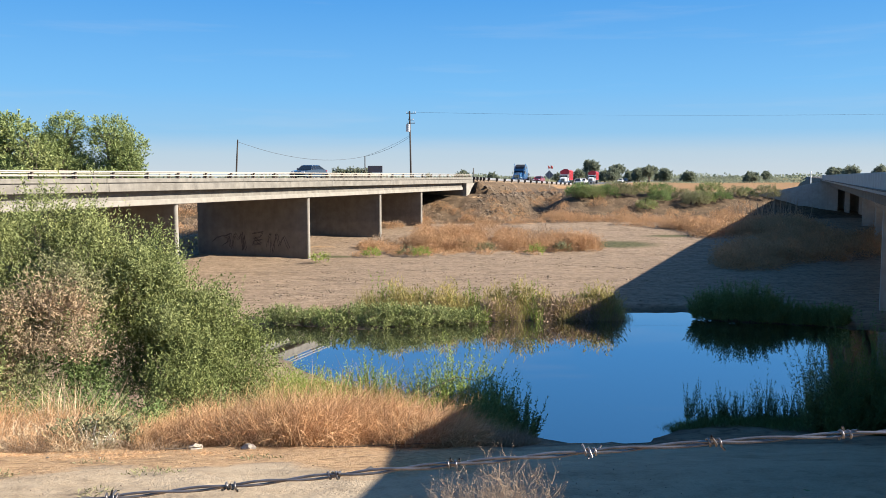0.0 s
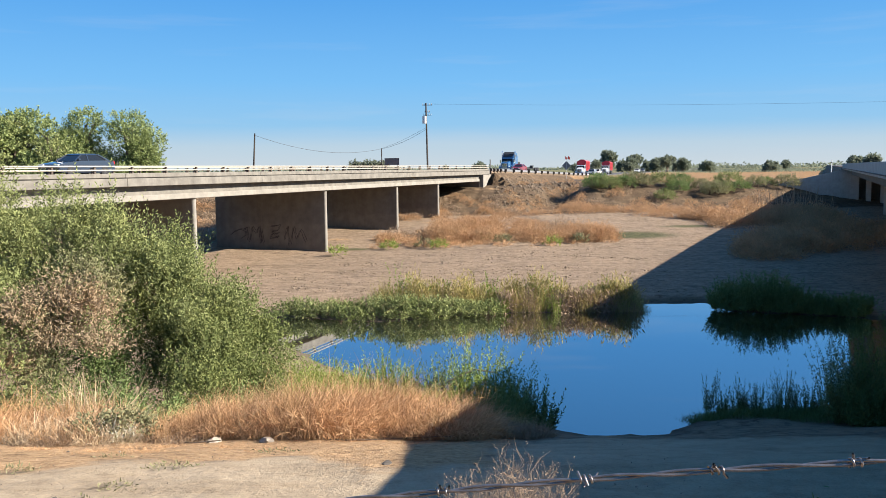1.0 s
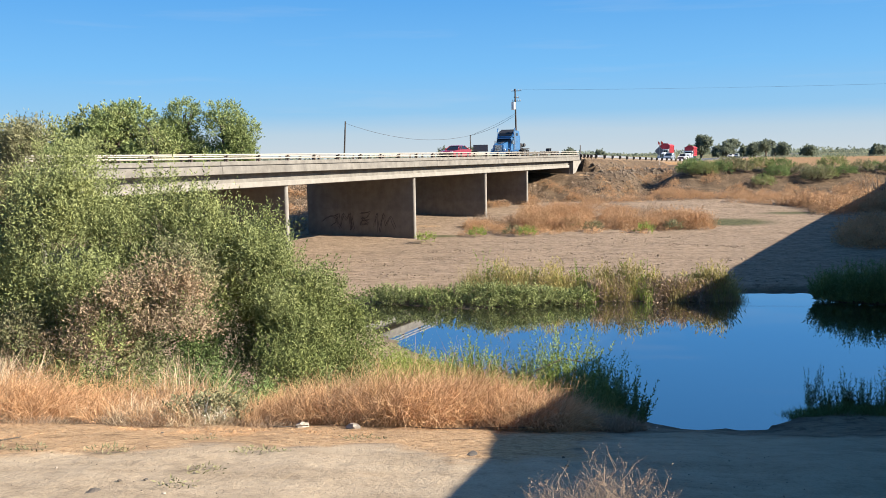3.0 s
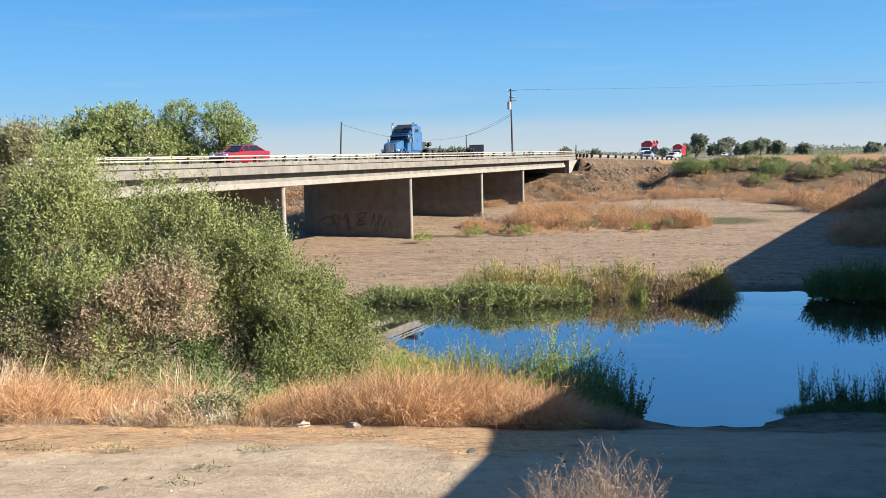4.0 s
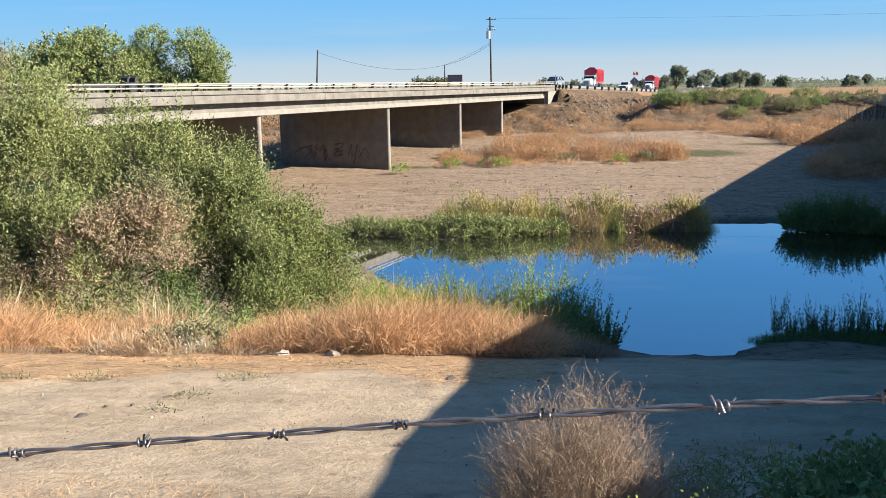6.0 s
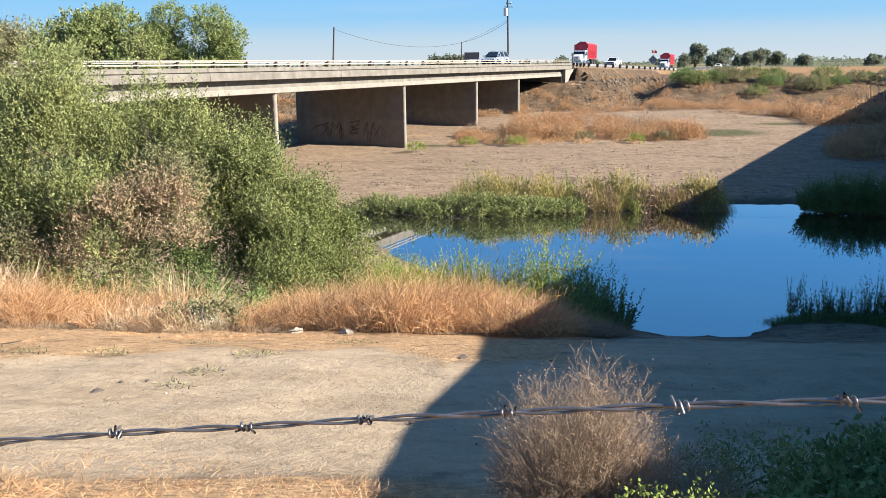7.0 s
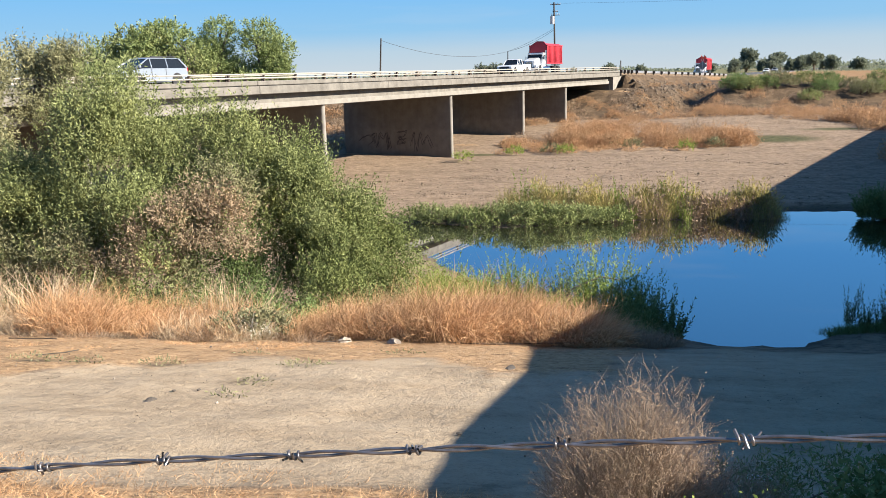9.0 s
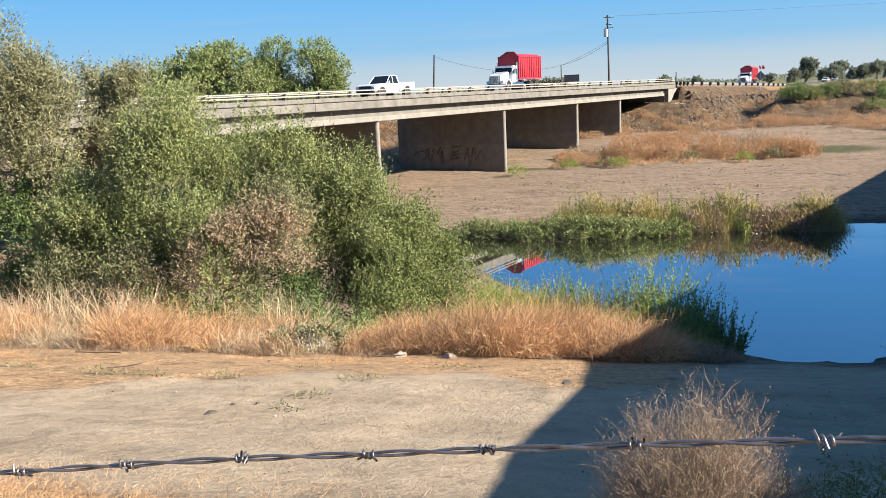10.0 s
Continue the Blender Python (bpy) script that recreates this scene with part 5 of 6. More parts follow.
for k, (px, h) in enumerate([(586, 3.6), (594, 3.2), (612, 3.8), (622, 3.2), (630, 3.6), (640, 3.4)]):
    y = 250.0
    tree("row tree of a distant orchard", (px - 780) / 1506 * y, y, 6.4 + h, (2.0, 0.4), LEAF_HAZY, 260 + k, 6, leaf=(0.4, 0.7), dens=3)


def far_hedges():
    """Low crops and hedgerows that close the plain under the horizon."""
    rng = np.random.RandomState(77)
    for name, lab, y0, y1, x0, x1, n, hh, mat in (("crop_field", "low green crop rows on the far plain", 330, 600, 90, 420, 26000, 1.1, LEAF_HAZY), ("hedgerow", "dark far hedgerow along the horizon", 900, 1100, -700, 900, 15000, 5.5, LEAF_HAZY)):
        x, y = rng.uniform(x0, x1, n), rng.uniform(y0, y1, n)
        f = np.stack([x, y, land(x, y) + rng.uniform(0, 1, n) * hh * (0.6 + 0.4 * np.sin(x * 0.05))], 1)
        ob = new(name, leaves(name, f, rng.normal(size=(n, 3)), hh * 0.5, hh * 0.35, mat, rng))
        tagged(ob, lab, "field", kind="stuff")


far_hedges()


# ---- roads beyond the bridges ----
def on_left(s, w):
    """A place on the left road: s along it, w across from the pier line, away from the camera."""
    p = OL + UL * s + NL * w
    return float(p[0]), float(p[1])


def drop(s):
    """How far the left road has come down from the bridge's level."""
    return 0.019 * min(max(s - 54.2, 0.0), 110.0)


def slope(bm, fall=True):
    for v in bm.verts:
        v.co.z -= drop(v.co.y) if fall else 0.0
    return bm


LINE_PAINT = paint("road_line", (0.7, 0.7, 0.66), 0.8)


def approach(name, origin, heading, s0, s1, x0, x1, z, label, fall=False):
    """A road on a low fill with sloping sides."""
    b = tagged(empty(name, (origin[0], origin[1], 0), -math.degrees(heading)), label, "road", kind="structure")
    for a, c in ((s0, 164.2), (164.2, s1)) if fall else ((s0, s1),):
        part("fill", slope(prism(bmesh.new(), [(x0 - 3.5, z - 2.6), (x0, z - 0.06), (x1, z - 0.06), (x1 + 3.5, z - 2.6)], a, c, "y"), fall), BANK_DIRT, b)
        part("pavement", slope(boxed(x0 + 0.6, x1 - 0.6, a, c, z - 0.056, z), fall), ASPHALT, b)
        for x in (x0 + 1.4, x1 - 1.4):
            part("edge_line", slope(boxed(x - 0.07, x + 0.07, a, c, z, z + 0.004), fall), LINE_PAINT, b)
    return b


approach("road_far", OL, TH_L, 54.2, 900, -13.2, 0.3, 7.8, "paved road on a low fill across the plain", True)
approach("road_near", OL, TH_L, -420, -63.6, -13.2, 0.9, 7.8, "paved road on a fill past the bridge")
approach("parallel_road_far", ORR, TH_R, 147.2, 900, 0.3, 19.0, 7.68, "second paved road on a low fill")
approach("parallel_road_near", ORR, TH_R, -200, 2.4, 1.4, 19.0, 7.62, "paved approach beside the fence")


# ---- poles, wires, signs, guard rail ----
def utility_pole(at, top, r, label, arms=(), can=None, lean=0.0):
    g = z_at(*at)
    b = tagged(empty("utility_pole", (*at, g)), label, "utility pole")
    part("shaft", tube(bmesh.new(), (0, 0, -0.5), (lean, 0, top - g), r, r * 0.7, 10), WOOD, b)
    for z, w in arms:
        a = part("cross_arm", boxed(-w, w, -0.06, 0.06, z - g - 0.06, z - g + 0.06), WOOD, b)
        for x in (-w * 0.9, -w * 0.45, w * 0.45, w * 0.9):
            part("insulator", tube(bmesh.new(), (x, 0, z - g + 0.06), (x, 0, z - g + 0.3), 0.06, 0.04, 8), STEEL, a)
    if can:
        part("transformer", tube(bmesh.new(), (-0.55, -0.1, can - g - 0.7), (-0.55, -0.1, can - g + 0.7), 0.42, 0.42, 14), STEEL, b)
    return b


utility_pole((-6.9, 165), 20.6, 0.19, "tall dark wooden utility pole with transformer", ((20.2, 0.95), (18.3, 0.8), (18.9, 0.5)), 17.4, -0.25)
utility_pole((-32.3, 130), 13.7, 0.15, "short dark wooden pole, slightly leaning", (), None, 0.55)
utility_pole((-16.3, 170), 12.2, 0.13, "short dark wooden pole")


def cable(name, a, b, sag, r=0.02):
    cu = bpy.data.curves.new(name, "CURVE")
    cu.dimensions, cu.bevel_depth = "3D", r
    sp = cu.splines.new("POLY")
    sp.points.add(16)
    for k in range(17):
        t = k / 16
        p = Vector(a).lerp(Vector(b), t) - Vector((0, 0, sag * 4 * t * (1 - t)))
        sp.points[k].co = (*p, 1)
    cu.materials.append(paint("black_cable", (0.03, 0.03, 0.03), 0.7))
    return tagged(new(name, cu), "black overhead cable sagging between poles", "cable")


cable("overhead_cable", (-31.8, 130, 13.4), (-16.3, 170, 12.1), 1.6, 0.025)
cable("overhead_cable", (-16.3, 170, 12.1), (-7.2, 165, 15.6), 0.5, 0.025)
cable("overhead_cable", (-16.3, 170, 12.1), (-7.2, 165, 15.9), 0.25, 0.02)
cable("overhead_cable", (-6.2, 165, 20.4), (150, 150, 20.6), 1.3, 0.007)
cable("overhead_cable", (-7.8, 165, 20.4), (150, 152, 20.8), 1.3, 0.006)


def road_sign():
    b = tagged(empty("road_sign", (-14.7, 175, z_at(-14.7, 175)), -10), "back of a wide dark road sign on two posts", "road sign")
    g = z_at(-14.7, 175)
    part("panel", boxed(-1.55, 1.55, -0.03, 0.03, 8.9 - g, 10.3 - g, bevel=0.02), paint("sign_back", (0.10, 0.10, 0.11), 0.6), b)
    for xx in (-1.1, 1.1):
        part("post", boxed(xx - 0.06, xx + 0.06, 0.03, 0.13, -0.4, 10.2 - g), WOOD, b)


def warning_sign():
    """Back of a diamond work sign with two flags on its top."""
    x, y = on_left(103, -2.6)
    g = z_at(x, y)
    up = 6.45 - g
    b = tagged(empty("warning_sign", (x, y, g), -20), "grey back of a diamond work sign with orange flags", "road sign")
    part("panel", prism(bmesh.new(), [(-0.95, 1.95 + up), (0, 1.0 + up), (0.95, 1.95 + up), (0, 2.9 + up)], -0.02, 0.02, "y"), paint("sign_metal", (0.16, 0.17, 0.18), 0.55, 0.3), b)
    part("stand", tube(bmesh.new(), (0, 0, -0.1), (0, 0, 2.9 + up), 0.035), STEEL, b)
    for sx in (-1, 1):
        st = part("flag_staff", tube(bmesh.new(), (0.1 * sx, 0, 2.7 + up), (0.35 * sx, 0, 4.05 + up), 0.015), STEEL, b)
        part("flag", prism(bmesh.new(), [(0.33 * sx, 4.0 + up), (0.33 * sx + 0.45, 3.6 + up), (0.33 * sx + 0.4, 3.2 + up), (0.22 * sx, 3.3 + up)], -0.015, 0.015, "y"), paint("orange_flag", (0.9, 0.10, 0.05), 0.7), st, "orange flag")


def guard_rail():
    b = tagged(empty("guard_rail", (OL[0], OL[1], 0), -math.degrees(TH_L)), "steel guard rail on short wooden posts", "guard rail")
    prof = [(-0.02, 7.62), (0.05, 7.68), (0.05, 7.76), (0.0, 7.81), (0.05, 7.86), (0.05, 7.94), (-0.02, 8.0), (-0.04, 8.0), (0.02, 7.93), (0.02, 7.87), (-0.03, 7.81), (0.02, 7.75), (0.02, 7.69), (-0.04, 7.62)]
    bm = bmesh.new()
    s0, s1 = 53.2, 140.0
    a = [bm.verts.new((0.6 + x, s0, z)) for x, z in prof]
    c = [bm.verts.new((0.6 + x, s1, z)) for x, z in prof]
    for i in range(len(prof)):
        j = (i + 1) % len(prof)
        bm.faces.new((a[i], a[j], c[j], c[i]))
    bmesh.ops.recalc_face_normals(bm, faces=bm.faces)
    part("beam", slope(bm), STEEL, b)
    for s in [54.0, 55.9, 57.8, 59.7] + [62.5 + 5.2 * k for k in range(15)]:
        p = part("post", slope(boxed(0.62, 0.86, s - 0.12, s + 0.12, 6.6, 8.06, bevel=0.02)), WOOD, b)
        part("block", slope(boxed(0.86, 1.02, s - 0.1, s + 0.1, 7.6, 8.0)), WOOD, p)
    # dark marker plate at the bridge's end
    part("marker_plate", boxed(0.5, 0.56, 54.4, 54.8, 8.1, 9.4), paint("marker", (0.05, 0.05, 0.05), 0.6), b)


def guide_post():
    """Slim white marker at the end of the second bridge."""
    g = z_at(60.4, 142)
    b = tagged(empty("guide_post", (60.4, 142, g)), "slim white marker post beside the road", "marker post")
    part("shaft", boxed(-0.09, 0.09, -0.03, 0.03, -0.3, 8.8 - g, bevel=0.02), LINE_PAINT, b)
    part("band", boxed(-0.092, 0.092, -0.034, 0.034, 8.3 - g, 8.45 - g), RUST, b)


guide_post()
road_sign()
warning_sign()
guard_rail()

# ---- vehicles: +x ahead, y to their left, on z = 0 ----
GLASS = Mat("tinted_glass", 0.06).color((0.012, 0.014, 0.016)).m
TYRE = paint("tyre_rubber", (0.02, 0.02, 0.021), 0.85)
RIM = paint("alloy_rim", (0.45, 0.45, 0.46), 0.35, 0.9)
CHROME = paint("chrome", (0.75, 0.76, 0.78), 0.14, 1.0, 0.04)
BLACK = paint("black_plastic", (0.025, 0.025, 0.027), 0.6)
LAMP = Mat("lamp_lens", 0.1).color((0.7, 0.7, 0.68)).m
TAIL = paint("tail_lamp", (0.45, 0.02, 0.02), 0.25)
FRAME_DARK = paint("greasy_frame", (0.03, 0.028, 0.027), 0.7, 0.2)
WHITE = paint("white_paint", (0.6, 0.6, 0.6), 0.28, 0, 0.04, coat=0.5)
BLUE = paint("blue_paint", (0.035, 0.115, 0.245), 0.25, 0.1, 0.1, coat=0.7)
RED = paint("red_car_paint", (0.22, 0.012, 0.02), 0.25, 0.1, 0.08, coat=0.7)
NAVY = paint("navy_car_paint", (0.035, 0.045, 0.065), 0.22, 0.2, 0.08, coat=0.8)
SILVER = paint("pale_silver_paint", (0.28, 0.31, 0.35), 0.28, 0.3, 0.05, coat=0.6)
RED_BOX = paint("red_container_paint", (0.36, 0.022, 0.035), 0.5, 0, 0.14, 2.0)


def hull(bm, lo, hi):
    """A block between two level rectangles (x0, x1, half width, z)."""
    vs = [bm.verts.new((x, y, r[3])) for r in (lo, hi) for x, y in ((r[0], -r[2]), (r[1], -r[2]), (r[1], r[2]), (r[0], r[2]))]
    for f in ((3, 2, 1, 0), (4, 5, 6, 7), (0, 1, 5, 4), (1, 2, 6, 5), (2, 3, 7, 6), (3, 0, 4, 7)):
        bm.faces.new([vs[i] for i in f])
    bmesh.ops.recalc_face_normals(bm, faces=bm.faces)
    return bm


def profile_body(pts, half, taper=0.06, bevel=0.05):
    bm = prism(bmesh.new(), pts, -half, half, "y")
    bmesh.ops.bevel(bm, geom=[e for e in bm.edges if e.calc_length() > 0.15], offset=bevel, segments=2, affect="EDGES")
    zmax = max(v.co.z for v in bm.verts)
    for v in bm.verts:
        v.co.y *= 1 - taper * max(0, v.co.z / zmax - 0.4)
    return bm


def wheel(parent, x, y, r, w, dual=False):
    wh = part("wheel", tube(bmesh.new(), (0, -w / 2, 0), (0, w / 2, 0), r * 0.6, None, 14), BLACK, parent, m=pose(x, y, r))
    bm = bmesh.new()
    n = 20
    rings = [(r * 0.62, -w / 2), (r * 0.96, -w / 2), (r, -w * 0.35), (r, w * 0.35), (r * 0.96, w / 2), (r * 0.62, w / 2)]
    vs = [[bm.verts.new((math.cos(6.2832 * k / n) * rr, yy, math.sin(6.2832 * k / n) * rr)) for k in range(n)] for rr, yy in rings]
    for a, b in zip(vs, vs[1:]):
        for k in range(n):
            bm.faces.new((a[k], a[(k + 1) % n], b[(k + 1) % n], b[k]))
    bmesh.ops.recalc_face_normals(bm, faces=bm.faces)
    part("tyre", bm, TYRE, wh)
    side = 1 if y > 0 else -1
    bm = bmesh.new()
    tube(bm, (0, side * w * 0.3, 0), (0, side * w * 0.47, 0), r * 0.6, r * 0.5, 16)
    tube(bm, (0, side * w * 0.4, 0), (0, side * w * 0.55, 0), r * 0.16, r * 0.12, 10)
    part("rim", bm, RIM, wh)
    return wh


def greenhouse(b, color, z0, z1, fx0, fx1, rx0, rx1, half, htop, posts=()):
    """Glass house between belt line and roof, with roof skin and pillars."""
    g = part("window_glass", hull(bmesh.new(), (rx0, fx0, half, z0), (rx1, fx1, htop, z1)), GLASS, b)
    part("roof", hull(bmesh.new(), (rx1 - 0.05, fx1 + 0.06, htop + 0.02, z1), (rx1 + 0.15, fx1 - 0.15, htop - 0.12, z1 + 0.07)), color, b)
    for sy in (-1, 1):
        part("pillar", tube(bmesh.new(), (fx0, sy * half, z0), (fx1, sy * htop, z1 + 0.01), 0.045, 0.04, 6), color, g)
        part("pillar", tube(bmesh.new(), (rx0, sy * half, z0), (rx1, sy * htop, z1 + 0.01), 0.07, 0.06, 6), color, g)
        for px in posts:
            part("pillar", tube(bmesh.new(), (px, sy * (half + 0.005), z0), (px - 0.04, sy * (htop + 0.005), z1 + 0.01), 0.04, 0.04, 6), color, g)
        part("mirror", boxed(fx0 - 0.35, fx0 - 0.2, sy * (half + 0.06) - 0.08, sy * (half + 0.06) + 0.08, z0 + 0.02, z0 + 0.18, bevel=0.03), color, b)
    return g


def lamps(b, xf, xr, half, zf, zr):
    for sy in (-1, 1):
        part("headlight", boxed(xf - 0.12, xf + 0.015, sy * (half - 0.28) - 0.2, sy * (half - 0.28) + 0.2, zf - 0.08, zf + 0.08, bevel=0.03), LAMP, b)
        part("tail_light", boxed(xr - 0.015, xr + 0.1, sy * (half - 0.14) - 0.12, sy * (half - 0.14) + 0.12, zr - 0.1, zr + 0.12, bevel=0.03), TAIL, b)


def sedan(name, label, color, length=4.9):
    b = tagged(empty(name), label, "car")
    h, f, r = 0.9, length / 2, -length / 2
    part("body", profile_body([(r, 0.35), (r - 0.0, 0.75), (r + 0.1, 1.0), (r + 0.9, 1.02), (f - 1.6, 0.98), (f - 0.3, 0.82), (f, 0.68), (f, 0.3), (f - 0.5, 0.2), (r + 0.5, 0.2)], h), color, b)
    greenhouse(b, color, 0.98, 1.4, f - 1.45, f - 2.2, r + 0.5, r + 1.35, h - 0.1, 0.6, (-0.1,))
    part("bumper", boxed(f - 0.05, f + 0.04, -0.8, 0.8, 0.3, 0.5, bevel=0.03), BLACK, b)
    part("grille", boxed(f - 0.03, f + 0.02, -0.5, 0.5, 0.55, 0.7, bevel=0.01), BLACK, b)
    lamps(b, f, r, h, 0.68, 0.85)
    for x in (f - 0.95, r + 1.0):
        for y in (-0.8, 0.8):
            wheel(b, x, y, 0.33, 0.22)
    return b


def minivan(name, label, color):
    b = tagged(empty(name), label, "car")
    f, r, h = 2.55, -2.55, 0.98
    part("body", profile_body([(r, 0.45), (r, 1.0), (r + 0.06, 1.14), (f - 1.5, 1.1), (f - 0.75, 1.0), (f - 0.2, 0.8), (f, 0.6), (f, 0.34), (f - 0.4, 0.24), (r + 0.5, 0.24)], h, bevel=0.07), color, b)
    greenhouse(b, color, 1.1, 1.66, f - 0.85, f - 2.0, r + 0.08, r + 0.55, h - 0.07, 0.72, (0.45, -0.85))
    part("grille", boxed(f - 0.03, f + 0.025, -0.45, 0.45, 0.5, 0.62, bevel=0.01), BLACK, b)
    for sy in (-1, 1):
        for x in (0.5, -0.65):
            part("door_seam", boxed(x - 0.012, x + 0.012, sy * (h + 0.001) - 0.004, sy * (h + 0.001) + 0.004, 0.36, 1.06), BLACK, b)
        for x in (f - 0.95, r + 1.0):
            part("wheel_arch", tube(bmesh.new(), (x, sy * (h - 0.06), 0.38), (x, sy * (h + 0.008), 0.38), 0.43, None, 18), BLACK, b)
    for sy in (-1, 1):
        part("roof_rack", boxed(-1.9, 0.2, sy * 0.62 - 0.03, sy * 0.62 + 0.03, 1.77, 1.82), BLACK, b)
    lamps(b, f, r, h, 0.8, 1.0)
    part("bumper", boxed(f - 0.05, f + 0.04, -0.85, 0.85, 0.3, 0.5, bevel=0.03), BLACK, b)
    for x in (f - 0.95, r + 1.0):
        for y in (-0.86, 0.86):
            wheel(b, x, y, 0.35, 0.23)
    return b


def pickup(name, label, color):
    b = tagged(empty(name), label, "pickup truck")
    f, r, h = 2.85, -2.85, 0.97
    part("body", profile_body([(-0.55, 0.45), (-0.55, 1.12), (f - 1.75, 1.14), (f - 0.3, 1.08), (f, 0.95), (f, 0.45), (f - 0.5, 0.35), (-0.2, 0.35)], h), color, b)
    bm = boxed(r, -0.58, -h, -h + 0.09, 0.5, 1.18, bevel=0.02)
    box(bm, r, -0.58, h - 0.09, h, 0.5, 1.18, bevel=0.02)
    box(bm, r, r + 0.08, -h + 0.09, h - 0.09, 0.5, 1.18)
    box(bm, r + 0.08, -0.58, -h + 0.09, h - 0.09, 0.5, 0.62)
    part("bed", bm, color, b)
    greenhouse(b, color, 1.12, 1.72, f - 1.7, f - 2.35, -0.55, -0.4, h - 0.08, 0.76, (0.25,))
    part("grille", boxed(f - 0.02, f + 0.03, -0.62, 0.62, 0.72, 0.93, bevel=0.01), BLACK, b)
    part("bumper", boxed(f - 0.05, f + 0.08, -0.9, 0.9, 0.42, 0.62, bevel=0.03), BLACK, b)
    lamps(b, f, r, h, 0.86, 0.95)
    for x in (f - 1.0, r + 1.15):
        for y in (-0.85, 0.85):
            wheel(b, x, y, 0.39, 0.26)
        for sy in (-1, 1):
            bm = bmesh.new()
            tube(bm, (x, sy * (h - 0.06), 0.42), (x, sy * (h + 0.012), 0.42), 0.47, None, 18)
            part("wheel_arch", bm, BLACK, b)
    return b


def truck_front(b, color, nose, cab_back, roof, wide=1.15):
    """Long-nosed tractor front: hood, grille, bumper, fenders, cab with split windscreen."""
    part("hood", profile_body([(nose - 2.0, 0.9), (nose - 2.0, 2.12), (nose - 0.5, 1.85), (nose - 0.08, 1.65), (nose - 0.05, 0.85)], 0.78, 0.05, 0.09), color, b)
    g = part("grille", boxed(nose - 0.08, nose + 0.02, -0.5, 0.5, 0.82, 1.66, bevel=0.04), CHROME, b)
    for k in range(9):
        part("grille_bar", boxed(nose + 0.02, nose + 0.04, -0.45 + k * 0.105, -0.40 + k * 0.105, 0.88, 1.6), BLACK, g)
    part("bumper", boxed(nose - 0.12, nose + 0.16, -1.2, 1.2, 0.38, 0.78, bevel=0.06), CHROME, b)
    for sy in (-1, 1):
        fd = bmesh.new()
        n, rr = 9, 0.68
        ring = []
        for k in range(n + 1):
            a = math.pi * k / n
            ring.append((nose - 1.05 + math.cos(a) * rr, 0.55 + math.sin(a) * rr))
        inner = [(x + (nose - 1.05 - x) * 0.14, z - 0.06) for x, z in ring[::-1]]
        prism(fd, ring + inner, sy * 0.72, sy * 1.2, "y")
        part("fender", fd, color, b)
        part("headlight", boxed(nose - 0.3, nose - 0.05, sy * 0.9 - 0.17, sy * 0.9 + 0.17, 0.92, 1.14, bevel=0.04), LAMP, b)
        part("fuel_tank", tube(bmesh.new(), (cab_back + 1.2, sy * 0.95, 0.72), (cab_back - 1.4, sy * 0.95, 0.72), 0.32, None, 14), CHROME, b)
        part("mirror", boxed(nose - 2.3, nose - 2.2, sy * 1.4 - 0.1, sy * 1.4 + 0.1, 1.75, 2.3, bevel=0.03), CHROME, b)
        part("door_window", hull(bmesh.new(), (cab_back + 0.35, nose - 2.15, 0.006, 1.86), (cab_back + 0.35, nose - 2.4, 0.006, 2.42)), GLASS, b, m=pose(0, sy * (wide - 0.0), 0, 0, 0, 0))
        wheel(b, nose - 1.05, sy * 0.98, 0.52, 0.3)
    part("cab", hull(bmesh.new(), (cab_back, nose - 1.95, wide, 0.85), (cab_back, nose - 2.3, wide - 0.08, roof)), color, b)
    part("windscreen", prism(bmesh.new(), [(nose - 1.99, 1.98), (nose - 1.96, 1.99), (nose - 2.17, 2.52), (nose - 2.2, 2.51)], -0.98, 0.98, "y"), GLASS, b)
    part("visor", boxed(nose - 2.25, nose - 2.0, -1.02, 1.02, 2.52, 2.6, bevel=0.02), color, b)


def chassis(b, x0, x1, axles, r=0.52):
    for sy in (-1, 1):
        part("frame_rail", boxed(x0, x1, sy * 0.43 - 0.05, sy * 0.43 + 0.05, 0.75, 1.02), FRAME_DARK, b)
    for x in axles:
        for sy in (-1, 1):
            wheel(b, x, sy * 0.95, r, 0.5)
            ml = bmesh.new()
            prism(ml, [(x - 0.62, 1.12), (x - 0.3, 1.2), (x + 0.3, 1.2), (x + 0.62, 1.12), (x + 0.62, 1.09), (x - 0.62, 1.09)], sy * 0.7, sy * 1.22, "y")
            part("mudguard", ml, FRAME_DARK, b)


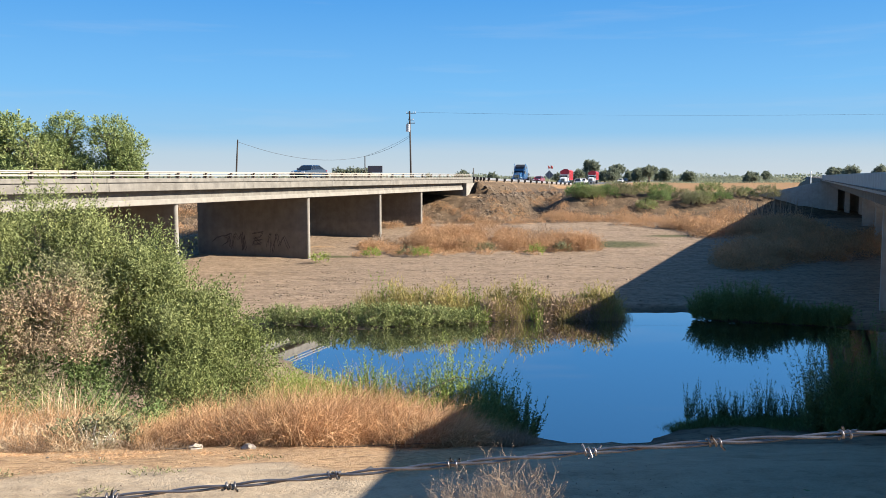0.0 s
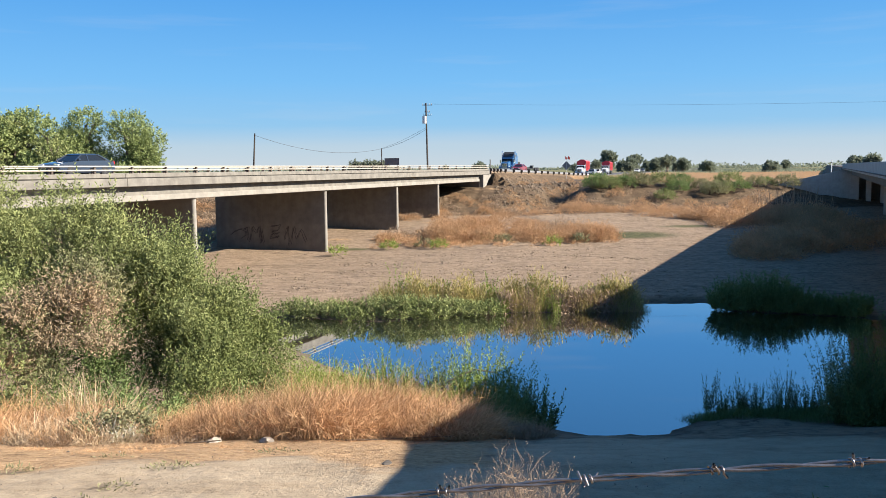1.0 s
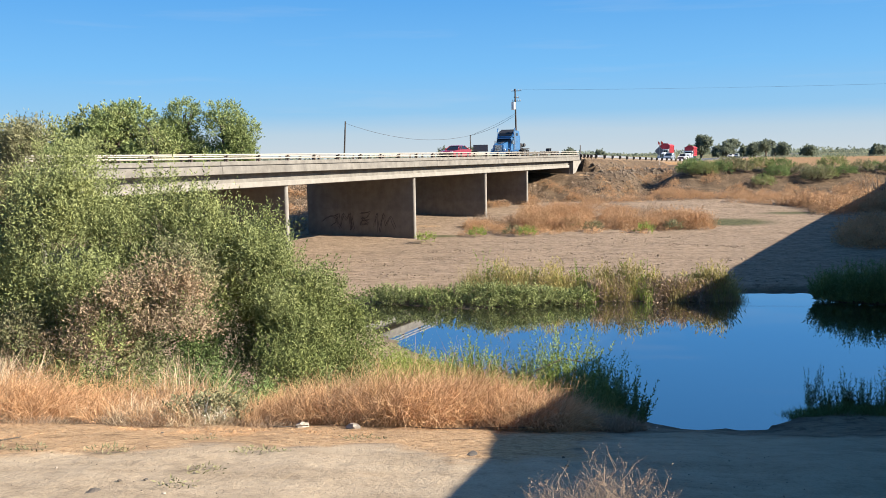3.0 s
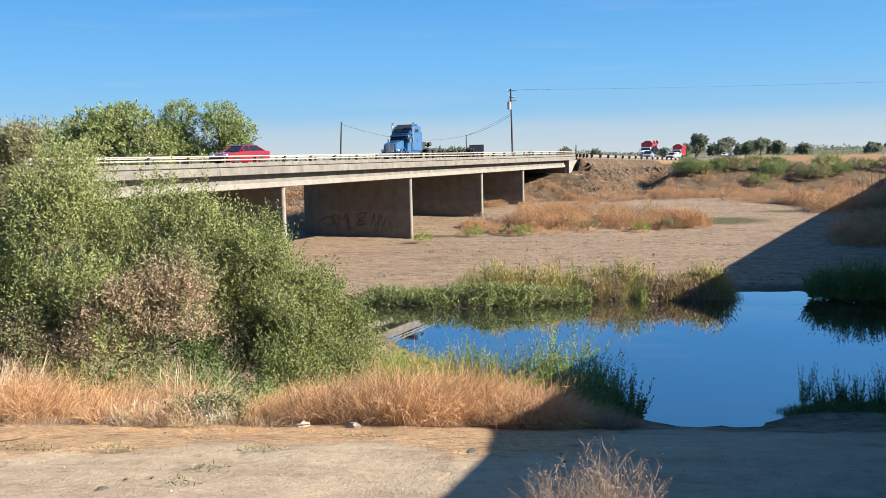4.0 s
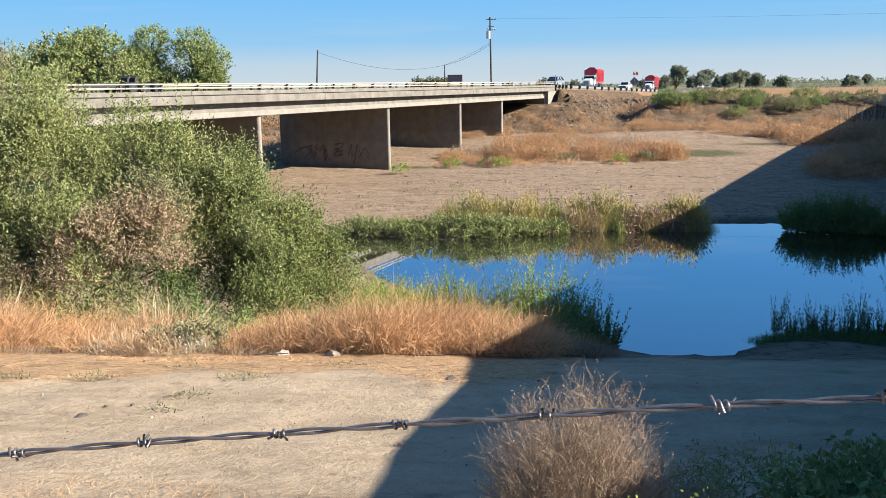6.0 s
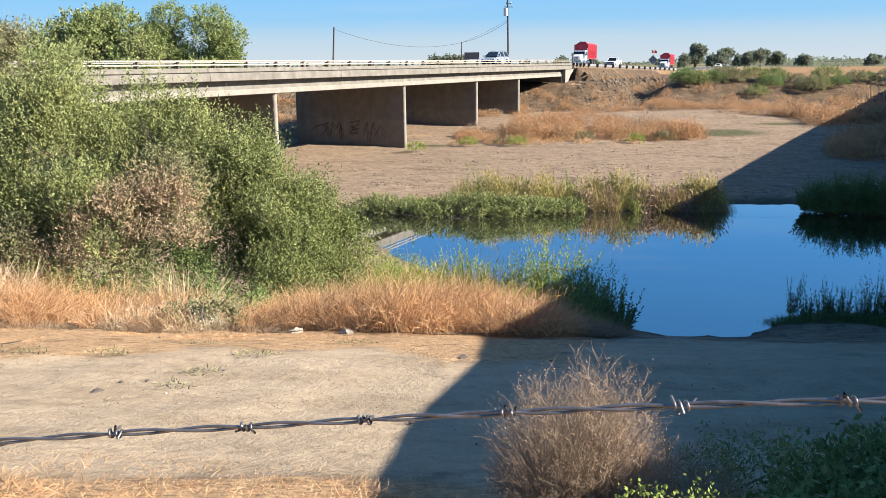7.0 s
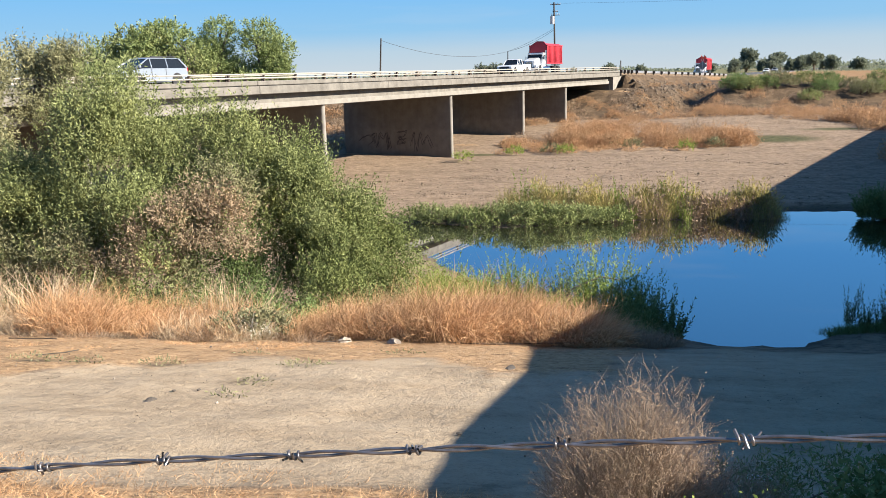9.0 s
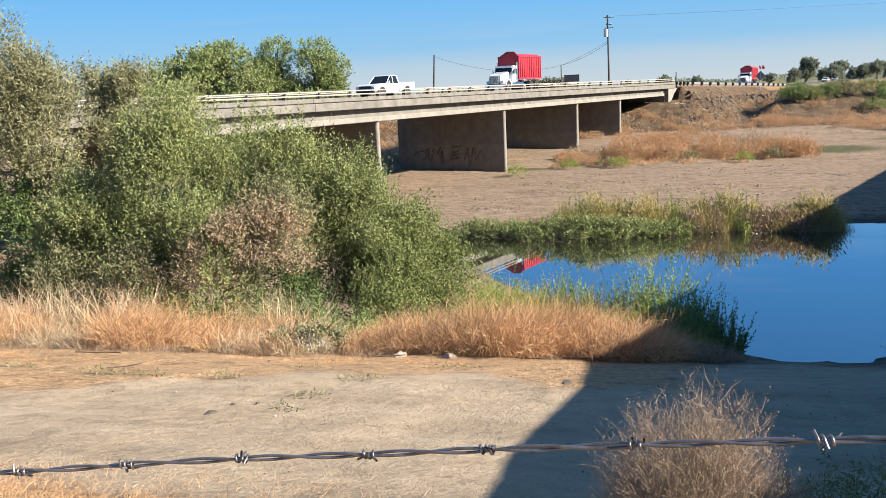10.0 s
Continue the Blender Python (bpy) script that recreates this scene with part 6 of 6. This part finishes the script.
def sleeper_tractor():
    b = tagged(empty("semi_truck"), "bright blue long-nosed sleeper tractor with chrome stacks", "truck")
    nose = 0.0
    truck_front(b, BLUE, nose, -3.3, 2.72)
    sl = part("sleeper", profile_body([(-5.2, 0.95), (-5.2, 3.62), (-4.2, 3.72), (-3.35, 3.6), (-3.0, 3.25), (-2.55, 2.75), (-3.3, 2.6), (-3.3, 0.95)], 1.2, 0.02, 0.06), BLUE, b)
    for sy in (-1, 1):
        part("sleeper_window", boxed(-4.55, -3.75, sy * 1.19 - 0.012, sy * 1.19 + 0.012, 2.95, 3.3, bevel=0.01), GLASS, sl)
        part("vent", boxed(-4.25, -4.15, sy * 1.2 - 0.012, sy * 1.2 + 0.012, 1.9, 2.25), BLACK, sl)
        st = part("exhaust_stack", tube(bmesh.new(), (-3.05, sy * 1.28, 1.0), (-3.05, sy * 1.28, 3.55), 0.1, None, 12), CHROME, b)
        bm = tube(bmesh.new(), (-3.05, sy * 1.28, 3.55), (-3.08, sy * 1.28, 3.85), 0.08, None, 12)
        tube(bm, (-3.08, sy * 1.28, 3.83), (-3.28, sy * 1.28, 4.0), 0.08, None, 12)
        part("stack_tip", bm, CHROME, st)
        part("fairing_edge", boxed(-5.45, -5.2, sy * 1.16 - 0.03, sy * 1.16 + 0.03, 1.0, 3.0, bevel=0.02), BLUE, sl)
    part("sun_strip", prism(bmesh.new(), [(-3.1, 3.35), (-2.7, 2.95), (-2.66, 2.97), (-3.06, 3.4)], -0.95, 0.95, "y"), GLASS, sl)
    chassis(b, -9.6, -2.6, (-7.4, -8.7))
    part("fifth_wheel", boxed(-8.7, -7.4, -0.45, 0.45, 1.15, 1.32, bevel=0.05), FRAME_DARK, b)
    part("roof_fairing", profile_body([(-4.9, 3.66), (-4.7, 3.86), (-3.7, 3.84), (-2.95, 3.3), (-2.75, 2.98), (-3.2, 3.5)], 1.02, 0.02, 0.05), BLACK, sl, "black roof fairing")
    part("hood_stripe", prism(bmesh.new(), [(-1.95, 2.135), (-0.5, 1.875), (-0.5, 1.86), (-1.95, 2.12)], -0.22, 0.22, "y"), BLACK, b)
    # winch deck, chains and cradle behind the sleeper
    dk = part("deck_rack", boxed(-6.4, -5.55, -1.05, 1.05, 1.05, 1.95, bevel=0.08), FRAME_DARK, b)
    rr = random.Random(3)
    for k in range(10):
        x, y = rr.uniform(-8.2, -6.3), rr.uniform(-0.9, 0.9)
        part("coil", tube(bmesh.new(), (x, y - 0.25, 1.45 + rr.uniform(0, 0.35)), (x + 0.1, y + 0.25, 1.5 + rr.uniform(0, 0.3)), rr.uniform(0.12, 0.26), None, 9), FRAME_DARK, dk)
    # low empty trailer
    tr = part("low_trailer", boxed(-23.5, -9.4, -0.5, 0.5, 0.42, 0.62, bevel=0.03), FRAME_DARK, b)
    part("gooseneck", prism(bmesh.new(), [(-8.0, 1.15), (-9.6, 1.15), (-10.6, 0.45), (-10.0, 0.42), (-9.2, 0.95), (-8.0, 1.0)], -0.4, 0.4, "y"), FRAME_DARK, tr)
    for x in (-22.8, -21.6, -20.4):
        for sy in (-1, 1):
            wheel(b, x, sy * 0.95, 0.4, 0.4)
    for x in (-21.6, -20.9):
        part("bolster", prism(bmesh.new(), [(x, 0.62), (x + 0.2, 0.62), (x + 0.1, 1.1), (x - 0.12, 1.25), (x - 0.24, 1.18), (x - 0.05, 1.02)], -0.3, 0.3, "y"), FRAME_DARK, tr)
    return b


def container_truck(name, label):
    b = tagged(empty(name), label, "truck")
    truck_front(b, WHITE, 0.0, -3.1, 2.75)
    for sy in (-1, 1):
        part("exhaust_stack", tube(bmesh.new(), (-3.0, sy * 1.22, 1.0), (-3.0, sy * 1.22, 3.1), 0.08, None, 10), CHROME, b)
    chassis(b, -9.0, -2.6, (-6.6, -7.9))
    box_ = part("container", hull(bmesh.new(), (-9.1, -3.35, 1.2, 1.3), (-9.1, -3.35, 1.25, 3.7)), RED_BOX, b, "ribbed red steel bin with a sloped tarp top")
    part("front_gable", prism(bmesh.new(), [(-1.25, 3.7), (1.25, 3.7), (0.75, 4.25), (-0.2, 4.3)], -3.5, -3.35), RED_BOX, box_)
    tp = bmesh.new()
    hull(tp, (-9.1, -3.5, 1.25, 3.7), (-9.0, -3.5, 0.75, 4.0))
    part("tarp_top", tp, RED_BOX, box_)
    for sy in (-1, 1):
        for k in range(13):
            x = -9.0 + k * 0.46
            part("rib", boxed(x, x + 0.16, sy * 1.25 - 0.06, sy * 1.25 + 0.06, 1.35, 3.68, bevel=0.02), RED_BOX, box_)
        part("top_rail", boxed(-9.12, -3.33, sy * 1.26 - 0.07, sy * 1.26 + 0.07, 3.64, 3.78), RED_BOX, box_)
        part("bottom_rail", boxed(-9.12, -3.33, sy * 1.22 - 0.07, sy * 1.22 + 0.07, 1.26, 1.42), RED_BOX, box_)
    return b


BLUE_TRUCK = sleeper_tractor()
RED_TRUCK = container_truck("dump_truck", "white-cabbed truck carrying a ribbed red steel bin")
RED_TRUCK_2 = copy_thing(RED_TRUCK, Matrix())
NAVY_CAR = sedan("sedan_car", "dark navy sedan driving over the bridge", NAVY, 5.0)
RED_CAR = sedan("sedan_car", "dark red sedan driving over the bridge", RED, 5.0)
VAN = minivan("minivan", "pale silver minivan with roof rails", SILVER)
PICKUP = pickup("pickup_truck", "white extended-cab pickup truck", WHITE)
FAR_CAR = sedan("sedan_car", "white sedan waiting far along the road", WHITE, 4.8)
FAR_CAR_2 = sedan("sedan_car", "grey sedan on the far road", SILVER, 4.8)


# ---- barbed wire ----
def barbed_wire():
    """Two twisted strands with four-point barbs, on a shallow catenary before the camera."""
    b = tagged(empty("barbed_wire"), "twisted galvanised barbed wire strand", "barbed wire")
    zinc = paint("weathered_zinc", (0.22, 0.195, 0.185), 0.3, 0.7, 0.4, 60)

    def axis(x):
        t = (x + 0.436) / 0.74
        y = 0.886 - 0.012 * t - 0.045 * max(0, t) ** 2 + (0.0 if t > 0 else 0.03 * t * t)
        z = 7.664 + 0.088 * t + 0.006 * math.sin(3 * t) + float(np.interp(x, (-0.6, -0.436, -0.31, -0.185, -0.075, 0.048, 0.186, 0.304, 0.425, 0.6), (0.002, 0.0005, -0.0022, -0.005, -0.005, -0.0036, 0.0, 0.0028, 0.005, 0.008)))
        return Vector((x, y, z))
    xs = np.linspace(-3.0, 2.4, 1400)
    for ph in (0.0, math.pi):
        cu = bpy.data.curves.new("strand", "CURVE")
        cu.dimensions, cu.bevel_depth, cu.bevel_resolution = "3D", 0.0014, 2
        sp = cu.splines.new("POLY")
        sp.points.add(len(xs) - 1)
        for k, x in enumerate(xs):
            ang = 2 * math.pi * x / 0.13 + ph + 0.6 * math.sin(x * 7)
            p = axis(float(x)) + Vector((0, math.cos(ang) * 0.0015, math.sin(ang) * 0.0019))
            sp.points[k].co = (*p, 1)
        cu.materials.append(zinc)
        ob = new("strand", cu)
        ob.parent = b
    rng = random.Random(12)
    barbs = [-0.436, -0.312, -0.185, -0.075, 0.048, 0.186, 0.304, 0.425, 0.55, 0.68] + [-0.436 - 0.127 * k for k in range(1, 16)]
    for x in barbs:
        p = axis(x)
        cu = bpy.data.curves.new("barb", "CURVE")
        cu.dimensions, cu.bevel_depth, cu.bevel_resolution = "3D", 0.0012, 2
        for off in (-0.0045, 0.0035):
            pts = []
            a0, turns = rng.uniform(0, 6.28), 1.1
            for k in range(26):
                t = k / 25
                ang = a0 + t * turns * 6.283
                rad = 0.0034
                pts.append(p + Vector((off + (t - 0.5) * 0.005, math.cos(ang) * rad, math.sin(ang) * rad)))
            tan0, tan1 = (pts[0] - pts[1]).normalized(), (pts[-1] - pts[-2]).normalized()
            side = Vector((rng.uniform(-0.6, 0.6), 0, 0))
            pts = [pts[0] + (tan0 + side) * 0.006] + pts + [pts[-1] + (tan1 - side) * 0.0065]
            sp = cu.splines.new("POLY")
            sp.points.add(len(pts) - 1)
            for k, q in enumerate(pts):
                sp.points[k].co = (*q, 1)
        cu.materials.append(zinc)
        ob = new("barb", cu)
        ob.parent = b
    # fence posts beyond the sides of the view carry the wire
    for x in (-3.0, 2.4):
        q = axis(x)
        po = tagged(empty("fence_post", (q.x, q.y, z_at(q.x, q.y))), "slim steel fence post", "fence post")
        part("shaft", boxed(-0.02, 0.02, 0.006, 0.045, -0.3, q.z - z_at(q.x, q.y) + 0.12), RUST, po)


barbed_wire()


# ---- small things on the ground ----
def stone(name, label, x, y, size, mat, seed, category="stone"):
    rng = random.Random(seed)
    bm = bmesh.new()
    bmesh.ops.create_icosphere(bm, subdivisions=2, radius=1)
    for v in bm.verts:
        n = noise.noise(v.co * 1.4 + Vector((seed, 0, 0))) * 0.45 + noise.noise(v.co * 3.1 + Vector((0, seed, 0))) * 0.2
        v.co *= 1 + n
        v.co.x *= size[0]
        v.co.y *= size[1]
        v.co.z *= size[2]
    bmesh.ops.rotate(bm, verts=bm.verts, matrix=Matrix.Rotation(rng.uniform(0, 6.28), 3, "Z"))
    ob = part(name, bm, mat)
    ob.location = (x, y, z_at(x, y) + size[2] * 0.35)
    return tagged(ob, label, category, "pebbles on the road" if name == "pebble" else "")


PALE_STONE = concrete("pale_stone", (0.4, 0.34, 0.27), 0.3, False)
DARK_CLOD = concrete("dark_clod", (0.11, 0.09, 0.07), 0.4, False)
stone("rock", "pale rock at the road's edge", -5.3, 17.6, (0.16, 0.1, 0.09), PALE_STONE, 1)
stone("rock", "whitish rock at the road's edge", -4.15, 17.5, (0.17, 0.1, 0.1), PALE_STONE, 2)
stone("earth_clod", "dark clod of earth on the dirt road", -5.85, 10.3, (0.14, 0.07, 0.035), DARK_CLOD, 3, "clod")
stone("earth_clod", "dark flattened clod on the dirt road", -1.2, 13.2, (0.17, 0.08, 0.03), DARK_CLOD, 4, "clod")
for k in range(14):
    rr = random.Random(400 + k)
    stone("pebble", "small pebble on the dusty road", rr.uniform(-8, 2), rr.uniform(8.5, 16), (rr.uniform(0.015, 0.04), rr.uniform(0.015, 0.03), 0.015), DARK_CLOD if k % 2 else PALE_STONE, 500 + k, "pebble")
bm = bmesh.new()
tube(bm, (-0.09, 0, 0.05), (0.09, 0, 0.05), 0.035, 0.03, 10)
tube(bm, (0.09, 0, 0.05), (0.13, 0, 0.05), 0.018, 0.014, 8)
ob = part("plastic_bottle", bm, paint("dusty_white_plastic", (0.6, 0.6, 0.6), 0.35))
ob.location = (1.55, 7.6, z_at(1.55, 7.6))
tagged(ob, "crushed pale plastic bottle on the slope", "bottle")
for k, (x, y, ln) in enumerate([(-9.5, 13.0, 0.7), (-12.5, 16.2, 1.4), (-1.8, 17.9, 1.6), (-2.9, 17.8, 1.2), (-5.9, 17.5, 0.8)]):
    rr = random.Random(600 + k)
    bm = bmesh.new()
    p = Vector((0, 0, 0.02))
    d = Vector((1, rr.uniform(-0.3, 0.3), 0.06))
    for _ in range(3):
        q = p + d * ln / 3
        tube(bm, p, q, 0.014, 0.01, 5)
        p, d = q, d + Vector((0, rr.uniform(-0.3, 0.3), rr.uniform(-0.06, 0.06)))
    ob = part("stick", bm, BARK)
    ob.location = (x, y, z_at(x, y) + 0.01)
    tagged(ob, "dry fallen stick on the road's edge", "stick", "fallen sticks")


def rubble(name, label, n, where, size, mat, seed, flat=1.0):
    """Broken pieces strewn over a slope, joined as one mass."""
    rng = np.random.RandomState(seed)
    base = np.array([(-1, -1, -1), (1, -1, -1), (1, 1, -1), (-1, 1, -1), (-1, -1, 1), (1, -1, 1), (1, 1, 1), (-1, 1, 1)], float)
    quads = np.array([(3, 2, 1, 0), (4, 5, 6, 7), (0, 1, 5, 4), (1, 2, 6, 5), (2, 3, 7, 6), (3, 0, 4, 7)])
    spots = np.array([where(rng) for _ in range(n)])
    level = land(spots[:, 0], spots[:, 1])
    vs, ls = [], []
    for k in range(n):
        s = (size[0] + (size[1] - size[0]) * rng.uniform(0, 1) ** 4) * rng.uniform(0.35, 1.0, 3) * (1, 1, flat)
        a = Matrix.Rotation(rng.uniform(0, 6.28), 3, "Z") @ Matrix.Rotation(rng.uniform(-0.7, 0.7) * flat, 3, "X")
        p = (base * (1 + rng.uniform(-0.3, 0.3, (8, 3))) * s) @ np.array(a).T
        vs.append(p + (*spots[k], level[k] + s[2] * 0.15))
        ls.append(quads + 8 * k)
    tagged(new(name, raw_mesh(name, np.concatenate(vs), np.concatenate(ls).ravel(), np.full(6 * n, 4), mat)), label, "rubble", kind="stuff")


def bank_spot(r):
    p = OL + UL * r.uniform(42, 72) - NL * (2.2 + 11 * r.uniform(0, 1) ** 0.8)
    return float(p[0]), float(p[1])


RUBBLE = concrete("broken_concrete", (0.19, 0.14, 0.095), 0.7, False)
rubble("bank_rubble", "dusty broken rubble and clods on the bank by the abutment", 2600, bank_spot, (0.04, 0.24), RUBBLE, 5)
TRACKS = random.Random(88)
TRACKS = [(TRACKS.uniform(-16, 12), TRACKS.uniform(57, 82), TRACKS.uniform(-0.35, 0.5), TRACKS.uniform(-0.02, 0.02)) for _ in range(44)]


def track_spot(r):
    x, y, turn, curl = TRACKS[r.randint(len(TRACKS))]
    d, side = r.uniform(-7, 7), r.choice((-0.5, 0.5)) * r.uniform(0.7, 1.3)
    return x + math.cos(turn) * d - math.sin(turn) * side, y + math.sin(turn) * d + math.cos(turn) * side + curl * d * d


rubble("sand_clods", "clods of sand thrown up along wheel tracks", 6500, track_spot, (0.03, 0.12), concrete("sand_clod", (0.25, 0.184, 0.125), 0.25, False), 8, flat=0.4)
rubble("road_gravel", "fine gravel strewn over the dirt road", 2200, lambda r: (r.uniform(-11, 3.5), r.uniform(6.5, 17.5)), (0.004, 0.011), concrete("gravel", (0.24, 0.19, 0.14), 0.4, False), 7)


# ---- what moves: the traffic on the left bridge, rows of seconds and metres along it ----
def motions():
    def drive(thing, w, z, rows):
        rz = math.degrees(math.atan2(-UL[1], -UL[0]))
        walk(thing, [(t, pose(*on_left(s, w), z - drop(s), 0, 0, rz)) for t, s in rows])
    z = 7.8
    drive(BLUE_TRUCK, 5.0, z, [(0, 105), (0.5, 94), (1, 82), (1.5, 70), (2, 58), (2.5, 46), (3.8, 11.9), (4.1, 1.7), (4.5, -9.0), (5, -23.2), (5.5, -36.5), (6, -50), (8, -104), (10, -158)])
    drive(RED_CAR, 2.2, z, [(0, 114.4), (1.2, 76), (2.5, 32.4), (3.8, -15.4), (4.1, -26.7), (4.5, -39.0), (5, -56), (7, -124), (10, -226)])
    drive(NAVY_CAR, 2.2, z, [(0, 4.5), (0.5, -14.0), (1, -30.2), (1.5, -46.6), (2, -63), (4, -129), (7, -228), (10, -327)])
    drive(VAN, 2.2, z, [(0, 166), (1, 160.4), (2, 151.7), (2.5, 145.2), (4.5, 108), (5.5, 79.6), (6.8, 36), (7.0, 29.5), (7.5, 14.0), (8, -3.1), (8.5, -19.0), (9, -36.0), (9.5, -53), (10, -70)])
    drive(PICKUP, 2.2, z, [(0, 174), (1, 168), (2, 160.7), (2.5, 158.4), (4.5, 141.2), (7.0, 90), (7.5, 73.2), (9, 20.6), (9.5, 1.5), (10, -16.4)])
    drive(RED_TRUCK, 5.0, z, [(0, 157), (1, 156), (2, 151.5), (2.5, 148), (4, 127), (4.5, 119.1), (5, 111.8), (5.5, 103.1), (6.8, 78.5), (7, 74.5), (7.5, 64.3), (8, 54), (8.5, 43.3), (9, 31.8), (9.5, 19.6), (10, 7.6)])
    drive(RED_TRUCK_2, 5.0, z, [(0, 205), (2.5, 183), (4.5, 162), (5.5, 158), (7.5, 148.2), (9, 135.0), (10, 121.5)])
    drive(FAR_CAR, 2.2, z, [(0, 260), (5, 240), (10, 220)])
    drive(FAR_CAR_2, 5.0, z, [(0, 300), (5, 280), (10, 260)])


motions()
